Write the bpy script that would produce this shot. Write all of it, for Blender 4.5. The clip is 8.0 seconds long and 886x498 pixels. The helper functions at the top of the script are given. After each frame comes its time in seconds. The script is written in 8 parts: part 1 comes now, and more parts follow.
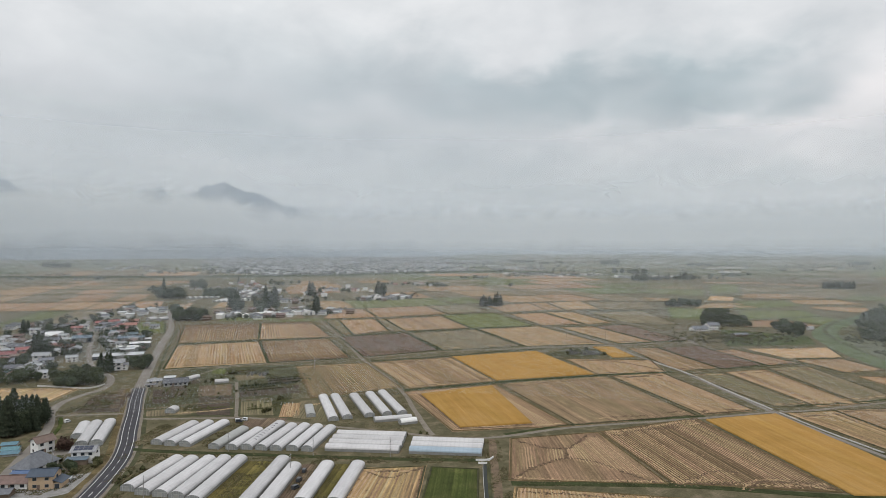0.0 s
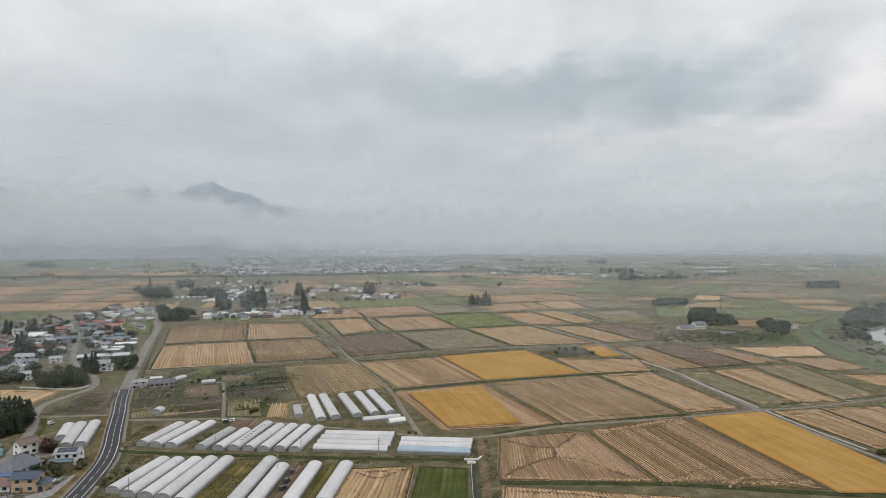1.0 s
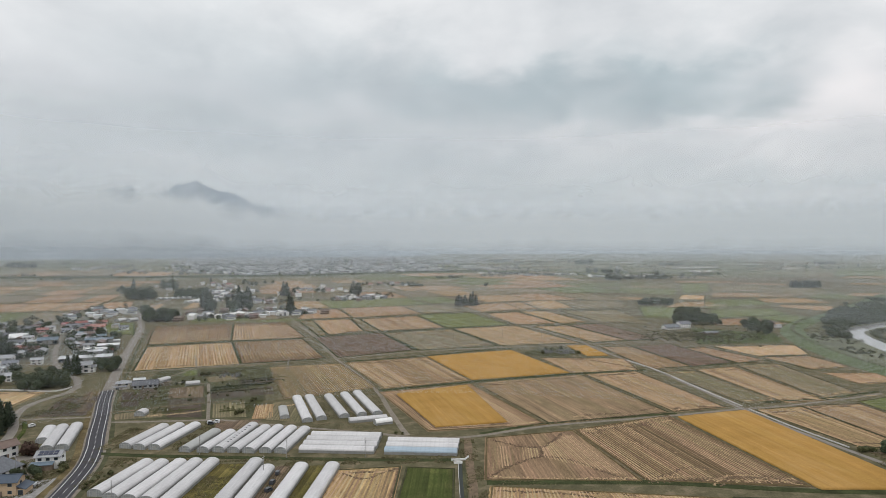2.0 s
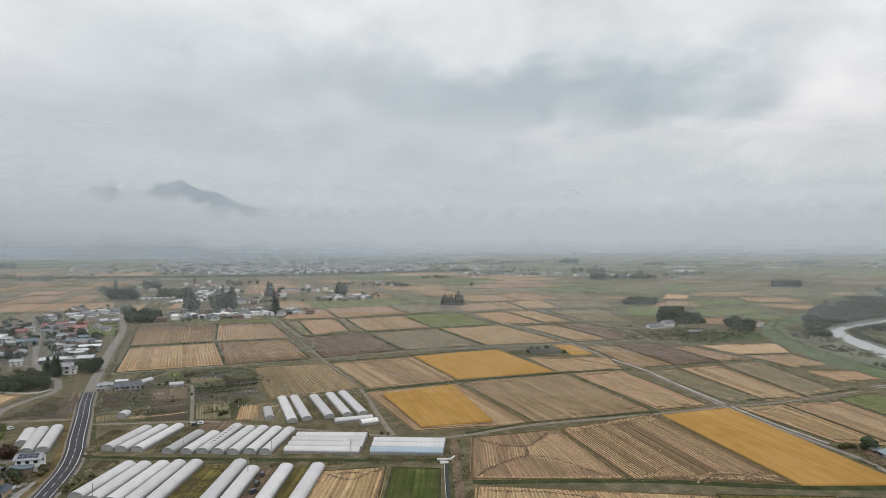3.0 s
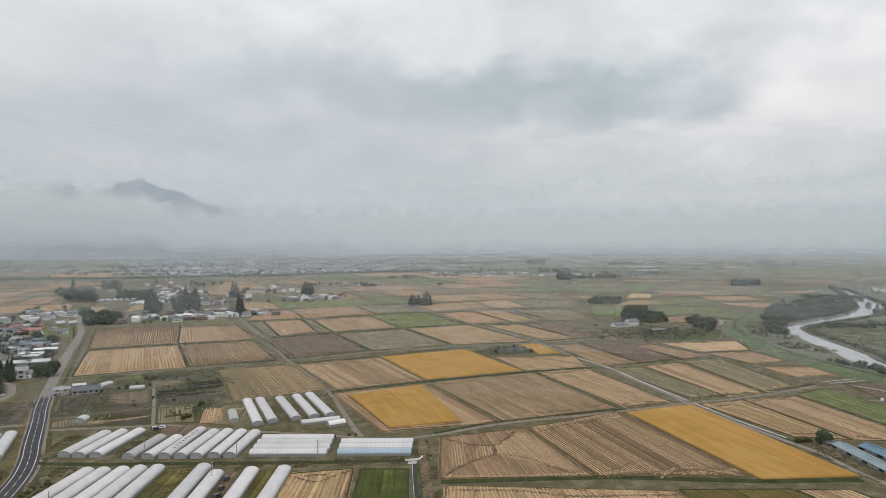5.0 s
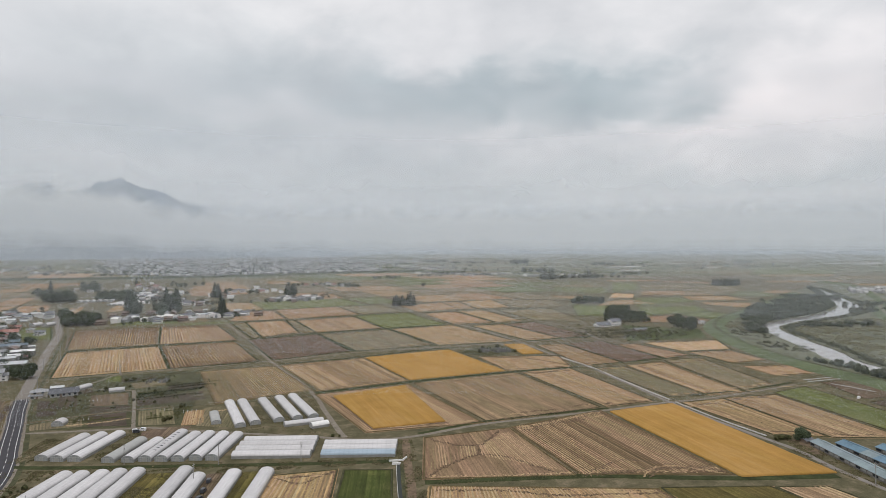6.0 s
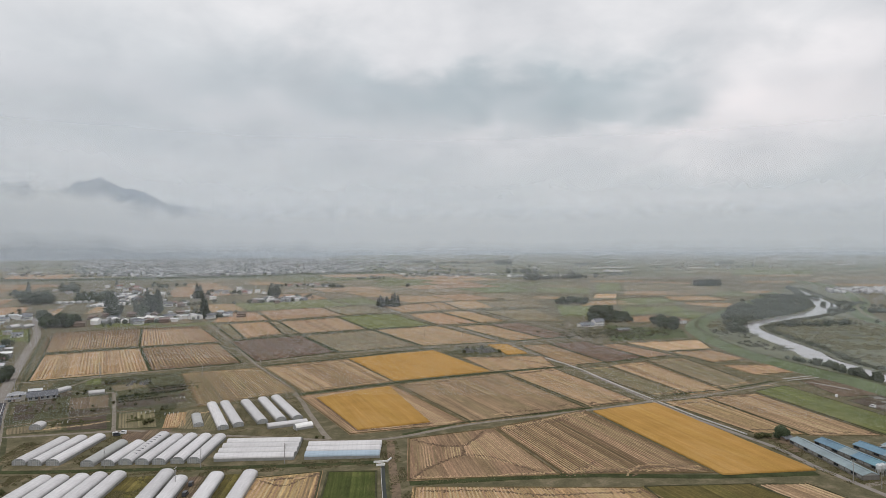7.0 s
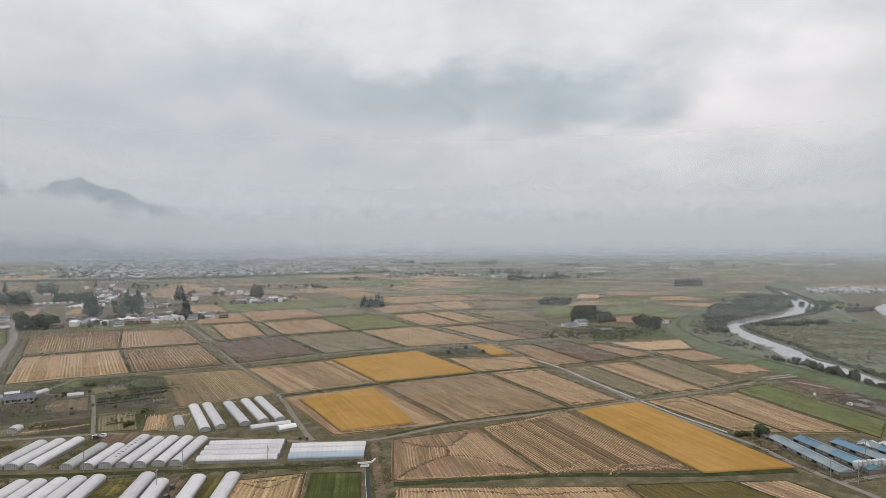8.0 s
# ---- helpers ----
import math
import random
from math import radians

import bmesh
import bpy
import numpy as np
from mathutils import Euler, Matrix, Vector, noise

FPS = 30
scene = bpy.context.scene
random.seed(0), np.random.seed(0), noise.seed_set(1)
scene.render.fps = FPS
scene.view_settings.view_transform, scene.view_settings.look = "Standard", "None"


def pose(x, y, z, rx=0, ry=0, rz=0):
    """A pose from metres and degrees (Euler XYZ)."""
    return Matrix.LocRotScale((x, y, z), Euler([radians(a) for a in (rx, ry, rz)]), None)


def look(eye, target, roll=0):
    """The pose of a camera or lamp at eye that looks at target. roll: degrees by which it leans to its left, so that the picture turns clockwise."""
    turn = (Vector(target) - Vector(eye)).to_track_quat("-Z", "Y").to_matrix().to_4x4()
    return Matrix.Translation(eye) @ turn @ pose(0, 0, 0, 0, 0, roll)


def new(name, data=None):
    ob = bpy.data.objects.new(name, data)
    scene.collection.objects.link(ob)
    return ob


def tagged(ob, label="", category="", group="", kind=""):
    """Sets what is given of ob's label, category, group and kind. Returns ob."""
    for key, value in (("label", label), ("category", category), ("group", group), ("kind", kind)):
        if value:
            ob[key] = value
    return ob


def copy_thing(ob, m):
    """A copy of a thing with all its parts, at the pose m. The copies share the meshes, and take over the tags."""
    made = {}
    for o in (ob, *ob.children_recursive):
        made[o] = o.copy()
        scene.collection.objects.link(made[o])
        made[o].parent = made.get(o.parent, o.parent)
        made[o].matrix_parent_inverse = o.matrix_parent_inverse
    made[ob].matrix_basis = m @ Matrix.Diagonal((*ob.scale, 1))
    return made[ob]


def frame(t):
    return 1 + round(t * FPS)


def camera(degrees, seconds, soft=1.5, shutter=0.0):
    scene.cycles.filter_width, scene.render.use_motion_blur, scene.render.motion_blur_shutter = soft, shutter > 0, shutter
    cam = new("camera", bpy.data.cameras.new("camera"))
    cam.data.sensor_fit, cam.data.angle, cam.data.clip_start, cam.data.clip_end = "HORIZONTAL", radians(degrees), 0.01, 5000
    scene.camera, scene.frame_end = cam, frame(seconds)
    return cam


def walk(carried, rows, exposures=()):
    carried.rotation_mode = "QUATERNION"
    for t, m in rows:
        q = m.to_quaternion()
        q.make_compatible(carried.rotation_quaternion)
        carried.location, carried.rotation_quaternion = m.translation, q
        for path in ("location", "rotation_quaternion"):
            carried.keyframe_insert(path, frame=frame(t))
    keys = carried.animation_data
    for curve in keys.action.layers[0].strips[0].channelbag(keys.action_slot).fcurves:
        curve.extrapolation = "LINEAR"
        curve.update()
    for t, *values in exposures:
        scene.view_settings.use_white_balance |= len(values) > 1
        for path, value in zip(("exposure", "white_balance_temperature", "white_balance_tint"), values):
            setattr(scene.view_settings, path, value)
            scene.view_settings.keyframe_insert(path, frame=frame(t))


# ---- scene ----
cam = camera(71.2, 8.0, soft=0.55)
# seconds, x, y, height, yaw, pitch, roll: a drone that hovers and turns to the right
ROWS = [
    (0.0, 0.00, 0.00, 100.00, -0.26, -0.17, 0.06),
    (0.5, 0.02, 0.26, 99.94, -0.77, -0.19, 0.05),
    (1.0, 0.03, 0.49, 99.88, -1.31, -0.20, 0.06),
    (1.5, 0.03, 0.71, 99.83, -1.92, -0.19, 0.06),
    (3.0, -0.00, 1.23, 99.70, -3.85, -0.21, 0.08),
    (3.5, -0.02, 1.36, 99.67, -4.59, -0.21, 0.08),
    (4.0, -0.05, 1.47, 99.64, -5.34, -0.21, 0.08),
    (4.5, -0.09, 1.56, 99.61, -6.10, -0.21, 0.09),
    (6.0, -0.24, 1.71, 99.57, -8.34, -0.18, 0.08),
    (6.5, -0.30, 1.72, 99.57, -9.10, -0.15, 0.08),
    (7.0, -0.37, 1.71, 99.57, -9.79, -0.12, 0.07),
    (7.5, -0.44, 1.68, 99.57, -10.52, -0.09, 0.06),
    (8.0, -0.52, 1.62, 99.58, -11.27, -0.07, 0.05),
]
walk(cam, [(t, pose(x, y, z, 90 + pitch, roll, yaw)) for t, x, y, z, yaw, pitch, roll in ROWS],
     exposures=[(0.0, 0.06, 6500, 10), (4.5, 0.1, 6500, 10), (6.3, 0.06, 6560, 12.5), (8.0, 0.07, 6560, 12.5)])

# ---- world, sun, mist ----
SUN_UP, SUN_TURN = 50.0, 150.0
world = bpy.data.worlds.new("overcast_sky")
scene.world = world
world.use_nodes = True
wt = world.node_tree
wt.nodes.clear()


def wn(kind, **inputs):
    n = wt.nodes.new(kind)
    for k, v in inputs.items():
        n.inputs[k].default_value = v
    return n


w_out, w_bg = wn("ShaderNodeOutputWorld"), wn("ShaderNodeBackground", Strength=1.0)
wt.links.new(w_bg.outputs[0], w_out.inputs[0])
w_sky = wn("ShaderNodeTexSky")
w_sky.sky_type, w_sky.sun_disc = "NISHITA", False
w_sky.sun_elevation, w_sky.sun_rotation = radians(SUN_UP), radians(SUN_TURN)
w_scale = wn("ShaderNodeVectorMath")
w_scale.operation = "SCALE"
w_scale.inputs["Scale"].default_value = 0.1
wt.links.new(w_sky.outputs[0], w_scale.inputs[0])
w_co = wn("ShaderNodeTexCoord")
w_sep = wn("ShaderNodeSeparateXYZ")
wt.links.new(w_co.outputs["Generated"], w_sep.inputs[0])
# brightness of the cloud deck from the skyline to the zenith
w_grad = wn("ShaderNodeValToRGB")
el = w_grad.color_ramp.elements
el[0].position, el[0].color = 0.0, (0.542, 0.567, 0.58, 1)
el[1].position, el[1].color = 1.0, (1.035, 1.05, 1.075, 1)
for at, c in ((0.08, (0.573, 0.592, 0.605)), (0.2, (0.635, 0.648, 0.66)), (0.38, (0.737, 0.748, 0.755)), (0.6, (0.915, 0.93, 0.948))):
    e = el.new(at)
    e.color = (*c, 1)
wt.links.new(w_sep.outputs["Z"], w_grad.inputs[0])
# cloud lumps: broad ones and wisps, flattened towards the skyline
w_map = wn("ShaderNodeMapping", Location=(2.3, 0.4, 1.7), Scale=(2.6, 2.6, 4.6))
wt.links.new(w_co.outputs["Generated"], w_map.inputs[0])
w_n1 = wn("ShaderNodeTexNoise", Scale=1.0, Detail=7.0, Roughness=0.52, Distortion=0.25)
w_n2 = wn("ShaderNodeTexNoise", Scale=3.4, Detail=6.0, Roughness=0.5, Distortion=0.2)
for n in (w_n1, w_n2):
    wt.links.new(w_map.outputs[0], n.inputs["Vector"])
w_r1 = wn("ShaderNodeValToRGB")
el = w_r1.color_ramp.elements
el[0].position, el[0].color = 0.34, (0.92, 0.93, 0.94, 1)
el[1].position, el[1].color = 0.66, (1.09, 1.085, 1.08, 1)
wt.links.new(w_n1.outputs[0], w_r1.inputs[0])
w_r2 = wn("ShaderNodeValToRGB")
el = w_r2.color_ramp.elements
el[0].position, el[0].color = 0.3, (0.91, 0.925, 0.935, 1)
el[1].position, el[1].color = 0.7, (1.085, 1.085, 1.085, 1)
wt.links.new(w_n2.outputs[0], w_r2.inputs[0])


def w_mix(kind, a, b, fac=1.0):
    m = wt.nodes.new("ShaderNodeMix")
    m.data_type, m.blend_type = "RGBA", kind
    if isinstance(fac, float):
        m.inputs[0].default_value = fac
    else:
        wt.links.new(fac, m.inputs[0])
    wt.links.new(a, m.inputs[6])
    wt.links.new(b, m.inputs[7])
    return m.outputs[2]


# thinner, blue-grey stretches of the cloud deck
w_gap = w_grad.outputs[0]
w_bent = wn("ShaderNodeVectorMath")
w_bent.operation = "MULTIPLY_ADD"
w_bent.inputs[1].default_value = (0.22, 0.22, 0.13)
wt.links.new(w_n2.outputs["Color"], w_bent.inputs[0])
wt.links.new(w_co.outputs["Generated"], w_bent.inputs[2])
for azim, elev, wide, tall, deep in ((25.2, 12.9, 0.17, 0.075, 0.23), (21.0, 16.2, 0.22, 0.06, 0.12), (6.5, 13.2, 0.22, 0.07, 0.16), (-2.5, 14.8, 0.26, 0.09, 0.1), (-15.5, 15.5, 0.32, 0.13, 0.1), (16.5, 13.4, 0.24, 0.06, 0.15),
                                     (36.5, 6.0, 0.26, 0.026, 0.12), (9.5, 4.7, 0.36, 0.018, 0.06), (-10.5, 9.5, 0.32, 0.05, 0.06), (-25.5, 10.0, 0.3, 0.06, 0.06), (41.5, 5.2, 0.2, 0.02, 0.1), (3.5, 7.6, 0.3, 0.03, 0.05), (11.5, 14.5, 0.2, 0.05, 0.06),
                                     (36.0, 9.5, 0.24, 0.08, -0.17), (38.0, 3.5, 0.4, 0.08, -0.16), (27.0, 9.9, 0.17, 0.03, -0.14), (14.0, 8.8, 0.15, 0.05, -0.09), (43.0, 13.0, 0.26, 0.1, -0.1), (31.0, 7.0, 0.2, 0.022, -0.08), (8.5, 6.4, 0.22, 0.018, -0.06), (-6.5, 12.0, 0.12, 0.04, -0.05)):
    d = Vector((math.sin(radians(azim)), math.cos(radians(azim)), math.tan(radians(elev)))).normalized() + Vector((0.11, 0.11, 0.065))
    w_mp = wn("ShaderNodeMapping", Scale=(1 / wide, 1 / wide, 1 / tall), Location=(-d.x / wide, -d.y / wide, -d.z / tall))
    wt.links.new(w_bent.outputs[0], w_mp.inputs[0])
    w_sp = wn("ShaderNodeTexGradient")
    w_sp.gradient_type = "SPHERICAL"
    wt.links.new(w_mp.outputs[0], w_sp.inputs[0])
    w_rp = wn("ShaderNodeValToRGB")
    w_rp.color_ramp.interpolation = "EASE"
    e = w_rp.color_ramp.elements
    e[0].color = (1, 1, 1, 1)
    e[1].position, e[1].color = 0.7, (1 - deep * 1.12, 1 - deep * 0.86, 1 - deep * 0.78, 1)
    wt.links.new(w_sp.outputs[0], w_rp.inputs[0])
    w_gap = w_mix("MULTIPLY", w_gap, w_rp.outputs[0])
w_cloud = w_mix("MULTIPLY", w_mix("MULTIPLY", w_gap, w_r1.outputs[0]), w_r2.outputs[0])
wt.links.new(w_mix("MIX", w_scale.outputs[0], w_cloud, 0.93), w_bg.inputs["Color"])

sun = new("sun", bpy.data.lights.new("sun", "SUN"))
sun.data.energy, sun.data.angle, sun.data.color = 0.6, radians(18), (1.0, 0.96, 0.9)
sun.matrix_world = look((-150, -250, 400), (0, 0, 0))

# ---- materials ----


class Nodes:
    """A material with a Principled shader and short ways to wire it."""

    def __init__(self, name, rough=0.9, metal=0.0, spec=0.3):
        self.m = bpy.data.materials.new(name)
        self.m.use_nodes = True
        self.t = self.m.node_tree
        self.b = self.t.nodes["Principled BSDF"]
        self.b.inputs["Roughness"].default_value = rough
        self.b.inputs["Metallic"].default_value = metal
        self.b.inputs["Specular IOR Level"].default_value = spec
        self.co = self.t.nodes.new("ShaderNodeTexCoord")
        self.info = self.t.nodes.new("ShaderNodeObjectInfo")
        self.geo = self.t.nodes.new("ShaderNodeNewGeometry")

    def add(self, kind, **inputs):
        n = self.t.nodes.new(kind)
        for k, v in inputs.items():
            n.inputs[k].default_value = v
        return n

    def link(self, a, b):
        self.t.links.new(a, b)

    def place(self, scale=(1, 1, 1), loc=(0, 0, 0), rot=0.0, world_space=False):
        n = self.add("ShaderNodeMapping", Scale=scale, Location=loc, Rotation=(0, 0, rot))
        self.link(self.geo.outputs["Position"] if world_space else self.co.outputs["Object"], n.inputs[0])
        return n.outputs[0]

    def noise(self, vec, scale, detail=4.0, rough=0.55, dist=0.0):
        n = self.add("ShaderNodeTexNoise", Scale=scale, Detail=detail, Roughness=rough, Distortion=dist)
        self.link(vec, n.inputs["Vector"])
        return n.outputs[0]

    def ramp(self, fac, *stops):
        n = self.add("ShaderNodeValToRGB")
        e = n.color_ramp.elements
        e[0].position, e[0].color = stops[0][0], (*stops[0][1], 1)
        e[1].position, e[1].color = stops[-1][0], (*stops[-1][1], 1)
        for at, c in stops[1:-1]:
            k = e.new(at)
            k.color = (*c, 1)
        self.link(fac, n.inputs[0])
        return n.outputs[0]

    def mix(self, a, b, fac, kind="MIX"):
        n = self.add("ShaderNodeMix")
        n.data_type, n.blend_type = "RGBA", kind
        for sock, v in ((0, fac), (6, a), (7, b)):
            if isinstance(v, (int, float)):
                n.inputs[sock].default_value = v
            elif isinstance(v, tuple):
                n.inputs[sock].default_value = (*v, 1)
            else:
                self.link(v, n.inputs[sock])
        return n.outputs[2]

    def vary(self, colour, amount=0.25, hue=0.02, source=None):
        """Brightness and hue that differ from object to object."""
        src = source or self.info.outputs["Random"]
        lo = self.add("ShaderNodeMapRange")
        self.link(src, lo.inputs[0])
        lo.inputs[3].default_value, lo.inputs[4].default_value = 1 - amount, 1 + amount
        hu = self.add("ShaderNodeMath")
        hu.operation = "PINGPONG"
        mul = self.add("ShaderNodeMath")
        mul.operation = "MULTIPLY"
        self.link(src, mul.inputs[0])
        mul.inputs[1].default_value = 7.3
        self.link(mul.outputs[0], hu.inputs[0])
        hu.inputs[1].default_value = 1.0
        hr = self.add("ShaderNodeMapRange")
        self.link(hu.outputs[0], hr.inputs[0])
        hr.inputs[3].default_value, hr.inputs[4].default_value = 0.5 - hue, 0.5 + hue
        n = self.add("ShaderNodeHueSaturation")
        self.link(colour, n.inputs["Color"])
        self.link(lo.outputs[0], n.inputs["Value"])
        self.link(hr.outputs[0], n.inputs["Hue"])
        return n.outputs[0]

    def bump(self, height, strength=0.3, distance=0.1):
        n = self.add("ShaderNodeBump", Strength=strength, Distance=distance)
        self.link(height, n.inputs["Height"])
        self.link(n.outputs[0], self.b.inputs["Normal"])

    def done(self, colour):
        self.link(colour, self.b.inputs["Base Color"])
        return self.m


def crop_material(name, dark, mid, light, period=1.8, rows=0.5, patch=0.03, vary=0.12, relief=0.25, grain=0.75):
    """Field surface: rows along local x, drifting patches, fine litter."""
    k = Nodes(name, 0.95, spec=0.15)
    dark, mid, light = ((r, g, b * 1.03) for r, g, b in (dark, mid, light))
    along = k.place((0.05, 1.0, 1.0))
    w = k.add("ShaderNodeTexWave", Scale=0.314 / period, Distortion=0.9, Detail=2.0)
    w.inputs["Detail Scale"].default_value = 1.5
    w.bands_direction = "Y"
    k.link(k.place((0.35, 1.0, 1.0)), w.inputs["Vector"])
    big = k.noise(k.place(), patch, 5.0, 0.6, 0.6)
    streak = k.noise(along, 0.45, 5.0, 0.6)
    fine = k.noise(k.place(), 1.7, 4.0, 0.7)
    strip = k.noise(k.place((0.004, 1.0, 1.0)), 0.13, 3.0, 0.6)
    c = k.ramp(big, (0.3, dark), (0.5, mid), (0.72, light))
    c = k.mix(c, k.ramp(streak, (0.3, dark), (0.55, mid), (0.75, light)), 0.5)
    c = k.mix(c, k.ramp(w.outputs[0], (0.25, tuple(v * 0.55 for v in dark)), (0.6, light)), rows)
    c = k.mix(c, k.ramp(fine, (0.32, (0.42, 0.42, 0.42)), (0.68, (1.5, 1.48, 1.42))), grain, "MULTIPLY")
    c = k.mix(c, k.ramp(strip, (0.32, (0.74, 0.75, 0.75)), (0.68, (1.2, 1.18, 1.15))), 0.85 if grain > 0.5 else 0.4, "MULTIPLY")
    swathes = k.noise(k.place((0.003, 1.0, 1.0), loc=(3, 7, 0)), 0.075, 2.0, 0.5)
    c = k.mix(c, k.ramp(swathes, (0.4, (0.86, 0.9, 0.8)), (0.6, (1.06, 1.0, 0.98))), 0.8 if grain > 0.5 else 0.3, "MULTIPLY")
    threads = k.noise(k.place((0.015, 1.0, 1.0)), 0.55, 4.0, 0.75)
    c = k.mix(c, k.ramp(threads, (0.32, (0.6, 0.59, 0.58)), (0.68, (1.38, 1.37, 1.36))), 0.85 if grain > 0.5 else 0.1, "MULTIPLY")
    blot = k.noise(k.place((0.45, 1.0, 1.0)), 0.17, 7.0, 0.72, 0.4)
    c = k.mix(c, k.ramp(blot, (0.3, (0.74, 0.73, 0.72)), (0.5, (1.0, 1.0, 1.0)), (0.7, (1.24, 1.22, 1.2))), min(1.0, grain * 1.1), "MULTIPLY")
    k.bump(fine, relief, 0.2)
    return k.done(k.vary(c, vary, 0.008))


TAN_FIELD = crop_material("stubble_tan", (0.21, 0.143, 0.086), (0.35, 0.244, 0.15), (0.455, 0.33, 0.21), 1.9, 0.12)
GREY_FIELD = crop_material("stubble_grey", (0.155, 0.113, 0.072), (0.255, 0.186, 0.117), (0.345, 0.255, 0.163), 1.9, 0.12)
PALE_FIELD = crop_material("straw_pale", (0.32, 0.22, 0.125), (0.49, 0.35, 0.21), (0.6, 0.45, 0.285), 3.0, 0.3)
BROWN_FIELD = crop_material("soil_brown", (0.085, 0.062, 0.045), (0.16, 0.12, 0.088), (0.24, 0.18, 0.13), 1.2, 0.25)
OLIVE_FIELD = crop_material("regrowth_olive", (0.106, 0.096, 0.061), (0.194, 0.168, 0.108), (0.28, 0.238, 0.157), 1.6, 0.2)
GREEN_FIELD = crop_material("grass_green", (0.08, 0.098, 0.035), (0.135, 0.157, 0.06), (0.19, 0.208, 0.092), 2.5, 0.0, 0.06)
DARK_PLOT = crop_material("garden_soil", (0.045, 0.038, 0.03), (0.085, 0.07, 0.055), (0.14, 0.118, 0.092), 1.4, 0.1, 0.1)
# stubble soil between straw rows, darkened to put furrow shadow into its colour
TAN_ROWS = crop_material("stubble_soil_tan", (0.17, 0.12, 0.075), (0.3, 0.213, 0.132), (0.41, 0.295, 0.185), 1.7, 0.12)
GREY_ROWS = crop_material("stubble_soil_grey", (0.085, 0.059, 0.034), (0.15, 0.105, 0.061), (0.23, 0.162, 0.097), 1.7, 0.12)
PALE_ROWS = crop_material("stubble_soil_pale", (0.24, 0.16, 0.08), (0.37, 0.255, 0.142), (0.47, 0.335, 0.19), 2.2, 0.12)
OLIVE_ROWS = crop_material("stubble_soil_olive", (0.12, 0.1, 0.054), (0.18, 0.15, 0.083), (0.245, 0.2, 0.116), 1.7, 0.12)
LAWN = crop_material("lush_grass", (0.04, 0.058, 0.015), (0.067, 0.088, 0.024), (0.115, 0.12, 0.045), 2.5, 0.0, 0.08)
MEADOW = crop_material("yellow_grass", (0.07, 0.064, 0.02), (0.12, 0.104, 0.034), (0.18, 0.15, 0.058), 2.5, 0.0, 0.09)
GOLD_RICE = crop_material("ripe_rice", (0.285, 0.154, 0.038), (0.388, 0.209, 0.06), (0.44, 0.263, 0.102), 0.9, 0.03, 0.028, 0.04, 0.25, 0.22)


def ground_material():
    k = Nodes("farmland_grass", 0.95, spec=0.15)
    p = k.place(world_space=True)
    n1, n2, n3 = k.noise(p, 0.012, 6.0), k.noise(p, 0.12, 5.0, 0.65), k.noise(p, 1.1, 4.0, 0.7)
    c = k.ramp(n1, (0.3, (0.068, 0.066, 0.032)), (0.5, (0.112, 0.102, 0.054)), (0.7, (0.175, 0.142, 0.088)))
    c = k.mix(c, k.ramp(n2, (0.3, (0.056, 0.054, 0.03)), (0.5, (0.11, 0.1, 0.058)), (0.72, (0.25, 0.198, 0.138))), 0.7)
    # far parcels, long and narrow, beyond the built ones
    br = k.add("ShaderNodeTexVoronoi", Scale=1.0, Randomness=0.75)
    k.link(k.place((1 / 190, 1 / 75, 0), rot=-0.3, world_space=True), br.inputs["Vector"])
    sep = k.add("ShaderNodeSeparateXYZ")
    k.link(br.outputs["Color"], sep.inputs[0])
    far = k.ramp(sep.outputs[0], (0.0, (0.06, 0.085, 0.035)), (0.3, (0.1, 0.11, 0.05)), (0.5, (0.13, 0.125, 0.07)), (0.66, (0.2, 0.165, 0.1)), (0.85, (0.085, 0.105, 0.048)), (1.0, (0.17, 0.148, 0.09)))
    pos = k.add("ShaderNodeSeparateXYZ")
    k.link(k.geo.outputs["Position"], pos.inputs[0])
    rng = k.add("ShaderNodeMapRange")
    rng.inputs[1].default_value, rng.inputs[2].default_value = 1900, 2100
    k.link(pos.outputs["Y"], rng.inputs[0])
    c = k.mix(c, far, rng.outputs[0])
    c = k.mix(c, k.ramp(n3, (0.3, (0.6, 0.6, 0.6)), (0.7, (1.35, 1.3, 1.25))), 0.7, "MULTIPLY")
    k.bump(n3, 0.4, 0.3)
    return k.done(c)


def mottled(name, colour, rough=0.8, amount=0.2, scale=0.6, spec=0.3, vary=0.0, metal=0.0, relief=0.1, island=False):
    """A plain stuff with grain and stains at two scales."""
    k = Nodes(name, rough, metal, spec)
    a, b = k.noise(k.place(), scale, 5.0, 0.65), k.noise(k.place(), scale * 9, 3.0, 0.6)
    lo, hi = tuple(c * (1 - amount) for c in colour), tuple(min(1, c * (1 + amount)) for c in colour)
    c = k.ramp(a, (0.3, lo), (0.7, hi))
    c = k.mix(c, k.ramp(b, (0.3, (1 - amount,) * 3), (0.7, (1 + amount * 0.7,) * 3)), 0.7, "MULTIPLY")
    if vary:
        c = k.vary(c, vary, 0.015, k.geo.outputs["Random Per Island"] if island else None)
    k.bump(b, relief, 0.05)
    return k.done(c)


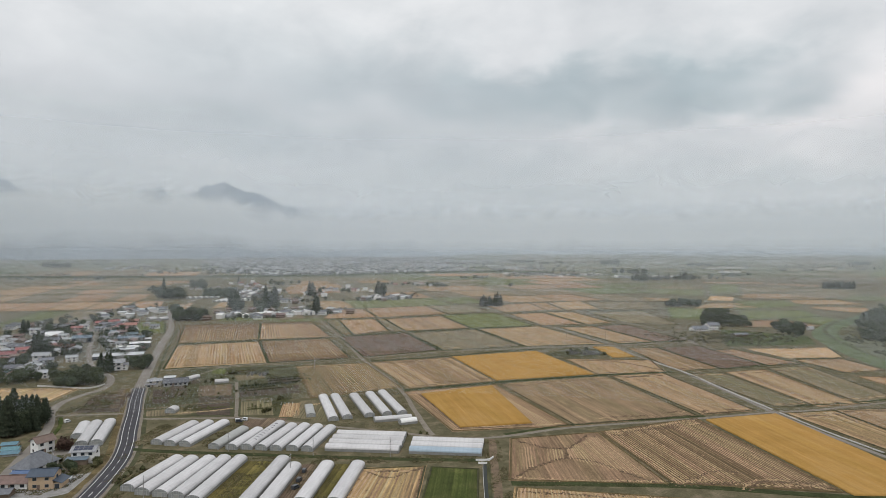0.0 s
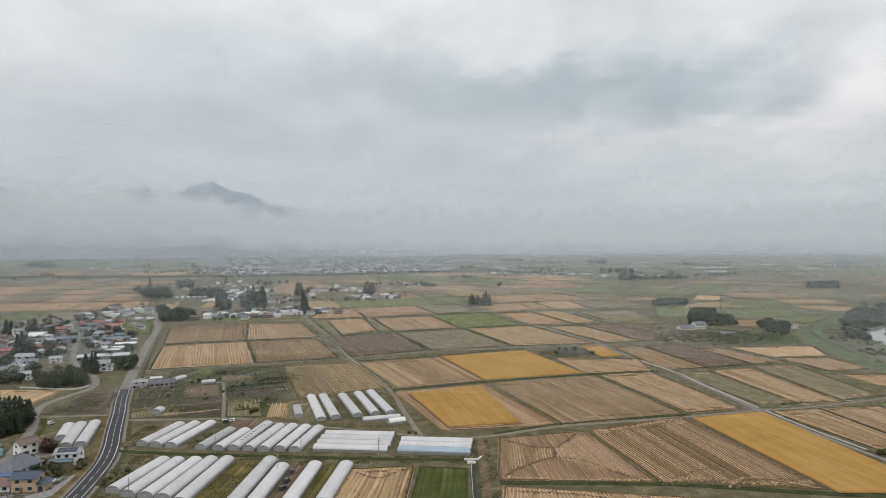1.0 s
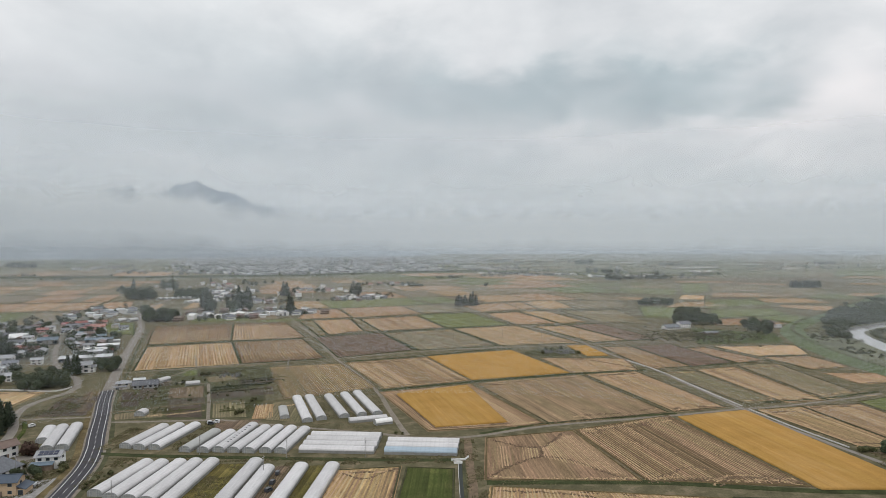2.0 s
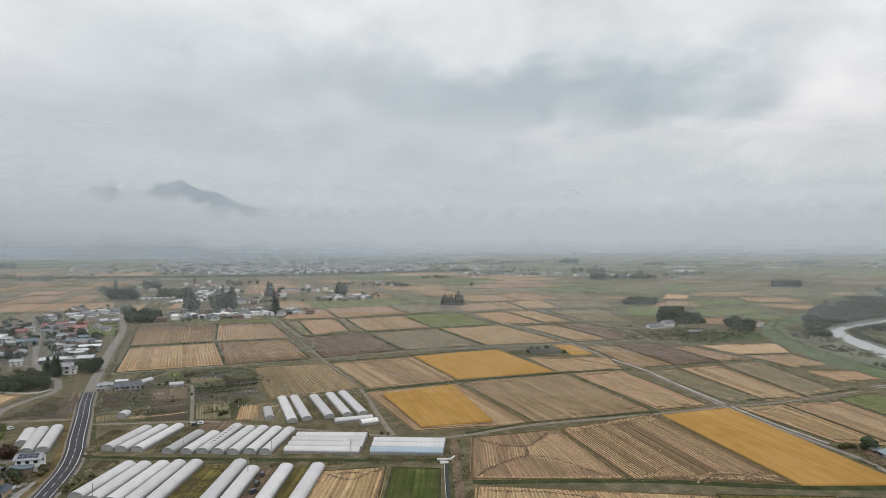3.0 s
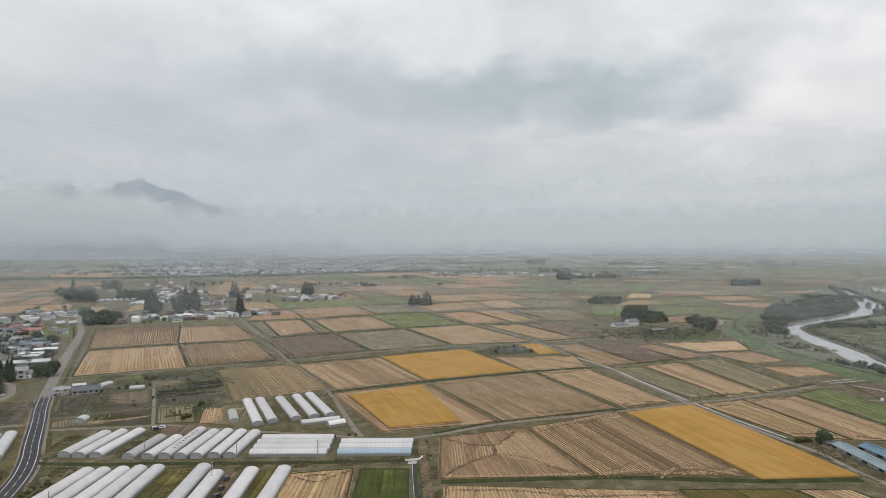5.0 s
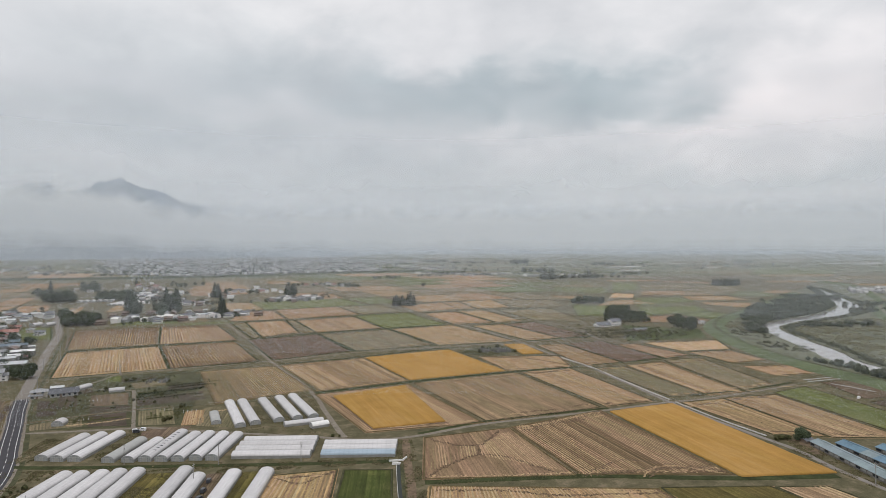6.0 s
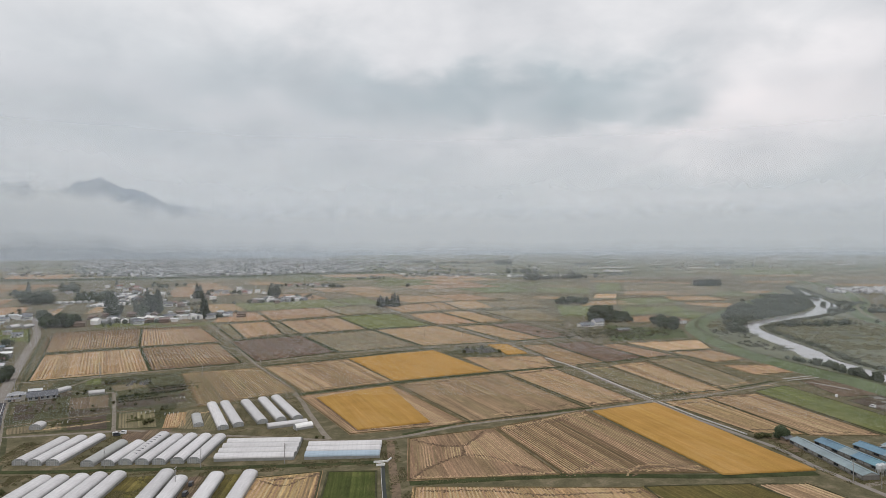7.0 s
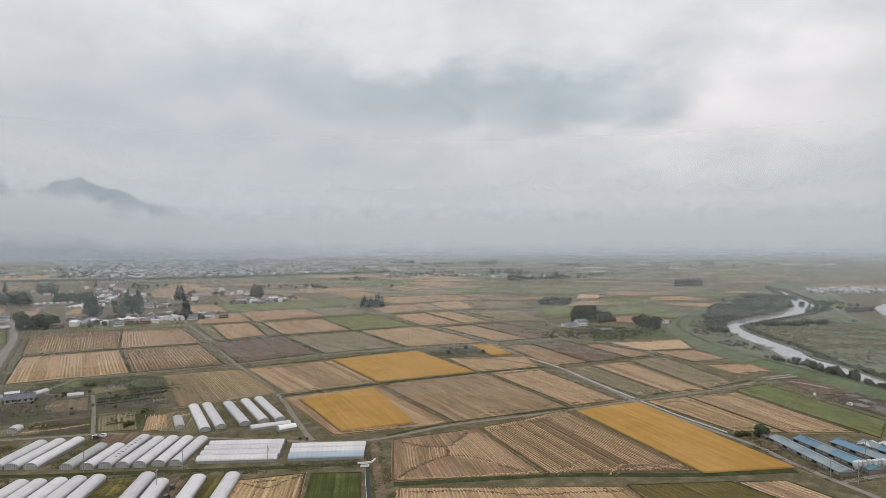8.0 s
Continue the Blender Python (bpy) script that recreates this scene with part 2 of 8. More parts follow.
GROUND = ground_material()
ASPHALT_NEW = mottled("asphalt_new", (0.048, 0.046, 0.052), 0.85, 0.12, 0.2)
ASPHALT_OLD = mottled("asphalt_old", (0.225, 0.204, 0.18), 0.95, 0.15, 0.15, 0.05)
GRAVEL = mottled("gravel_track", (0.215, 0.188, 0.152), 0.95, 0.3, 0.35, 0.1)
DIRT = mottled("bare_earth", (0.17, 0.125, 0.085), 0.95, 0.35, 0.2, 0.1)
CONCRETE = mottled("concrete", (0.58, 0.565, 0.54), 0.85, 0.15, 0.8)
ROAD_PAINT = mottled("road_paint", (0.78, 0.78, 0.76), 0.7, 0.1, 1.0)
BUND = mottled("bund_grass", (0.068, 0.066, 0.036), 0.95, 0.45, 0.15, 0.1, relief=0.4)
BUND_DRY = mottled("bund_dry_grass", (0.13, 0.1, 0.05), 0.95, 0.45, 0.15, 0.1, relief=0.4)
DARK_GRASS = mottled("ditch_grass", (0.045, 0.053, 0.022), 0.95, 0.45, 0.12, 0.1, relief=0.4)
DARK_WATER = mottled("ditch_water", (0.02, 0.025, 0.02), 0.5, 0.2, 0.5, 0.2)
VERGE = mottled("verge_grass", (0.078, 0.078, 0.042), 0.95, 0.4, 0.1, 0.1, relief=0.4)
LEVEE = mottled("levee_grass", (0.118, 0.144, 0.08), 0.95, 0.25, 0.03, 0.1, relief=0.3)
SCRUB = mottled("riverside_scrub", (0.142, 0.147, 0.102), 0.95, 0.4, 0.035, 0.1, relief=0.5)
STRAW = mottled("straw", (0.43, 0.315, 0.192), 0.95, 0.3, 0.5, 0.1, vary=0.1, island=True)
STRAW_DARK = mottled("straw_weathered", (0.15, 0.105, 0.07), 0.95, 0.4, 0.5, 0.1, vary=0.3, island=True)
WHITE_WALL = mottled("wall_plaster_white", (0.78, 0.77, 0.75), 0.85, 0.08, 0.5, vary=0.1)
CREAM_WALL = mottled("wall_cream", (0.52, 0.48, 0.42), 0.85, 0.1, 0.5, vary=0.12)
BROWN_WALL = mottled("wall_brown_boards", (0.2, 0.15, 0.115), 0.85, 0.2, 0.7, vary=0.2)
GREY_WALL = mottled("wall_grey", (0.38, 0.38, 0.37), 0.85, 0.12, 0.5, vary=0.15)
ROOF_SLATE = mottled("roof_tiles_slate", (0.125, 0.13, 0.145), 0.5, 0.25, 0.7, 0.45, vary=0.25)
ROOF_GREY = mottled("roof_tiles_grey", (0.3, 0.305, 0.315), 0.5, 0.25, 0.7, 0.45, vary=0.25)
ROOF_RED = mottled("roof_metal_red", (0.27, 0.115, 0.1), 0.5, 0.2, 0.5, 0.25, vary=0.2)
ROOF_BLUE = mottled("roof_metal_blue", (0.135, 0.178, 0.21), 0.6, 0.2, 0.5, 0.25, vary=0.2)
ROOF_BROWN = mottled("roof_metal_brown", (0.16, 0.11, 0.09), 0.55, 0.2, 0.5, 0.4, vary=0.2)
ROOF_WHITE = mottled("roof_metal_pale", (0.5, 0.515, 0.52), 0.45, 0.12, 0.5, 0.5, vary=0.1)
BARN_BLUE = mottled("barn_roof_blue", (0.1, 0.2, 0.255), 0.5, 0.25, 0.25, 0.5, vary=0.12)
BARN_PALE = mottled("barn_roof_faded", (0.205, 0.26, 0.275), 0.55, 0.2, 0.25, 0.5, vary=0.1)
STEEL = mottled("galvanised_steel", (0.55, 0.56, 0.57), 0.45, 0.12, 0.6, 0.5, metal=0.6)
BARK = mottled("bark", (0.085, 0.062, 0.045), 0.9, 0.3, 3.0)
POLE = mottled("pole_concrete", (0.3, 0.29, 0.28), 0.85, 0.15, 2.0)
DARK_GLASS = mottled("window_glass", (0.035, 0.042, 0.05), 0.12, 0.1, 0.5, 0.6)
SASH = mottled("window_sash", (0.35, 0.34, 0.33), 0.5, 0.05, 1.0)
SOLAR = mottled("solar_panel", (0.025, 0.032, 0.06), 0.2, 0.1, 1.0, 0.6)
STONE = mottled("grave_stone", (0.17, 0.17, 0.17), 0.7, 0.25, 1.5, vary=0.25)
TYRE = mottled("tyre_rubber", (0.02, 0.02, 0.02), 0.9, 0.1, 2.0)
CAR_WHITE = mottled("car_paint_white", (0.75, 0.75, 0.75), 0.3, 0.03, 1.0, 0.5)
CAR_DARK = mottled("car_paint_dark", (0.06, 0.065, 0.075), 0.3, 0.03, 1.0, 0.5)
PVC_DIM = mottled("film_weathered", (0.36, 0.36, 0.345), 0.5, 0.1, 0.25, 0.4)
PVC_END = mottled("film_end", (0.3, 0.31, 0.31), 0.4, 0.2, 0.8, 0.4)
YARD = mottled("village_yard", (0.135, 0.128, 0.098), 0.95, 0.4, 0.08, 0.1)
SKIRT = mottled("film_skirt", (0.26, 0.26, 0.25), 0.5, 0.15, 0.4, 0.4)
TARP = mottled("roof_sheet_blue", (0.09, 0.14, 0.25), 0.5, 0.15, 0.6)


def film_material(name, colour, clear):
    """Greenhouse film: white, half see-through at most, with hoops, and streaks for dust and painted wrinkle shade."""
    k = Nodes(name, 0.38, spec=0.45)
    w = k.add("ShaderNodeTexWave", Scale=0.314 / 2.2, Distortion=0.4, Detail=1.0)
    w.bands_direction = "X"
    k.link(k.place(), w.inputs["Vector"])
    n = k.noise(k.place((0.12, 1, 1)), 1.1, 5.0, 0.65)
    c = k.ramp(n, (0.3, tuple(v * 0.72 for v in colour)), (0.7, colour))
    c = k.mix(c, k.ramp(w.outputs[0], (0.0, (0.9, 0.9, 0.91)), (0.3, (1, 1, 1))), 0.6, "MULTIPLY")
    k.bump(w.outputs[0], 0.1, 0.05)
    return k.done(k.vary(c, 0.12, 0.006))


FILM = film_material("greenhouse_film", (0.61, 0.593, 0.59), 0.2)
FILM_BLUE = film_material("greenhouse_film_blue", (0.4, 0.5, 0.585), 0.2)


def leaf_material(name, dark, light):
    k = Nodes(name, 0.8, spec=0.2)
    c = k.ramp(k.geo.outputs["Random Per Island"], (0.0, dark), (1.0, light))
    return k.done(k.vary(c, 0.25, 0.015))


CEDAR_LEAF = leaf_material("cedar_needles", (0.022, 0.032, 0.021), (0.064, 0.076, 0.046))
BROAD_LEAF = leaf_material("broad_leaves", (0.035, 0.048, 0.029), (0.1, 0.118, 0.066))
WILLOW_LEAF = leaf_material("willow_leaves", (0.07, 0.085, 0.062), (0.175, 0.19, 0.142))
RUSTY_LEAF = leaf_material("autumn_leaves", (0.032, 0.02, 0.017), (0.09, 0.05, 0.041))
SCRUB_LEAF = leaf_material("scrub_leaves", (0.16, 0.152, 0.095), (0.25, 0.23, 0.15))
SHRUB_LEAF = leaf_material("shrub_leaves", (0.05, 0.058, 0.026), (0.135, 0.126, 0.06))
BANK_LEAF = leaf_material("bank_leaves", (0.065, 0.072, 0.05), (0.15, 0.152, 0.105))
ROW_LEAF = leaf_material("crop_leaves", (0.02, 0.032, 0.016), (0.06, 0.075, 0.035))


def mist_material(name, stops, rag=0.0, colour=(0.9, 0.945, 0.985), puffs=False):
    """Haze as a thin veil; stops: (height in metres, density). rag: metres by which its layers drift up and down."""
    k = Nodes(name)
    t = k.t
    t.nodes.remove(k.b)
    sep = k.add("ShaderNodeSeparateXYZ")
    k.link(k.geo.outputs["Position"], sep.inputs[0])
    n = k.noise(k.place((1, 1, 2.2), world_space=True), 0.0016, 6.0, 0.55, 0.6)
    off = k.add("ShaderNodeMath")
    off.operation = "MULTIPLY_ADD"
    k.link(n, off.inputs[0])
    off.inputs[1].default_value, off.inputs[2].default_value = rag, -rag / 2
    z = k.add("ShaderNodeMath")
    z.operation = "ADD"
    k.link(sep.outputs["Z"], z.inputs[0])
    k.link(off.outputs[0], z.inputs[1])
    if puffs:
        # the cloud swells with height and lies lower east of the summit
        amount = k.add("ShaderNodeMapRange")
        k.link(sep.outputs["Z"], amount.inputs[0])
        amount.inputs[1].default_value, amount.inputs[2].default_value, amount.inputs[3].default_value = 60, 400, 0.12
        k.link(k.noise(k.place((1, 1, 1.7), world_space=True), 0.0042, 5.0, 0.5, 0.9), off.inputs[0])
        swell = k.add("ShaderNodeMath")
        swell.operation = "MULTIPLY"
        k.link(off.outputs[0], swell.inputs[0])
        k.link(amount.outputs[0], swell.inputs[1])
        k.link(swell.outputs[0], z.inputs[1])
        low = k.add("ShaderNodeMapRange")
        low.interpolation_type = "SMOOTHSTEP"
        k.link(sep.outputs["X"], low.inputs[0])
        low.inputs[1].default_value, low.inputs[2].default_value, low.inputs[3].default_value, low.inputs[4].default_value = -1330, -1020, 1.0, 1.36
        sink = k.add("ShaderNodeMath")
        sink.operation = "MULTIPLY"
        k.link(z.outputs[0], sink.inputs[0])
        k.link(low.outputs[0], sink.inputs[1])
        z = sink
    top = stops[-1][0]
    u = k.add("ShaderNodeMath")
    u.operation = "DIVIDE"
    k.link(z.outputs[0], u.inputs[0])
    u.inputs[1].default_value = top
    dens = k.ramp(u.outputs[0], *[(h / top, (d, d, d)) for h, d in stops])
    clear, veil_bsdf, blend = k.add("ShaderNodeBsdfTransparent"), k.add("ShaderNodeBsdfDiffuse", Color=(*colour, 1)), k.add("ShaderNodeMixShader")
    k.link(dens, blend.inputs[0])
    k.link(clear.outputs[0], blend.inputs[1])
    k.link(veil_bsdf.outputs[0], blend.inputs[2])
    k.link(blend.outputs[0], t.nodes["Material Output"].inputs[0])
    return k.m

# ---- mesh helpers ----


class Build:
    """Collects vertices and faces for one mesh."""

    def __init__(self):
        self.v, self.f = [], []

    def face(self, *pts):
        n = len(self.v)
        self.v.extend(tuple(p) for p in pts)
        self.f.append(tuple(range(n, n + len(pts))))

    def box(self, x0, x1, y0, y1, z0, z1):
        n = len(self.v)
        self.v += [(x0, y0, z0), (x1, y0, z0), (x1, y1, z0), (x0, y1, z0), (x0, y0, z1), (x1, y0, z1), (x1, y1, z1), (x0, y1, z1)]
        self.f += [tuple(n + i for i in q) for q in ((3, 2, 1, 0), (4, 5, 6, 7), (0, 1, 5, 4), (1, 2, 6, 5), (2, 3, 7, 6), (3, 0, 4, 7))]
        return self

    def prism(self, outline, y0, y1):
        """An outline of (x, z) drawn out along y."""
        n, k = len(self.v), len(outline)
        self.v += [(x, y0, z) for x, z in outline] + [(x, y1, z) for x, z in outline]
        self.f += [tuple(range(n, n + k)), tuple(range(n + 2 * k - 1, n + k - 1, -1))]
        self.f += [(n + (i + 1) % k, n + i, n + k + i, n + k + (i + 1) % k) for i in range(k)]
        return self

    def tube(self, x, y, z0, z1, r0, r1, sides=8):
        n = len(self.v)
        for z, r in ((z0, r0), (z1, r1)):
            self.v += [(x + r * math.cos(2 * math.pi * i / sides), y + r * math.sin(2 * math.pi * i / sides), z) for i in range(sides)]
        self.f += [(n + i, n + (i + 1) % sides, n + sides + (i + 1) % sides, n + sides + i) for i in range(sides)]
        self.f += [tuple(range(n + sides - 1, n - 1, -1)), tuple(range(n + sides, n + 2 * sides))]
        return self

    def limb(self, a, b, r0, r1, sides=5):
        """A tapered stick between two points."""
        a, b = Vector(a), Vector(b)
        q = (b - a).to_track_quat("Z", "Y")
        n = len(self.v)
        for p, r in ((a, r0), (b, r1)):
            self.v += [tuple(p + q @ Vector((r * math.cos(2 * math.pi * i / sides), r * math.sin(2 * math.pi * i / sides), 0))) for i in range(sides)]
        self.f += [(n + i, n + (i + 1) % sides, n + sides + (i + 1) % sides, n + sides + i) for i in range(sides)]
        return self

    def mesh(self, name, smooth=False):
        me = bpy.data.meshes.new(name)
        me.from_pydata(self.v, [], self.f)
        if smooth:
            me.polygons.foreach_set("use_smooth", [True] * len(me.polygons))
        me.update()
        return me


def part(name, build, material, parent=None, label="", smooth=False, m=None):
    """One mesh object, a part of its parent or a thing of its own."""
    me = build if isinstance(build, bpy.types.Mesh) else build.mesh(name, smooth)
    if not me.materials:
        me.materials.append(material)
    ob = new(name, me)
    ob.parent = parent
    if m is not None:
        ob.matrix_basis = m
    return tagged(ob, label)


def root(name, label, category, m=None, group="", kind=""):
    ob = new(name)
    ob.empty_display_size = 1.0
    if m is not None:
        ob.matrix_basis = m
    return tagged(ob, label, category, group, kind)


def resample(pts, step):
    """A smooth line through the points, as a list of vectors about step apart."""
    p = [np.array(q, float) for q in pts]
    p = [2 * p[0] - p[1]] + p + [2 * p[-1] - p[-2]]
    out = []
    for a, b, c, d in zip(p, p[1:], p[2:], p[3:]):
        n = max(1, int(np.linalg.norm((c - b)[:2]) / step))
        for i in range(n):
            s = i / n
            out.append(0.5 * (2 * b + (c - a) * s + (2 * a - 5 * b + 4 * c - d) * s * s + (3 * b - a - 3 * c + d) * s ** 3))
    return out + [p[-2]]


def ribbon(pts, profile, step=8.0, scaled=False, wobble=0.0):
    """A strip along the points; profile: (offset to the right, height) from left to right. A third number of a point widens the strip."""
    line = resample(pts, step)
    b = Build()
    k = len(profile)
    for i, p in enumerate(line):
        d = (line[min(i + 1, len(line) - 1)] - line[max(i - 1, 0)])[:2]
        d = d / (np.linalg.norm(d) or 1)
        s = p[2] if scaled else 1.0
        for o, z in profile:
            e = o * s + (random.uniform(-wobble, wobble) if wobble else 0)
            b.v.append((p[0] + d[1] * e, p[1] - d[0] * e, z))
        if i:
            n = (i - 1) * k
            b.f += [(n + j, n + j + 1, n + k + j + 1, n + k + j) for j in range(k - 1)]
    b.f = [tuple(reversed(q)) for q in b.f]
    return b


# ---- ground, distance ----
b = Build()
RINGS = [0, 60, 140, 240, 360, 520, 760, 1100, 1600, 2400, 3000, 3250, 3500, 3750, 4000, 4250, 4500, 4750, 4950]


def lie(x, y):
    """Height of the ground: flat, then lifting gently to the foothills."""
    r = min(4950, math.hypot(x, y))
    return 0.0 if r < 3000 else 100 - r * (1 / 30 - 0.03 * (r - 3000) / 1950)


for r in RINGS[1:]:
    b.v += [(r * math.sin(2 * math.pi * i / 96), r * math.cos(2 * math.pi * i / 96), lie(r, 0)) for i in range(96)]
b.v.append((0, 0, 0))
b.f = [(len(b.v) - 1, (i + 1) % 96, i) for i in range(96)]
for j in range(len(RINGS) - 2):
    b.f += [(j * 96 + i, j * 96 + (i + 1) % 96, j * 96 + 96 + (i + 1) % 96, j * 96 + 96 + i) for i in range(96)]
tagged(part("ground", b, GROUND), "flat farming plain with weedy green and brown grass", "ground", kind="structure")

# haze out to the town, imitated by pale blue threads too fine to part
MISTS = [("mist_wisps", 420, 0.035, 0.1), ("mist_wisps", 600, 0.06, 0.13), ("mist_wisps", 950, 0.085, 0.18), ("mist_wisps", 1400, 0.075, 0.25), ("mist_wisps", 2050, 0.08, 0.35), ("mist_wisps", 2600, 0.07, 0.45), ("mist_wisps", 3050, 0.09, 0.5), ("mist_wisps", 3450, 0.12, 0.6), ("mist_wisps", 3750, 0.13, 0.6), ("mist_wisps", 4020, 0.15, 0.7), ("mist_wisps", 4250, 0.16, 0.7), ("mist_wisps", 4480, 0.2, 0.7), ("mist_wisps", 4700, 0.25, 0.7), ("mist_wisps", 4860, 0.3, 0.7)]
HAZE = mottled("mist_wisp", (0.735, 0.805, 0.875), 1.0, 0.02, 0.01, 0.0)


def haze_curtain(name, radius, cover, pitch, top):
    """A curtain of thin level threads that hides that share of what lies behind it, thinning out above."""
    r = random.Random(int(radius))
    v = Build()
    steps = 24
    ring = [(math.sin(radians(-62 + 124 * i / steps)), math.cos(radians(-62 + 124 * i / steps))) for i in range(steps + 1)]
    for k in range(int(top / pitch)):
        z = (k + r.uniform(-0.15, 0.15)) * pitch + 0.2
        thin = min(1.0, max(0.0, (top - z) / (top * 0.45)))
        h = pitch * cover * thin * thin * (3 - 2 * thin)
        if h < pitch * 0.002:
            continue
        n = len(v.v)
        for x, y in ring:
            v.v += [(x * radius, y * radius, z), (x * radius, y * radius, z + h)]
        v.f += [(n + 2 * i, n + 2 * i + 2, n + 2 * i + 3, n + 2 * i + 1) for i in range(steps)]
    return tagged(part(name, v, HAZE), "thin haze over the far plain, imitated by pale blue threads", "mist", kind="structure")


def veil(name, radius, height, material, label):
    v = Build()
    steps = 48
    for i in range(steps + 1):
        a = radians(-64 + 128 * i / steps)
        for z in (0.0, height * 0.25, height * 0.5, height * 0.75, height):
            v.v.append((radius * math.sin(a), radius * math.cos(a), z))
        if i:
            n = (i - 1) * 5
            v.f += [(n + j, n + 5 + j, n + 6 + j, n + 1 + j) for j in range(4)]
    return tagged(part(name, v, material), label, "mist", kind="structure")


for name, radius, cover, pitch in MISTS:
    haze_curtain(name, radius, cover, pitch, 150 + radius * 0.06)
veil("mist_bank", 3950, 1000, mist_material("mist_bank", ((0, 0.03), (40, 0.06), (85, 0.16), (115, 0.34), (150, 0.64), (200, 0.9), (345, 0.95), (390, 0.83), (430, 0.54), (470, 0.37), (520, 0.3), (640, 0.26), (1000, 0.0)), 250, puffs=True), "bank of low cloud wrapped round the mountain")
veil("backdrop", 4900, 1500, mist_material("mist_wall", ((0, 0.95), (100, 0.95), (450, 0.6), (1400, 0.0)), 60, (0.8, 0.845, 0.88)), "pale grey mist closing the far end of the plain")


def mountain(name, peaks, label, dist=4420):
    """A wooded ridge on an arc; summits of (bearing in degrees, height, half width in degrees), with gullies."""
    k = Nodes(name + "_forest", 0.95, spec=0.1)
    # distance haze is put into the colour: pale blue-grey in place of forest green
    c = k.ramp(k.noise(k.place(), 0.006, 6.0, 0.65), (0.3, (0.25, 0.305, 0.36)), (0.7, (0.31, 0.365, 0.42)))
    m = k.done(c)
    v = Build()
    nx, ny = 150, 16
    a0, a1 = min(p[0] - p[2] for p in peaks), max(p[0] + p[2] for p in peaks)
    for j in range(ny + 1):
        for i in range(nx + 1):
            a, y = a0 + (a1 - a0) * i / nx, -350 + 700 * j / ny
            h = 0.0
            for pa, ph, pw in peaks:
                q = abs(a - pa) / pw
                h = max(h, ph * (1 - q ** 1.1)) if q < 1 else h
            h *= max(0.0, 1 - abs(y) / 350) ** 0.8
            x, y = (dist + y) * math.sin(radians(a)), (dist + y) * math.cos(radians(a))
            h *= 1 + 0.09 * noise.noise((x / 170, y / 170, 3)) + 0.04 * noise.noise((x / 50, y / 50, 7))
            v.v.append((x, y, h - 4))
    v.f = [(j * (nx + 1) + i, j * (nx + 1) + i + 1, (j + 1) * (nx + 1) + i + 1, (j + 1) * (nx + 1) + i) for j in range(ny) for i in range(nx)]
    return tagged(part(name, v, m, smooth=True), label, "mountain", kind="structure")


mountain("mountain", [(-19.2, 536, 18.5), (-20.7, 529, 7), (-25.5, 520, 5), (-24.4, 514, 4.5), (-10.0, 310, 14), (-35.2, 520, 9), (-37.5, 528, 12)], "wooded mountain coloured blue-grey for haze, half lost in low cloud")

mountain("foothills", [(-50 + 3.1 * i, 138 - max(0, i - 15) * 2.2 + 14 * math.sin(i * 1.9), 7.5) for i in range(34)], "low dark wooded hills, hazed blue-grey in colour, along the edge of the plain", 4640)

# ---- fields ----
FIELDS = dict(tan=(TAN_FIELD, "harvested rice field with tan straw stubble"), grey=(GREY_FIELD, "harvested rice field with greyish brown stubble rows"),
              pale=(PALE_FIELD, "harvested rice field with pale yellow straw rows"), brown=(BROWN_FIELD, "bare dark brown ploughed field"),
              olive=(OLIVE_FIELD, "harvested rice field with olive-green regrowth"), green=(GREEN_FIELD, "bright green grass field"),
              meadow=(MEADOW, "rough yellowing grass between the greenhouses"),
              lawn=(LAWN, "lush dark green grass field"), plot=(DARK_PLOT, "dark soil vegetable plot"))


ROWED = dict(tan=TAN_ROWS, grey=GREY_ROWS, pale=PALE_ROWS, olive=OLIVE_ROWS)


def patch(c, s, t):
    """A place in the four-cornered patch c (far left, far right, near right, near left)."""
    a = c[0] * (1 - s) + c[1] * s
    d = c[3] * (1 - s) + c[2] * s
    return a * (1 - t) + d * t


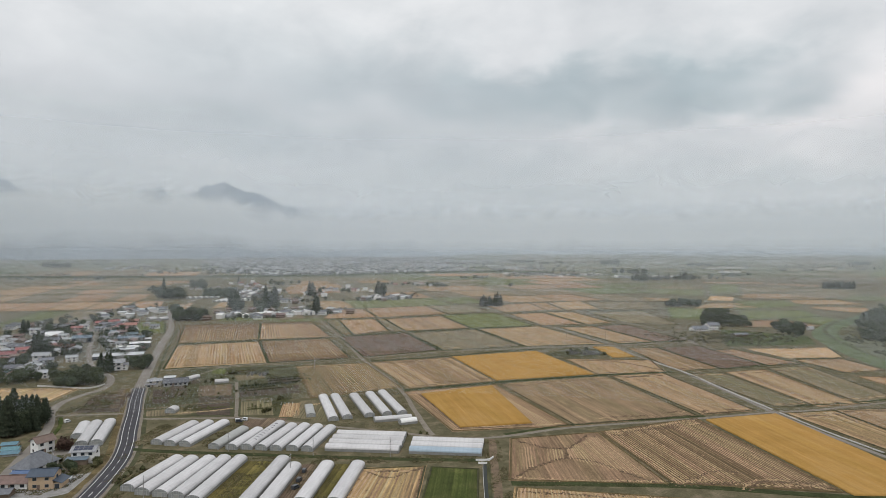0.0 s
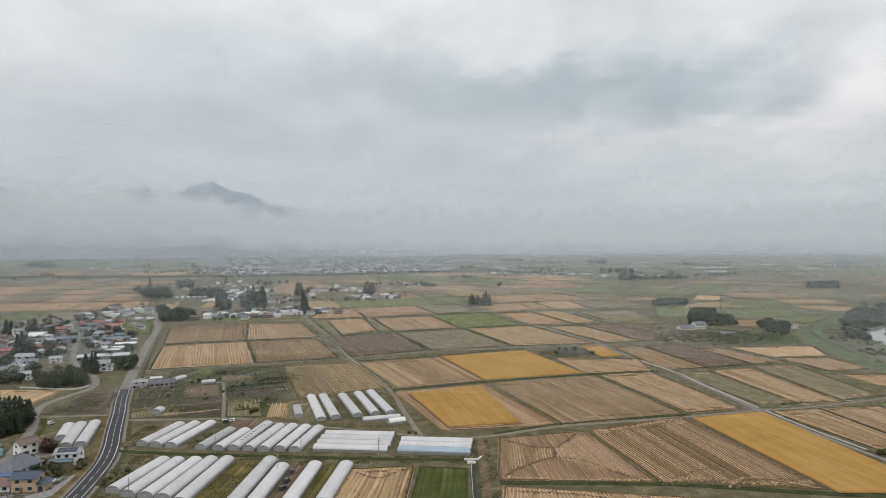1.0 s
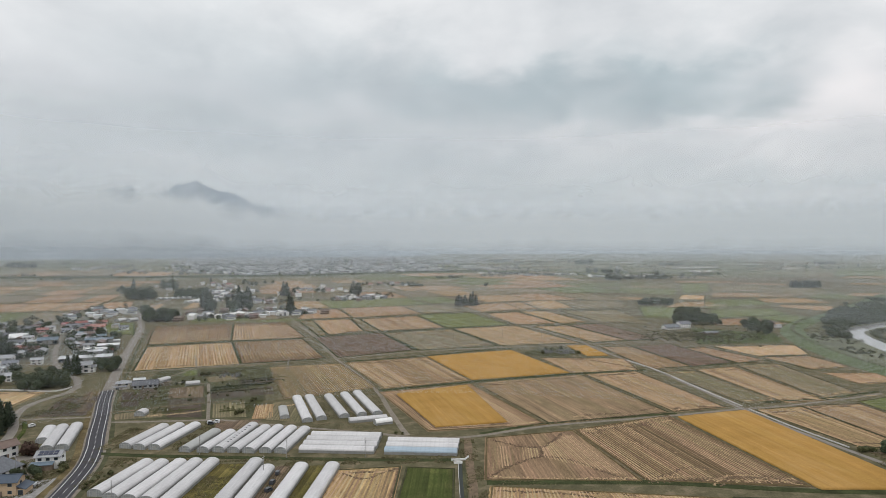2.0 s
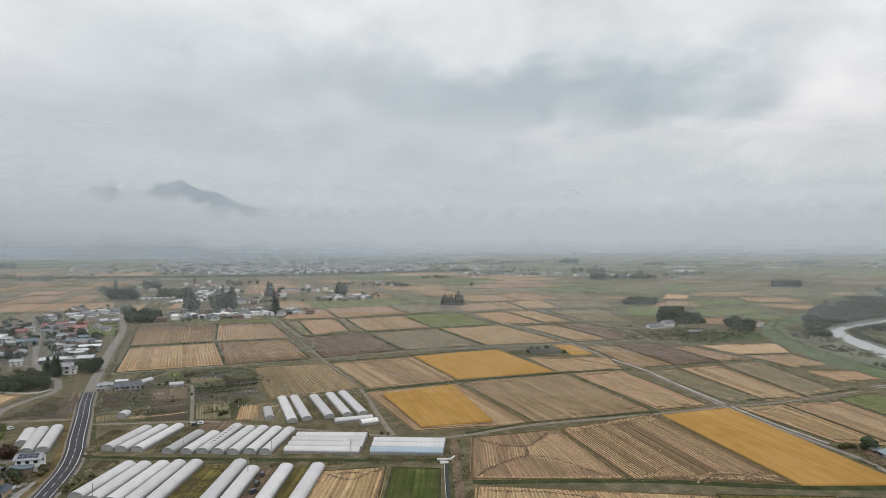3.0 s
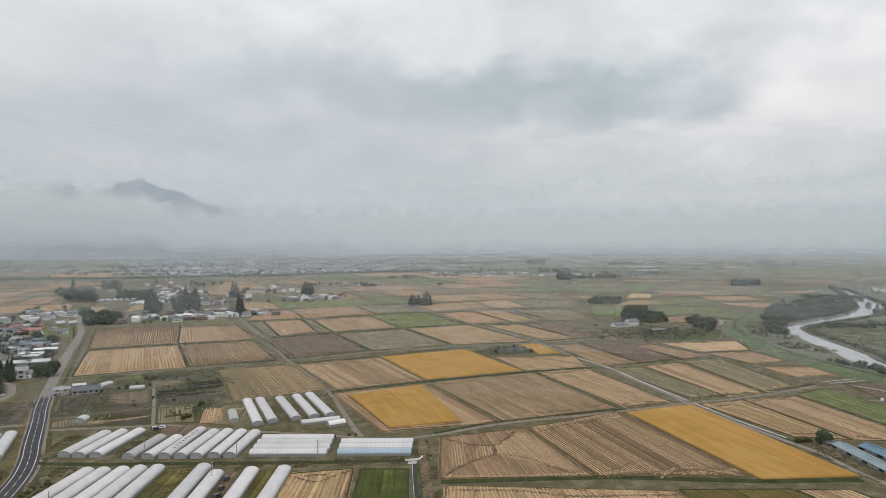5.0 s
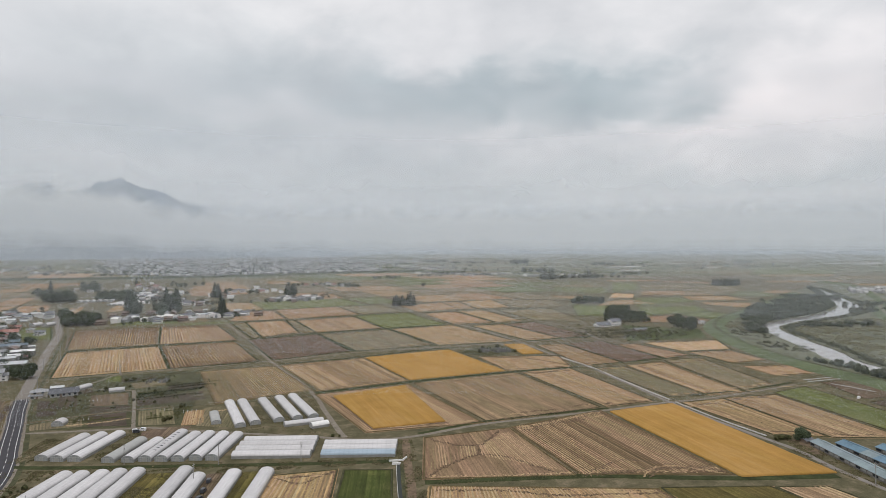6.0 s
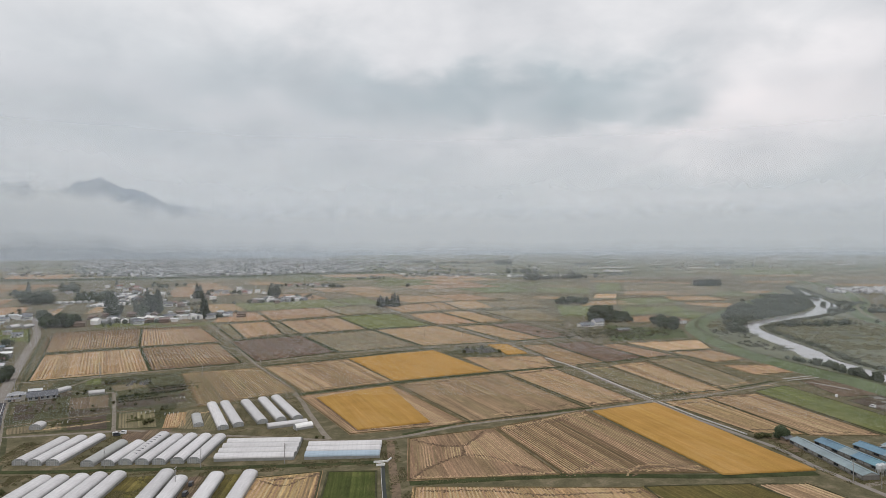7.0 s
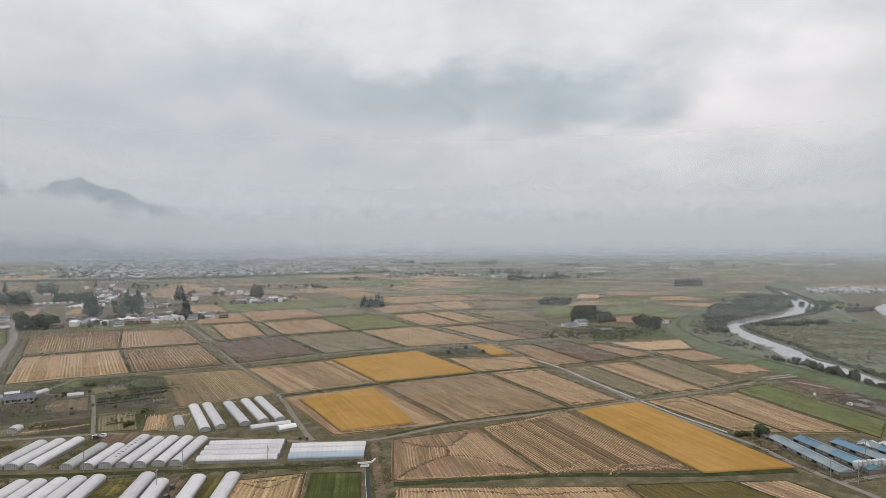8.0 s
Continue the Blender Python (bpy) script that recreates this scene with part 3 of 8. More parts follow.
def field(kind, *corners, cross=False, straw=0, bund=1.0, inset=-1.3, bare=False, soil=True, ends=None, uneven=1.0):
    """A field with its row direction along local x; straw: metres between lying straw rows; bund: height scale of its grass rim; uneven: how far the straw rows differ in tone."""
    c = [np.array(q, float) for q in corners]
    mid = sum(c) / 4
    d = (c[0] + c[1] - c[2] - c[3]) if not cross else (c[1] + c[2] - c[0] - c[3])
    turn = math.atan2(d[1], d[0])
    m = pose(mid[0], mid[1], 0, 0, 0, math.degrees(turn))
    back = m.inverted()
    size = np.linalg.norm(c[0] - c[2])
    if mid[1] > 560 and inset < 0:
        c = [q - (mid - q) / np.linalg.norm(mid - q) * 1.4 for q in c]
    cc = [q + (mid - q) / np.linalg.norm(mid - q) * inset for q in c]
    material, label = FIELDS[kind]
    if (straw or bare) and kind in ROWED:
        material = ROWED[kind]
    thing = root("field", label, "field", m, "fields", "structure")
    surf = Build()
    n = 10
    for j in range(n + 1):
        for i in range(n + 1):
            p = patch(cc, i / n, j / n)
            wob = 0.0 if i in (0, n) or j in (0, n) else 0.05 * noise.noise((p[0] / 14, p[1] / 14, 0))
            surf.v.append(tuple(back @ Vector((p[0], p[1], 0.1 + wob + lie(p[0], p[1])))))
    surf.f = [(j * (n + 1) + i, (j + 1) * (n + 1) + i, (j + 1) * (n + 1) + i + 1, j * (n + 1) + i + 1) for j in range(n) for i in range(n)]
    if soil:
        part("soil", surf, material, thing)
    if bund:
        w = (0.45 if mid[1] < 560 else 1.0) * bund
        rim = Build()
        for a, e in ((0, 1), (1, 2), (2, 3), (3, 0)):
            pts = [c[a] * (1 - s) + c[e] * s for s in np.linspace(0, 1, 7)]
            t = (c[e] - c[a]) / np.linalg.norm(c[e] - c[a])
            nn = np.array((t[1], -t[0]))
            k0 = len(rim.v)
            for p in pts:
                hh = 0.35 * bund + random.uniform(-0.06, 0.1)
                ww = w * random.uniform(0.75, 1.25)
                for o, z in ((-ww, 0.02), (-ww * 0.5, hh), (ww * 0.5, hh), (ww, 0.02)):
                    rim.v.append(tuple(back @ Vector((p[0] + nn[0] * o, p[1] + nn[1] * o, z + lie(p[0], p[1])))))
            rim.f += [(k0 + i * 4 + j, k0 + i * 4 + j + 1, k0 + i * 4 + j + 5, k0 + i * 4 + j + 4) for i in range(6) for j in range(3)]
        part("bund", rim, BUND_DRY if random.random() < (0.2 if mid[1] < 560 else 0.06) else BUND if mid[1] < 560 else DARK_GRASS, thing, "low grassy field bank")
    if straw:
        rows, dull, dark = Build(), Build(), Build()
        across = np.linalg.norm(cc[1] - cc[0]) if not cross else np.linalg.norm(cc[0] - cc[3])
        along = np.linalg.norm(cc[0] - cc[3]) if not cross else np.linalg.norm(cc[1] - cc[0])
        count = int(across / straw)
        for r in range(1, count):
            s = (r + random.uniform(-0.07, 0.07)) / count
            tone = noise.noise((r * 0.17, mid[0] * 0.37, 1.5)) + 0.5 * noise.noise((r * 0.6, mid[1] * 0.37, 4.5))
            tone = 0.12 + (tone - 0.12) * uneven
            if tone < -0.35 and random.random() < 0.25:
                continue
            v_rows = rows if tone > 0.08 else dull if tone > -0.16 else dark
            head = 0.05 + 0.05 * noise.noise((s * 4, mid[1], 0.5)), 0.05 + 0.05 * noise.noise((s * 4, mid[1], 3.5))
            t, stop = max(0.015, head[0] + random.uniform(-0.01, 0.01)), 1 - max(0.015, head[1] + random.uniform(-0.01, 0.01))
            while t < stop:
                e = min(stop, t + random.uniform(14, 50) / along)
                if random.random() < 0.995:
                    q = [patch(cc, s, u) if not cross else patch(cc, u, s) for u in (t, e)]
                    ds = random.uniform(-0.1, 0.1) / count
                    q2 = patch(cc, s + ds, (t + e) / 2) if not cross else patch(cc, (t + e) / 2, s + ds)
                    seg = [q[0], q2, q[1]]
                    tt = (q[1] - q[0]) / (np.linalg.norm(q[1] - q[0]) or 1)
                    nn = np.array((tt[1], -tt[0]))
                    k0 = len(v_rows.v)
                    for p in seg:
                        ww, hh = straw * random.uniform(0.2, 0.28), random.uniform(0.12, 0.24)
                        for o, z in ((-ww, 0.1), (random.uniform(-0.1, 0.1), 0.1 + hh), (ww, 0.1)):
                            v_rows.v.append(tuple(back @ Vector((p[0] + nn[0] * o, p[1] + nn[1] * o, z))))
                    v_rows.f += [(k0 + i * 3 + j, k0 + i * 3 + j + 1, k0 + i * 3 + j + 4, k0 + i * 3 + j + 3) for i in range(2) for j in range(2)]
                t = e + random.uniform(0.05, 0.5) / along
        if rows.f:
            tagged(part("straw_rows", rows, STRAW if kind in ("tan", "pale") else STRAW_MID, thing), "rows of cut straw lying on the stubble", kind="stuff")
        if dull.f:
            tagged(part("straw_rows", dull, STRAW_DULL, thing), "rows of weathered straw on the stubble", kind="stuff")
        if dark.f:
            tagged(part("straw_rows", dark, STRAW_BROWN, thing), "rows of dark rotting straw on the stubble", kind="stuff")
    if ends if ends is not None else (kind in ROWED and bund and mid[1] < 1150 and size > 45):
        headlands(c, cross, mid, thing, back)
    return thing


def headlands(c, cross, mid, thing, back):
    """Ragged straw left where the harvester turned at the ends of a field, with bare strips and wheel ruts along a side."""
    r = random.Random(int(mid[0] * 7 + mid[1] * 13))
    wide = 0.7 + mid[1] / 700
    v, pale = Build(), Build()
    for near in (False, True):
        deep, phase, swing = r.uniform(0.05, 0.1), r.uniform(0, 9), r.uniform(0.02, 0.05)
        for s in np.linspace(0.03, 0.97, int(70 + 30 * wide)):
            t = deep + swing * (noise.noise((s * 3.5, phase, 0)) + 0.5 * noise.noise((s * 11, phase, 4)))
            if noise.noise((s * 5, phase, 8)) < -0.28:
                continue
            t = 1 - t if near else t
            p = patch(c, s, t) if not cross else patch(c, t, s)
            clump(v if noise.noise((s * 7, phase, 2)) > -0.1 else pale, p, wide, r, back, 3)
    for side in (0.015, 0.985):
        if r.random() < 0.6:
            for t in np.linspace(0.03, 0.97, 60):
                p = patch(c, side, t) if not cross else patch(c, t, side)
                clump(v, p, wide * 0.6, r, back, 2)
    for _ in range(26):
        p = patch(c, r.uniform(0.05, 0.95), r.uniform(0.05, 0.95))
        clump(r.choice((v, pale)), p, wide * 0.6, r, back, 2)
    if v.f:
        tagged(part("straw_swath", v, STRAW_DARK, thing), "dark ragged straw along the field edges", kind="stuff")
    if pale.f:
        tagged(part("straw_swath", pale, STRAW_MID, thing), "pale ragged straw along the field edges", kind="stuff")


def clump(v, p, wide, r, back, count):
    for _ in range(count):
        q = back @ Vector((p[0] + r.gauss(0, wide * 0.45), p[1] + r.gauss(0, wide * 0.45), 0))
        k, h, a = r.uniform(0.25, 0.7) * (0.6 + wide * 0.4), r.uniform(0.12, 0.34), r.uniform(0, 3)
        n = len(v.v)
        v.v += [(q.x + k * math.cos(a + i * 1.57) * r.uniform(0.6, 1.5), q.y + k * math.sin(a + i * 1.57), 0.08) for i in range(4)] + [(q.x, q.y, 0.1 + h)]
        v.f += [(n + i, n + (i + 1) % 4, n + 4) for i in range(4)]


STRAW_BROWN = mottled("straw_brown", (0.235, 0.164, 0.097), 0.95, 0.35, 0.5, 0.1, vary=0.2, island=True)
STRAW_DULL = mottled("straw_dull", (0.315, 0.222, 0.13), 0.95, 0.35, 0.5, 0.1, vary=0.14, island=True)
STRAW_MID = mottled("straw_grey", (0.41, 0.292, 0.174), 0.95, 0.35, 0.5, 0.1, vary=0.12, island=True)


def rice(*corners):
    """Standing ripe rice: an uneven slab with a ragged edge."""
    c = [np.array(q, float) for q in corners]
    mid = sum(c) / 4
    d = c[0] + c[1] - c[2] - c[3]
    m = pose(mid[0], mid[1], 0, 0, 0, math.degrees(math.atan2(d[1], d[0])))
    back = m.inverted()
    v = Build()
    n = 60
    for j in range(n + 1):
        for i in range(n + 1):
            s, t = i / n, j / n
            p = patch(c, s, t)
            edge = i in (0, n) or j in (0, n)
            if edge:
                p = p + np.array((noise.noise((p[0] / 3, p[1] / 3, 5)), noise.noise((p[0] / 3, p[1] / 3, 9)))) * 0.5
            z = 0.85 + 0.16 * noise.noise((p[0] / 9, p[1] / 9, 1)) + 0.1 * noise.noise((p[0] / 1.7, p[1] / 1.7, 2)) - (0.12 if edge else 0)
            v.v.append(tuple(back @ Vector((p[0], p[1], z))))
    v.f = [(j * (n + 1) + i, (j + 1) * (n + 1) + i, (j + 1) * (n + 1) + i + 1, j * (n + 1) + i + 1) for j in range(n) for i in range(n)]
    ring = [i for i in range(n)] + [j * (n + 1) + n for j in range(n)] + [n * (n + 1) + i for i in range(n, 0, -1)] + [j * (n + 1) for j in range(n, 0, -1)]
    base = len(v.v)
    v.v += [(v.v[i][0], v.v[i][1], 0.05) for i in ring]
    k = len(ring)
    v.f += [(ring[i], ring[(i + 1) % k], base + (i + 1) % k, base + i) for i in range(k)]
    thing = root("rice_field", "standing field of ripe golden rice", "field", m, "fields", "structure")
    part("rice", v, GOLD_RICE, thing, smooth=True)
    return thing


def swath(pts, width=1.6, material=STRAW_DARK, label="dark ragged line: rotting straw left by the harvester, shade strips beside the rice"):
    """A ragged heap of straw along a line; beside the rice, a strip for shade."""
    v = Build()
    for p in resample(pts, 0.8):
        for _ in range(3):
            x, y = p[0] + random.gauss(0, width * 0.4), p[1] + random.gauss(0, width * 0.4)
            coarse = max(1.0, p[1] / 420)
            r, h, a = random.uniform(0.25, 0.8) * coarse, random.uniform(0.15, 0.4), random.uniform(0, 3)
            n = len(v.v)
            v.v += [(x + r * math.cos(a + i * 1.57) * random.uniform(0.6, 1.3), y + r * math.sin(a + i * 1.57), 0.08) for i in range(4)] + [(x, y, 0.1 + h)]
            v.f += [(n + i, n + (i + 1) % 4, n + 4) for i in range(4)]
    return tagged(part("straw_swath", v, material), label, "straw", kind="stuff")


# between the farm lanes, nearest block
field("tan", (37, 322), (85, 333), (96, 260), (30, 265), bare=True, ends=False)
field("grey", (35, 312), (60, 304), (58, 292), (31, 271), straw=1.35, bund=0, soil=False)
field("grey", (63, 306), (83, 330), (93, 263), (61, 292), straw=1.35, bund=0, soil=False)
field("grey", (87, 334), (149, 360), (164, 251), (99, 260), straw=1.5)
rice((153, 356), (200, 368), (210, 245), (166, 247))
field("pale", (32, 257), (124, 240), (128, 222), (29, 240), straw=1.5)
field("meadow", (126, 241), (171, 236), (179, 214), (126, 222))
field("tan", (173, 235), (195, 232), (201, 210), (178, 214), straw=2.2)
field("tan", (-25, 427), (40, 449), (73, 345), (7, 336), straw=1.5)
rice((-13, 420), (37, 445), (52, 350), (11, 342))
field("grey", (44, 451), (129, 477), (152, 367), (76, 346))
field("tan", (132, 479), (176, 489), (192, 377), (156, 368))
field("tan", (-60, 537), (9, 561), (40, 462), (-22, 438), straw=1.5)
rice((11, 562), (92, 592), (121, 485), (42, 463))
field("tan", (112, 552), (186, 546), (180, 494), (124, 484))
rice((152, 616), (172, 616), (176, 560), (156, 558))
field("olive", (-121, 520), (-64, 533), (-28, 440), (-86, 410), straw=1.5)
# along the main road
field("pale", (-267, 630), (-193, 657), (-150, 536), (-227, 510), straw=2.5, uneven=0.15)
field("grey", (-190, 657), (-122, 676), (-82, 560), (-148, 537), straw=2.7, uneven=0.35)
field("grey", (-328, 798), (-238, 816), (-199, 675), (-274, 648), straw=2.6, uneven=0.3)
field("tan", (-235, 815), (-174, 832), (-122, 690), (-196, 670), straw=2.6, uneven=0.3)
# lower middle
field("pale", (-35, 279), (-7, 282), (-10, 234), (-42, 234), straw=1.8)
field("lawn", (-4, 281), (17, 278), (14, 234), (-8, 234))
# east of the long lane
field("tan", (184, 608), (214, 611), (229, 507), (192, 496), straw=2.4)
field("brown", (217, 612), (260, 623), (273, 524), (231, 507))
field("tan", (265, 597), (286, 602), (308, 526), (277, 520))
field("pale", (297, 606), (384, 613), (362, 555), (312, 551))
field("tan", (312, 546), (358, 549), (360, 498), (319, 489))
field("olive", (194, 486), (224, 490), (233, 386), (209, 385))
field("tan", (227, 492), (264, 503), (265, 390), (236, 386), straw=2.4)
field("olive", (269, 508), (307, 517), (301, 403), (268, 391))
field("tan", (321, 475), (361, 472), (358, 440), (322, 436))
field("brown", (340, 411), (365, 412), (361, 362), (331, 362))
field("pale", (207, 370), (240, 376), (246, 292), (220, 300), straw=2.2)
field("tan", (241, 377), (281, 381), (284, 284), (247, 291), straw=2.2)
field("green", (284, 386), (318, 399), (319, 301), (287, 274))
field("plot", (327, 353), (364, 362), (363, 312), (326, 305))

field("lawn", (340, 745), (410, 690), (381, 630), (289, 621), bund=0)

# ---- parcels of the middle and far plain, row by row ----
field("brown", (-111, 689), (-40, 719), (-3, 601), (-69, 564))
field("olive", (-36, 719), (42, 748), (81, 624), (4, 601))
field("tan", (47, 753), (125, 779), (171, 637), (87, 624))
field("tan", (148, 768), (192, 778), (224, 652), (185, 641))
field("brown", (195, 778), (238, 795), (263, 663), (227, 652))
field("olive", (-156, 843), (-140, 849), (-101, 711), (-109, 702))
field("tan", (-139, 849), (-91, 862), (-62, 739), (-99, 711))
field("olive", (-88, 862), (-78, 861), (-43, 739), (-59, 734))
field("tan", (-75, 861), (0, 896), (35, 764), (-41, 739), straw=2.4)
field("green", (4, 903), (81, 933), (118, 790), (40, 764))
field("tan", (105, 917), (155, 940), (185, 801), (129, 790))
field("tan", (161, 948), (202, 955), (227, 812), (189, 801))
field("olive", (226, 947), (316, 962), (306, 794), (247, 812))
field("tan", (-169, 987), (-125, 1004), (-91, 882), (-165, 863))
field("tan", (-121, 1013), (-26, 1051), (8, 926), (-87, 882))
field("olive", (-22, 1051), (48, 1070), (76, 957), (13, 926))
field("tan", (79, 1049), (157, 1101), (168, 982), (100, 948))
field("tan", (161, 1101), (190, 1111), (196, 981), (170, 973))
field("tan", (194, 1111), (258, 1145), (258, 998), (201, 981))
field("olive", (261, 1133), (370, 1120), (353, 988), (262, 998))
field("tan", (-239, 1138), (-181, 1157), (-139, 1018), (-197, 999))
field("green", (-179, 1157), (-18, 1211), (23, 1070), (-137, 1018))
field("green", (-10, 1223), (51, 1242), (91, 1106), (30, 1091))
field("brown", (52, 1242), (87, 1253), (128, 1115), (92, 1106))
field("tan", (89, 1253), (187, 1283), (229, 1140), (129, 1115))
field("tan", (189, 1283), (276, 1310), (319, 1162), (231, 1140))
field("olive", (269, 1310), (361, 1309), (413, 1130), (320, 1138))
field("olive", (-215, 1346), (-148, 1364), (-98, 1198), (-165, 1178))
field("tan", (-146, 1364), (-60, 1388), (-11, 1222), (-96, 1198))
field("olive", (-53, 1389), (14, 1408), (63, 1243), (-4, 1224))
field("tan", (16, 1408), (97, 1430), (145, 1266), (64, 1243))
field("olive", (98, 1430), (170, 1450), (218, 1287), (146, 1266))
field("olive", (172, 1450), (278, 1479), (325, 1317), (220, 1287))
field("green", (280, 1479), (426, 1518), (472, 1359), (328, 1317))
field("tan", (-378, 1503), (-262, 1528), (-211, 1356), (-324, 1325))
field("olive", (-259, 1528), (-163, 1548), (-114, 1383), (-208, 1356))
field("olive", (-161, 1548), (-79, 1565), (-32, 1405), (-112, 1383))
field("tan", (-71, 1566), (-20, 1577), (26, 1420), (-24, 1406))
field("tan", (-18, 1577), (88, 1599), (132, 1449), (28, 1420))
field("olive", (90, 1599), (145, 1611), (188, 1464), (134, 1449))
field("tan", (146, 1611), (267, 1636), (308, 1496), (190, 1464))
field("tan", (269, 1636), (380, 1659), (419, 1526), (310, 1496))
field("green", (382, 1659), (506, 1685), (542, 1560), (421, 1526))
field("green", (508, 1685), (637, 1712), (671, 1594), (545, 1559))
field("tan", (-404, 1672), (-285, 1695), (-239, 1538), (-356, 1512))
field("olive", (-42, 1740), (75, 1763), (118, 1615), (3, 1589))
field("green", (77, 1763), (229, 1792), (271, 1647), (121, 1615))
field("tan", (231, 1792), (357, 1816), (398, 1675), (274, 1647))
field("olive", (360, 1816), (557, 1853), (596, 1717), (402, 1675))
field("tan", (-425, 1829), (-336, 1842), (-295, 1706), (-383, 1690))
field("olive", (-334, 1842), (-259, 1854), (-219, 1719), (-293, 1706))
field("tan", (-257, 1854), (-165, 1868), (-127, 1736), (-217, 1719))
field("olive", (-163, 1868), (-38, 1887), (0, 1759), (-124, 1736))
field("olive", (-35, 1887), (110, 1910), (146, 1785), (3, 1759))
field("green", (113, 1910), (263, 1933), (298, 1812), (150, 1785))
field("tan", (266, 1933), (474, 1965), (506, 1849), (302, 1812))
field("olive", (-463, 1995), (-320, 2025), (-273, 1865), (-417, 1842))
field("olive", (-317, 2025), (-204, 2049), (-155, 1883), (-269, 1865))
field("green", (-201, 2049), (-17, 2088), (34, 1912), (-151, 1883))
field("green", (-14, 2088), (158, 2124), (212, 1939), (39, 1912))
field("tan", (161, 2124), (303, 2154), (358, 1961), (216, 1939))
field("tan", (305, 2154), (432, 2180), (489, 1981), (362, 1961))
field("tan", (-69, 2302), (81, 2347), (137, 2151), (-16, 2123))
field("tan", (83, 2347), (198, 2381), (258, 2171), (141, 2150))
field("pale", (551, 1260), (586, 1230), (541, 1141), (497, 1153))
field("tan", (646, 1319), (746, 1302), (743, 1174), (586, 1203))
field("brown", (583, 1195), (627, 1210), (651, 1163), (574, 1164))
field("tan", (656, 1163), (746, 1162), (734, 1059), (619, 1072))
field("tan", (616, 1031), (700, 1010), (639, 917), (603, 993))
field("green", (466, 960), (568, 967), (546, 888), (414, 848))
field("green", (474, 854), (543, 881), (552, 833), (490, 786))
field("tan", (404, 829), (465, 847), (483, 774), (376, 765))
field("green", (538, 1129), (632, 1139), (621, 1051), (466, 977))
field("olive", (550, 1666), (701, 1663), (622, 1443), (490, 1485))
field("green", (490, 1465), (611, 1424), (538, 1260), (442, 1339))
field("tan", (403, 1220), (459, 1192), (415, 1131), (369, 1168))
field("green", (372, 1015), (453, 969), (366, 849), (324, 863))
field("tan", (467, 1085), (527, 1106), (525, 1013), (406, 996))
field("olive", (739, 1522), (876, 1540), (804, 1349), (661, 1352))
field("green", (703, 1613), (776, 1612), (655, 1352), (572, 1305))
field("olive", (847, 1478), (949, 1436), (895, 1283), (807, 1333))
field("green", (815, 1270), (897, 1253), (844, 1136), (767, 1161))
field("tan", (749, 1756), (908, 1738), (877, 1672), (720, 1688))
field("tan", (888, 1684), (984, 1607), (946, 1539), (866, 1634))
field("tan", (547, 1570), (618, 1482), (602, 1443), (532, 1526))
field("olive", (654, 2154), (792, 2114), (866, 1856), (730, 1890))
field("olive", (795, 2114), (958, 2068), (1030, 1815), (870, 1855))
field("tan", (1192, 1639), (1440, 1635), (1327, 1549), (1129, 1577))
field("tan", (1331, 1490), (1505, 1412), (1417, 1330), (1292, 1418))
field("tan", (1430, 1996), (1701, 1985), (1617, 1887), (1354, 1922))
field("olive", (1652, 1901), (1956, 1834), (1746, 1638), (1432, 1671))
field("tan", (2091, 2372), (2283, 2141), (2213, 2075), (2023, 2295))
field("green", (1760, 2497), (2048, 2390), (1737, 2027), (1449, 2091))
field("tan", (933, 1283), (997, 1269), (941, 1190), (862, 1224))
field("olive", (785, 1375), (910, 1370), (841, 1211), (690, 1209))
field("green", (-624, 965), (-579, 970), (-527, 798), (-563, 765))
field("olive", (-578, 970), (-523, 976), (-481, 838), (-525, 798))
field("tan", (-786, 1110), (-733, 1119), (-688, 968), (-738, 956))
field("tan", (-732, 1119), (-677, 1129), (-632, 981), (-686, 968))
field("tan", (-676, 1129), (-619, 1139), (-575, 994), (-631, 981))
field("tan", (-618, 1139), (-565, 1148), (-522, 1006), (-573, 994))
field("tan", (-563, 1147), (-514, 1158), (-464, 1028), (-502, 1010))
field("tan", (-905, 1295), (-852, 1303), (-796, 1122), (-849, 1112))
field("olive", (-850, 1303), (-762, 1316), (-708, 1137), (-794, 1122))
field("tan", (-760, 1316), (-687, 1327), (-634, 1149), (-705, 1137))
field("olive", (-686, 1327), (-665, 1331), (-611, 1153), (-632, 1149))
field("tan", (-664, 1331), (-618, 1337), (-565, 1161), (-610, 1153))
field("olive", (-617, 1337), (-572, 1344), (-520, 1169), (-564, 1161))
field("tan", (-1039, 1456), (-912, 1466), (-867, 1318), (-991, 1299))
field("olive", (-910, 1466), (-833, 1473), (-790, 1330), (-865, 1318))
field("tan", (-831, 1473), (-756, 1479), (-715, 1341), (-788, 1330))
field("olive", (-755, 1479), (-692, 1484), (-652, 1350), (-713, 1341))
field("olive", (-691, 1484), (-633, 1489), (-594, 1359), (-650, 1350))
field("olive", (-1130, 1594), (-1062, 1598), (-1023, 1470), (-1090, 1463))
field("tan", (-1060, 1598), (-939, 1605), (-901, 1480), (-1021, 1470))
field("olive", (-936, 1605), (-825, 1612), (-788, 1490), (-898, 1480))
field("tan", (-823, 1612), (-758, 1616), (-722, 1496), (-786, 1490))
field("olive", (-1229, 1718), (-1132, 1721), (-1098, 1608), (-1193, 1601))
field("olive", (-1130, 1721), (-1016, 1726), (-983, 1616), (-1095, 1608))
field("tan", (-1014, 1726), (-919, 1729), (-887, 1622), (-981, 1616))
field("olive", (-917, 1729), (-832, 1732), (-801, 1628), (-884, 1622))
field("tan", (-831, 1732), (-745, 1735), (-715, 1634), (-799, 1628))
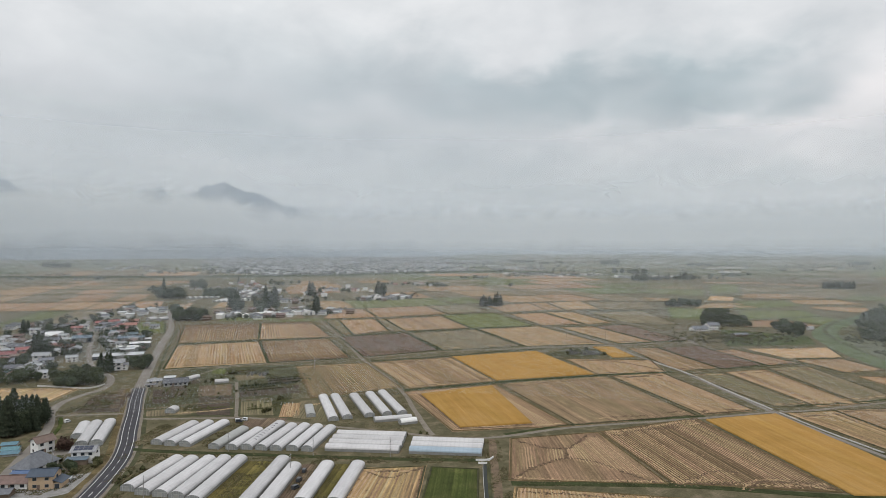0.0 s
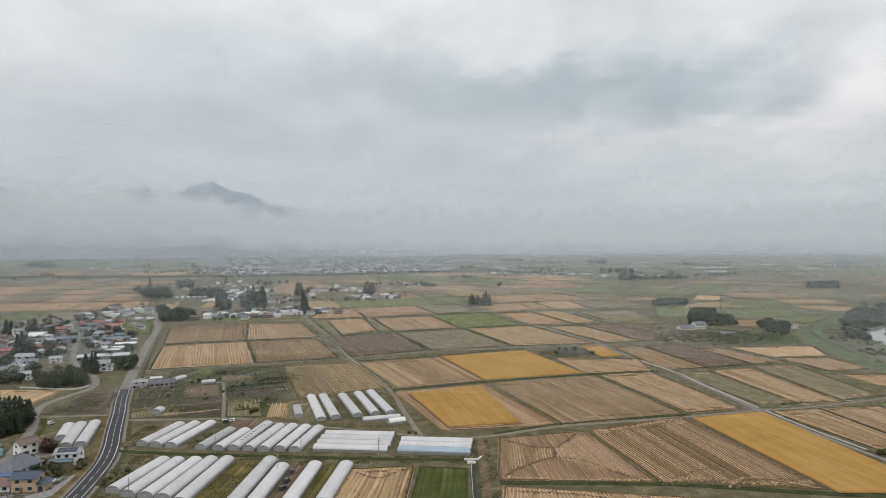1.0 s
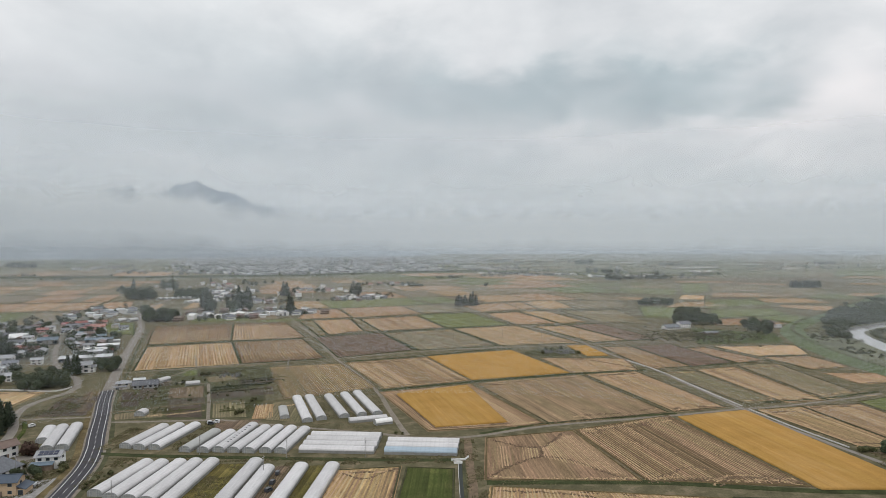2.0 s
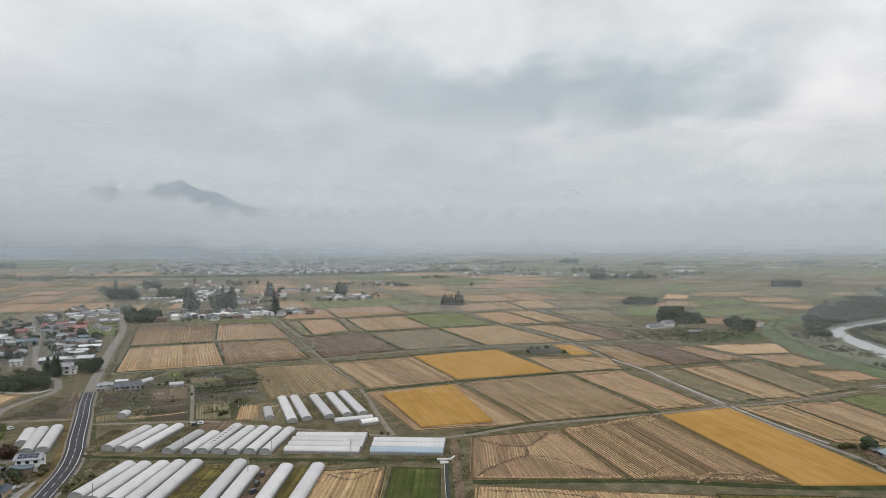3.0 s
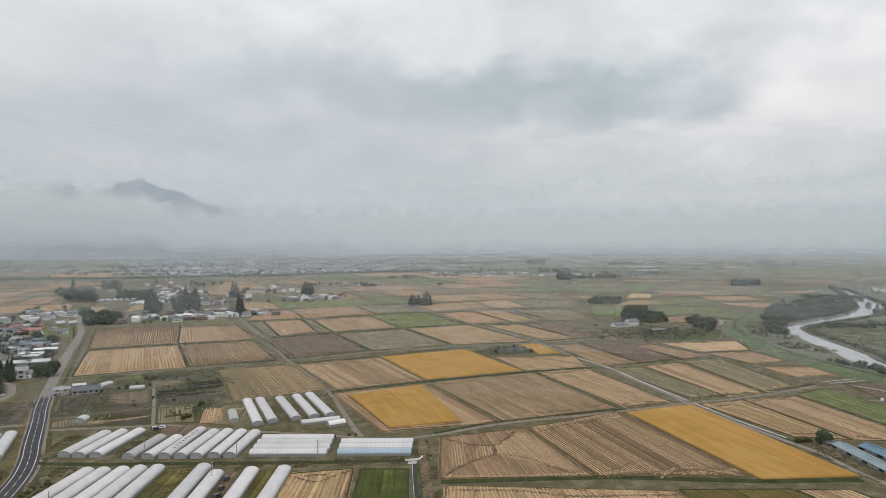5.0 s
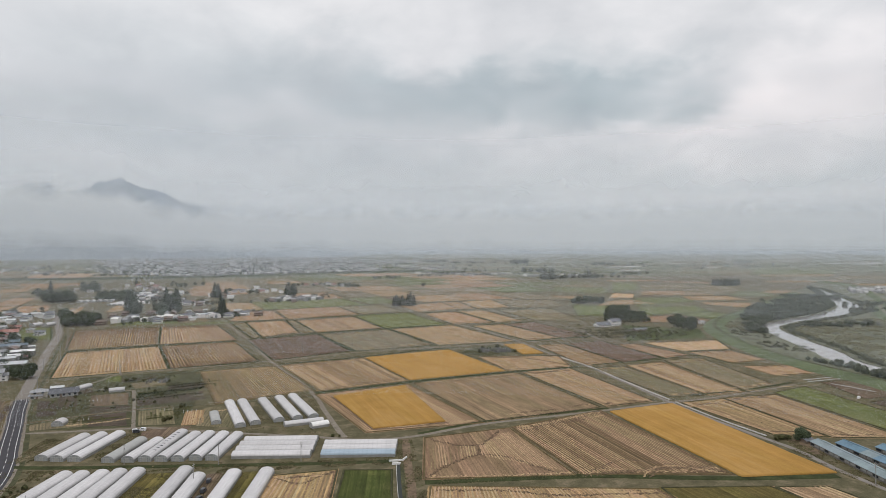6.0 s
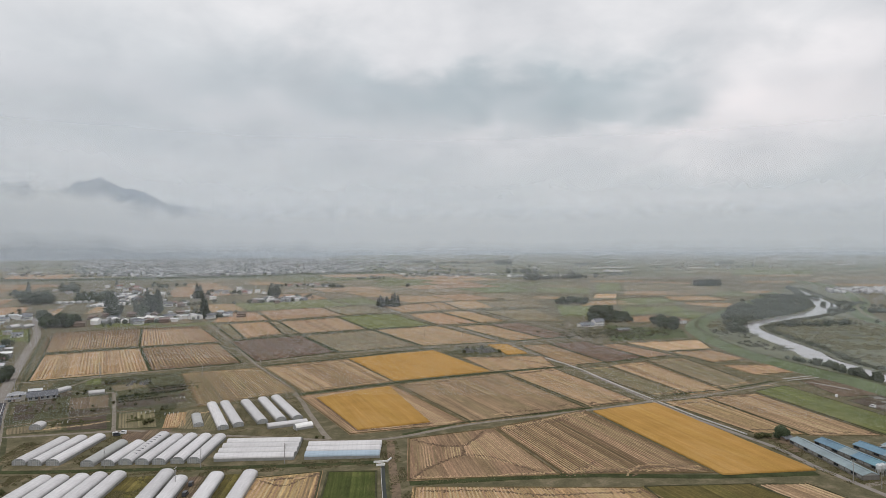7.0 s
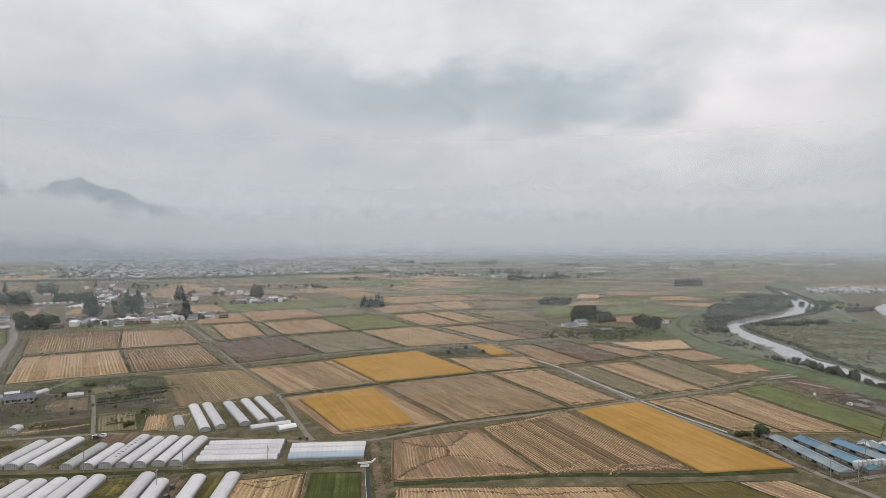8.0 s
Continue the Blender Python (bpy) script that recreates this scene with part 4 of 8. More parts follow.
field("olive", (-1212, 1835), (-1083, 1839), (-1052, 1737), (-1180, 1733))
field("tan", (-1081, 1839), (-994, 1842), (-963, 1739), (-1049, 1737))
field("olive", (-992, 1842), (-896, 1845), (-865, 1742), (-961, 1739))
field("tan", (-893, 1845), (-724, 1850), (-693, 1747), (-861, 1742))
field("olive", (-1634, 2532), (-1524, 2541), (-1400, 2136), (-1513, 2136))
field("tan", (-1522, 2541), (-1381, 2547), (-1255, 2137), (-1397, 2136))
field("olive", (-1377, 2547), (-1179, 2556), (-1053, 2138), (-1251, 2137))
field("tan", (-1176, 2556), (-1082, 2560), (-954, 2138), (-1049, 2138))
field("tan", (-1080, 2560), (-976, 2564), (-848, 2138), (-952, 2138))
field("olive", (-974, 2564), (-908, 2567), (-779, 2139), (-845, 2138))
field("tan", (-1930, 2912), (-1652, 2986), (-1629, 2814), (-1919, 2747))
field("olive", (-1647, 2987), (-1416, 3037), (-1382, 2859), (-1623, 2815))
field("green", (-1412, 3037), (-1252, 3067), (-1209, 2885), (-1377, 2860))
field("olive", (-1818, 2748), (-1569, 2801), (-1524, 2572), (-1787, 2525))
field("tan", (-1564, 2802), (-1350, 2838), (-1283, 2582), (-1517, 2572))
field("olive", (-1346, 2839), (-1143, 2867), (-1064, 2592), (-1277, 2582))
field("tan", (-424, 1234), (-390, 1262), (-342, 1046), (-376, 1008))
field("tan", (-471, 1078), (-444, 1122), (-409, 999), (-433, 991))
field("tan", (-400, 1662), (-304, 1635), (-323, 1481), (-371, 1482))
field("green", (-314, 907), (-254, 929), (-223, 850), (-299, 832))
field("olive", (-252, 929), (-211, 929), (-186, 870), (-220, 850))
field("green", (-414, 827), (-371, 833), (-322, 723), (-370, 733))

# dark straw lines in the near fields
swath([(79, 330), (68, 312), (62, 306), (51, 308), (39, 319)], 1.3)
swath([(31, 266), (41, 278), (59, 292), (73, 286), (82, 273), (91, 261)], 1.3)
swath([(62, 305), (61, 298), (59, 292)], 0.8)
swath([(125, 254), (134, 263), (145, 264), (154, 258), (161, 252)], 1.1, STRAW_MID)
swath([(127, 253), (135, 261), (145, 262)], 1.0)
swath([(88, 331), (97, 328), (110, 341), (122, 338), (135, 350), (147, 357)], 2.2)
swath([(101, 262), (112, 268), (124, 275), (140, 268), (162, 256)], 1.4)
# the next two are dark strips imitating the shaded sides of the standing rice
swath([(-14, 420), (-2, 382), (10.5, 341)], 0.5)
swath([(11, 340.5), (30, 343), (52, 348.5)], 0.5)
swath([(100, 259), (120, 260), (140, 262), (163, 255)], 2.6)
swath([(100, 262), (118, 264), (140, 258), (162, 258)], 2.2, STRAW_MID)
swath([(90, 334), (105, 338), (125, 347), (146, 356)], 2.4, STRAW_MID)
swath([(32, 268), (60, 264), (94, 263)], 1.6, STRAW_MID)
swath([(-24, 440), (0, 449), (38, 463)], 1.6, STRAW_MID)
swath([(-20, 443), (10, 455), (36, 466)], 1.2)
swath([(50, 452), (80, 462), (126, 476)], 1.4, STRAW_MID)
swath([(-225, 514), (-190, 525), (-155, 537)], 1.4, STRAW_MID)
swath([(-120, 514), (-95, 524), (-70, 529)], 1.4, STRAW_MID)
swath([(-188, 652), (-170, 640), (-150, 650), (-126, 672)], 1.6)
swath([(-322, 790), (-296, 770), (-262, 772), (-242, 800)], 1.8)
swath([(-270, 655), (-245, 668), (-222, 676), (-203, 680)], 2.0)
swath([(-300, 740), (-280, 728), (-262, 735), (-236, 722), (-218, 730)], 1.5)
for corners, spans in ((((-328, 798), (-238, 816), (-199, 675), (-274, 648)), ((0.03, 0.34, 9), (0.96, 0.99, 2))),
                       (((-190, 657), (-122, 676), (-82, 560), (-148, 537)), ((0.02, 0.1, 3), (0.5, 0.54, 2), (0.86, 0.98, 4))),
                       (((-235, 815), (-174, 832), (-122, 690), (-196, 670)), ((0.02, 0.16, 4),))):
    c = [np.array(q, float) for q in corners]
    for lo, hi, n in spans:
        for t in np.linspace(lo, hi, n):
            swath([patch(c, s, t + 0.03 * noise.noise((s * 4, t * 3, corners[0][0]))) for s in (0.03, 0.25, 0.5, 0.75, 0.97)], 5.0, STRAW_DARK if n > 3 else STRAW_BROWN)
swath([(-189, 655), (-168, 596), (-148, 540)], 2.4)
swath([(-186, 648), (-150, 657), (-124, 671)], 3.0)
swath([(-147, 541), (-128, 550), (-104, 553), (-85, 563)], 2.6)
swath([(-168, 610), (-140, 604), (-120, 616), (-104, 622)], 1.3)
swath([(-326, 795), (-302, 722), (-276, 654)], 3.0)
swath([(-324, 790), (-290, 800), (-241, 811)], 3.4)
swath([(-241, 808), (-219, 738), (-202, 680)], 2.6)
swath([(-272, 652), (-240, 664), (-202, 677)], 2.4, STRAW_MID)
swath([(-231, 810), (-200, 815), (-177, 826)], 2.2)
swath([(-264, 626), (-236, 606), (-214, 628), (-195, 650)], 1.1, STRAW_MID)
swath([(-140, 543), (-118, 552), (-100, 558), (-88, 566)], 2.0)
swath([(230, 492), (245, 488), (258, 496)], 1.6, STRAW_MID)
swath([(232, 398), (250, 402), (268, 404)], 1.6, STRAW_MID)
swath([(324, 462), (340, 455), (352, 452)], 1.0, STRAW)
swath([(79, 349), (96, 352), (115, 358), (140, 364)], 1.5)
swath([(158, 371), (170, 372), (188, 378)], 3.0)
swath([(120, 545), (150, 540), (168, 520), (180, 500)], 1.2)
swath([(46, 450), (60, 446), (75, 455), (90, 462)], 1.2)
swath([(-58, 534), (-30, 540), (-10, 553), (8, 559)], 1.2)
swath([(-33, 275), (-22, 268), (-12, 277), (-8, 280)], 1.0)
swath([(34, 252), (60, 248), (80, 240), (100, 238), (122, 236)], 1.4)
swath([(133, 476), (150, 476), (172, 486)], 1.2)
swath([(246, 374), (262, 376), (278, 380)], 1.6)
swath([(208, 366), (218, 360), (236, 372)], 1.0, STRAW)
swath([(205, 364), (214, 352), (218, 340), (217, 322)], 1.0, STRAW)

# ---- lanes and roads ----


def lane(name, pts, width, material, label, z=0.12, category="road", step=6.0):
    w = width / 2
    return tagged(part(name, ribbon(pts, [(-w - 0.4, 0.0), (-w, z), (w, z), (w + 0.4, 0.0)], step, wobble=0.12), material), label, category, kind="structure")


lane("farm_lane", [(-98, 357), (-56, 344), (-24, 334), (6, 324), (32, 326), (71, 342), (120, 353), (156, 361), (200, 373)], 2.35, GRAVEL, "gravel farm lane with grass verges")
lane("farm_lane", [(202, 373), (230, 378), (272, 391), (316, 407)], 2.35, GRAVEL, "gravel farm lane with grass verges")
lane("farm_lane", [(-183, 361), (-150, 362), (-112, 363), (-98, 357)], 2.35, GRAVEL, "gravel farm lane with grass verges")
lane("long_lane", [(218, 205), (216, 226), (214, 250), (215, 275), (211, 298), (205, 334), (201, 373), (199, 415), (197, 445), (194, 490), (188, 526), (180, 576), (175, 626), (163, 685), (150, 742), (132, 796), (114, 859), (93, 949), (69, 1050), (43, 1149), (13, 1269), (-18, 1382)], 2.5, ASPHALT_OLD, "pale worn asphalt lane between the rice fields", 0.13)
lane("east_track", [(216, 226), (243, 230), (280, 234), (330, 236)], 2.35, GRAVEL, "gravel track to the farm")
lane("north_lane", [(-4, 329), (-8, 343), (-16, 380), (-31, 446), (-71, 558), (-107, 676), (-167, 856), (-198, 953), (-239, 1075), (-272, 1191)], 2.35, GRAVEL, "gravel farm lane running north between the fields")
lane("cross_lane", [(-232, 504), (-150, 533), (-109, 545), (-71, 558), (-41, 573), (0, 591), (44, 602), (102, 615), (172, 628), (217, 640), (264, 645)], 2.35, GRAVEL, "gravel farm lane crossing the fields")
lane("ditch_track", [(27, 322), (25, 290), (24, 258), (21, 220)], 3.0, DIRT, "rutted earth track beside a ditch")
lane("tunnel_lane", [(-160, 308), (-130, 303), (-92, 299), (-21, 292), (18, 290)], 3.4, DARK_GRASS, "grassy strip between greenhouse rows", category="verge")
lane("village_lane", [(-178, 372), (-200, 372), (-228, 369)], 2.35, GRAVEL, "narrow gravel lane off the main road")
lane("garden_path", [(-119, 363), (-121, 367), (-134, 408), (-151, 459)], 1.7, GRAVEL, "trodden garden path")
lane("house_lane", [(264, 636), (267, 693), (264, 750), (253, 794), (240, 825), (228, 878), (217, 955), (206, 1030), (194, 1146), (178, 1252), (161, 1396)], 2.6, ASPHALT_OLD, "pale narrow lane past the white house")
lane("house_lane", [(263, 1145), (290, 1036), (302, 940), (310, 849), (296, 760), (270, 715)], 2.2, GRAVEL, "pale narrow gravel lane through the fields")
lane("farm_lane", [(-330, 830), (-270, 838), (-170, 850), (-60, 885)], 2.35, GRAVEL, "gravel farm lane with grass verges")
lane("village_road", [(-180, 250), (-187, 263), (-194, 280), (-205, 312), (-219, 347), (-236, 376), (-244, 401), (-242, 424), (-239, 438), (-243, 456), (-257, 482), (-273, 498), (-299, 531), (-342, 604), (-393, 701), (-457, 803), (-520, 905)], 4.2, ASPHALT_OLD, "narrow grey asphalt road winding through the village")
lane("village_lane", [(-312, 545), (-350, 542), (-400, 545)], 3.5, ASPHALT_OLD, "narrow grey asphalt lane")

MAIN = [(-136, 200), (-139, 228), (-141, 247), (-145, 268), (-151, 292), (-160, 316), (-169, 336), (-187, 378), (-200, 407), (-214, 441), (-240, 510), (-288, 640), (-335, 772), (-380, 870), (-416, 955), (-440, 1050), (-485, 1280), (-500, 1420), (-560, 1650)]
road = root("road", "two-lane asphalt road, freshly paved and marked near the greenhouses", "road", kind="structure")
near = [p for p in MAIN if p[1] <= 441]
part("carriageway", ribbon(near, [(-4.6, 0.0), (-3.7, 0.16), (0, 0.2), (3.7, 0.16), (4.6, 0.0)], 4), ASPHALT_NEW, road, "new dark asphalt")
part("old_carriageway", ribbon([p for p in MAIN if p[1] >= 441], [(-3.8, 0.0), (-3.2, 0.16), (0, 0.2), (3.2, 0.16), (3.8, 0.0)], 8), ASPHALT_OLD, road, "old pale asphalt")
for o in (-5.1, 5.1):
    part("shoulder", ribbon(near, [(o - 0.8, 0.03), (o - 0.5, 0.09), (o + 0.5, 0.09), (o + 0.8, 0.03)], 4, wobble=0.25), GRAVEL, road, "gravel shoulder")
for o in (-2.95, 2.95):
    part("edge_line", ribbon(near, [(o - 0.11, 0.195), (o + 0.11, 0.195)], 4), ROAD_PAINT, road, "white edge line")
dash = Build().box(-2.5, 2.5, -0.1, 0.1, 0, 0.012).mesh("dash")
line = resample(near, 1.0)
run, nxt = 0.0, 3.0
for p, q in zip(line, line[1:]):
    run += np.linalg.norm(q - p)
    if run > nxt:
        nxt += 9.6
        d = q - p
        part("dash", dash, ROAD_PAINT, road, m=pose(q[0], q[1], 0.203, 0, 0, math.degrees(math.atan2(d[1], d[0]))))
lane("verge", [(-145, 200), (-149, 245), (-157, 290), (-176, 336), (-207, 407), (-222, 441)], 2.6, BUND_DRY, "dry grass verge beside the road", 0.1, "verge")
lane("verge", [(-131, 228), (-134, 250), (-144, 292), (-161, 336), (-190, 400), (-206, 441), (-232, 512), (-280, 640), (-326, 772)], 1.6, VERGE, "green grass verge beside the road", 0.1, "verge")

for pts, w in (([(30, 261.5), (97, 258.5), (128, 253), (165, 246), (208, 242)], 4.0), ([(-26, 432), (10, 446), (42, 457), (84, 470), (122, 481), (152, 488), (186, 494)], 4.4), ([(-62, 543), (4, 566), (66, 597), (100, 608)], 3.0),
               ([(-228, 507), (-150, 535), (-82, 554)], 2.2),
               ([(-111, 693), (-53, 726), (14, 749), (49, 762), (126, 783)], 4.2), ([(156, 773), (188, 786), (239, 800)], 3.6), ([(-163, 852), (-103, 872), (9, 912), (96, 942)], 4.0), ([(107, 934), (204, 964), (251, 974), (320, 971)], 4.0),
               ([(-164, 1000), (-129, 1013), (-9, 1068), (61, 1088)], 4.0), ([(109, 1082), (163, 1106), (230, 1138), (285, 1151)], 4.0), ([(180, 633), (217, 648), (262, 656)], 4.5), ([(-38, 719), (2, 598)], 2.4), ([(44, 753), (83, 620)], 2.0), ([(34, 330), (71, 346.5), (120, 358), (156, 365)], 2.2), ([(-271, 640), (-196, 666), (-122, 684)], 4.0), ([(200, 500), (262, 514), (312, 528), (320, 488)], 2.6), ([(224, 388), (272, 397), (318, 413)], 2.6)):
    lane("grass_strip", pts, w, DARK_GRASS, "dark green grass strip between the fields", 0.14, "verge", 5.0)

# pale concrete channel along the long lane
part_line = [(214.5, 298), (208, 334), (204, 371)]
for pts in (part_line, [(203.5, 378), (200.5, 411), (198.5, 440), (194.5, 491), (185.5, 535)]):
    tagged(part("irrigation_channel", ribbon(pts, [(-0.3, 0.1), (-0.3, 0.55), (-0.12, 0.55), (-0.1, 0.3), (0.2, 0.3), (0.22, 0.55), (0.4, 0.55), (0.4, 0.1)], 6), CONCRETE), "pale concrete irrigation channel beside the lane", "channel", kind="structure")
drain = root("ditch", "narrow ditch with dark water and a white concrete edge", "ditch", kind="structure")
DRAIN = [(20.5, 285), (19.5, 270), (17.5, 225)]
part("channel_floor", ribbon(DRAIN, [(-0.9, 0.05), (0.75, 0.05)], 6), DARK_WATER, drain, "dark still water")
part("edge_wall", ribbon(DRAIN, [(0.75, 0.0), (0.75, 0.4), (0.92, 0.4), (0.92, 0.0)], 6), CONCRETE, drain)
part("bank", ribbon(DRAIN, [(-2.4, 0.0), (-1.6, 0.4), (-0.9, 0.05)], 6, wobble=0.15), VERGE, drain)
for pts in ([(16.5, 289), (23.0, 289.4), (25, 293)], [(17.5, 285), (21.5, 285)]):
    part("head_wall", ribbon(pts, [(-0.22, 0.0), (-0.22, 0.9), (0.22, 0.9), (0.22, 0.0)], 3), WHITE_WALL, drain, "white concrete head wall")

tagged(part("embankment", ribbon([(-1712, 2025), (-1458, 2050), (-1174, 2056), (-900, 2061), (-679, 2080), (-576, 2111), (-429, 2148), (-280, 2209), (-168, 2300), (2, 2400), (285, 2540)], [(-16, 0.0), (-3, 6.5), (3, 6.5), (16, 0.0)], 40, wobble=1.0), DARK_GRASS), "long dark green embankment across the plain", "embankment", kind="structure")

# ---- river, flood bank ----
LEVEE_LINE = [(935, 1205), (640, 916), (520, 803), (446, 715), (410, 640), (386, 560), (375, 495), (373, 445), (376, 400), (373, 350), (380, 300), (395, 240)]
EAST_LINE = [(1330, 1620), (1232, 1369), (978, 1025), (824, 867), (717, 731), (679, 637), (655, 540), (650, 440), (640, 340)]
west, east = resample(LEVEE_LINE, 20), resample(EAST_LINE, 20)
b = Build()
count, deep = 60, 16
for i in range(count + 1):
    p, q = west[round(i / count * (len(west) - 1))], east[round(i / count * (len(east) - 1))]
    for j in range(deep + 1):
        r = p + (q - p) * j / deep
        b.v.append((r[0], r[1], 0.06 + 0.3 * max(0, noise.noise((r[0] / 60, r[1] / 60, 0)))))
b.f = [(i * (deep + 1) + j, (i + 1) * (deep + 1) + j, (i + 1) * (deep + 1) + j + 1, i * (deep + 1) + j + 1) for i in range(count) for j in range(deep)]
tagged(part("flood_plain", b, SCRUB), "rough brown and green scrub on the river flats", "ground", kind="structure")
for name, pts in (("levee", LEVEE_LINE), ("levee", EAST_LINE)):
    thing = root(name, "grassy flood bank along the river", "levee", kind="structure")
    part("bank", ribbon(pts, [(-13, 0.0), (-3.2, 3.8), (-2.2, 4.0), (2.2, 4.0), (3.2, 3.8), (13, 0.0)], 12, wobble=0.3), LEVEE, thing, smooth=True)
    part("track", ribbon(pts, [(-1.7, 4.06), (1.7, 4.06)], 12, wobble=0.15), VERGE if name == "levee" and pts is LEVEE_LINE else GRAVEL, thing, "worn track on the crest")


def water_material():
    k = Nodes("river_water", 0.1, spec=0.9)
    n = k.noise(k.place((1, 1, 1), world_space=True), 0.5, 3.0)
    k.bump(n, 0.08, 0.05)
    c = k.ramp(k.noise(k.place(world_space=True), 0.02, 4.0), (0.3, (0.27, 0.258, 0.25)), (0.7, (0.33, 0.315, 0.305)))
    return k.done(c)


WATER = water_material()
RIVER = [(1090, 1330, 0.4), (985, 1165, 0.6), (890, 1030, 1.3), (800, 900, 1.6), (690, 812, 1.2), (605, 766, 1.0), (533, 722, 1.0), (497, 678, 0.9), (466, 600, 1.0), (443, 530, 1.1), (424, 487, 0.95), (420, 455, 0.75), (414, 425, 0.7), (404, 392, 0.7), (404, 350, 0.7), (412, 290, 0.7)]
tagged(part("water", ribbon(RIVER, [(-11, 0.42), (0, 0.42), (11, 0.42)], 8, scaled=True, wobble=1.2), WATER), "calm grey river reflecting the cloudy sky", "river", kind="structure")
tagged(part("water", ribbon([(1060, 985, 1), (1000, 936, 1), (903, 868, 1), (852, 813, 1), (792, 738, 1), (775, 700, 1)], [(-50, 0.42), (-20, 0.42), (0, 0.42)], 12, scaled=True, wobble=2.0), WATER), "still grey pond beside the river", "pond", kind="structure")
for side in (-1, 1):
    tagged(part("river_bank", ribbon(RIVER, [(o * side, z) for o, z in ((11.4, 0.3), (12.2, 0.9), (15, 0.95), (20, 0.1))][::side], 8, scaled=True, wobble=1.2), SCRUB), "low scrubby river bank", "bank", kind="structure")

# ---- trees ----


def crown_mesh(name, kind, height, radius, count, leaf, seed):
    """A crown of many small clumps with gaps and an uneven outline."""
    r = random.Random(seed)
    v = Build()
    lumps = []
    if kind == "broad":
        for _ in range(14):
            a, q = r.uniform(0, 6.28), radius * r.uniform(0.15, 0.62)
            lumps.append((q * math.cos(a), q * math.sin(a), height * r.uniform(0.26, 0.82), radius * r.uniform(0.32, 0.5)))
        lumps.append((0, 0, height * 0.72, radius * 0.55))
    for _ in range(count):
        if kind == "cedar":
            t = r.random() ** 1.25
            edge = radius * (1 - t) ** 0.75 * (0.72 + 0.28 * math.sin(t * 40 + 2)) + 0.25
            a = r.uniform(0, 6.28)
            q = edge * math.sqrt(r.uniform(0.35, 1)) * (1 + 0.22 * math.sin(3 * a + 9 * t + seed))
            p = Vector((q * math.cos(a), q * math.sin(a), height * (0.1 + 0.9 * t)))
            nrm = Vector((math.cos(a), math.sin(a), 0.5))
        else:
            lx, ly, lz, lr = r.choice(lumps)
            d = Vector((r.gauss(0, 1), r.gauss(0, 1), r.gauss(0, 1) + 0.25)).normalized()
            p = Vector((lx, ly, lz)) + d * lr * r.uniform(0.72, 1.08)
            nrm = d
        s = leaf * r.uniform(0.6, 1.3)
        nrm = (nrm + Vector((r.gauss(0, 0.5), r.gauss(0, 0.5), r.gauss(0, 0.5)))).normalized()
        q = nrm.to_track_quat("Z", "Y")
        n = len(v.v)
        spin = r.uniform(0, 6.28)
        k = 5
        for i in range(k):
            aa = spin + 6.28 * i / k
            w = s * r.uniform(0.55, 1.1)
            v.v.append(tuple(p + q @ Vector((w * math.cos(aa), w * math.sin(aa), -0.25 * s))))
        v.v.append(tuple(p + q @ Vector((0, 0, 0.2 * s))))
        v.f += [(n + i, n + (i + 1) % k, n + k) for i in range(k)]
    return v.mesh(name)


def tree(name, kind, height, radius, count, leaf, material, label, seed):
    t = root(name, label, "tree")
    r = random.Random(seed + 50)
    tr = Build()
    if kind == "cedar":
        tr.limb((0, 0, 0), (0.1, 0, height * 0.92), height * 0.018, 0.05, 7)
    else:
        top = (r.uniform(-0.3, 0.3), r.uniform(-0.3, 0.3), height * 0.45)
        tr.limb((0, 0, 0), top, height * 0.03, height * 0.018, 7)
        for _ in range(7):
            a = r.uniform(0, 6.28)
            z = height * r.uniform(0.25, 0.45)
            tr.limb((0, 0, z), (radius * 0.6 * math.cos(a), radius * 0.6 * math.sin(a), height * r.uniform(0.55, 0.8)), height * 0.014, 0.04)
    part("trunk", tr, BARK, t)
    part("crown", crown_mesh("crown", kind, height, radius, count, leaf, seed), material, t)
    return t


CEDARS = [tree("cedar_tree", "cedar", h, r, 2600, 0.5, CEDAR_LEAF, "tall dark green cedar with a narrow pointed crown", s) for h, r, s in ((17, 4.3, 1), (20, 4.8, 2), (14, 4.2, 3))]
BROADS = [tree("broadleaf_tree", "broad", h, r, 2800, 0.45, BROAD_LEAF, "dark green round-headed broadleaf tree", s) for h, r, s in ((10, 5.2, 4), (8, 4.4, 5), (12, 5.6, 6))]
WILLOWS = [tree("willow_tree", "broad", h, r, 420, 0.8, WILLOW_LEAF, "grey-green riverside willow with a loose crown", s) for h, r, s in ((6, 4.2, 7), (8, 5.0, 8), (4.5, 3.6, 9))]
SHRUBS = [tree("shrub", "broad", h, r, 220, 0.42, SHRUB_LEAF, "low olive-green garden shrub", s) for h, r, s in ((2.2, 1.6, 10), (3.0, 1.9, 11))]
RUSTY = tree("maple_tree", "broad", 6.2, 5.3, 900, 0.6, RUSTY_LEAF, "broad dark reddish autumn tree beside the greenhouses", 12)
USED = set()
FAR_CROWNS = []
trng = random.Random(21)


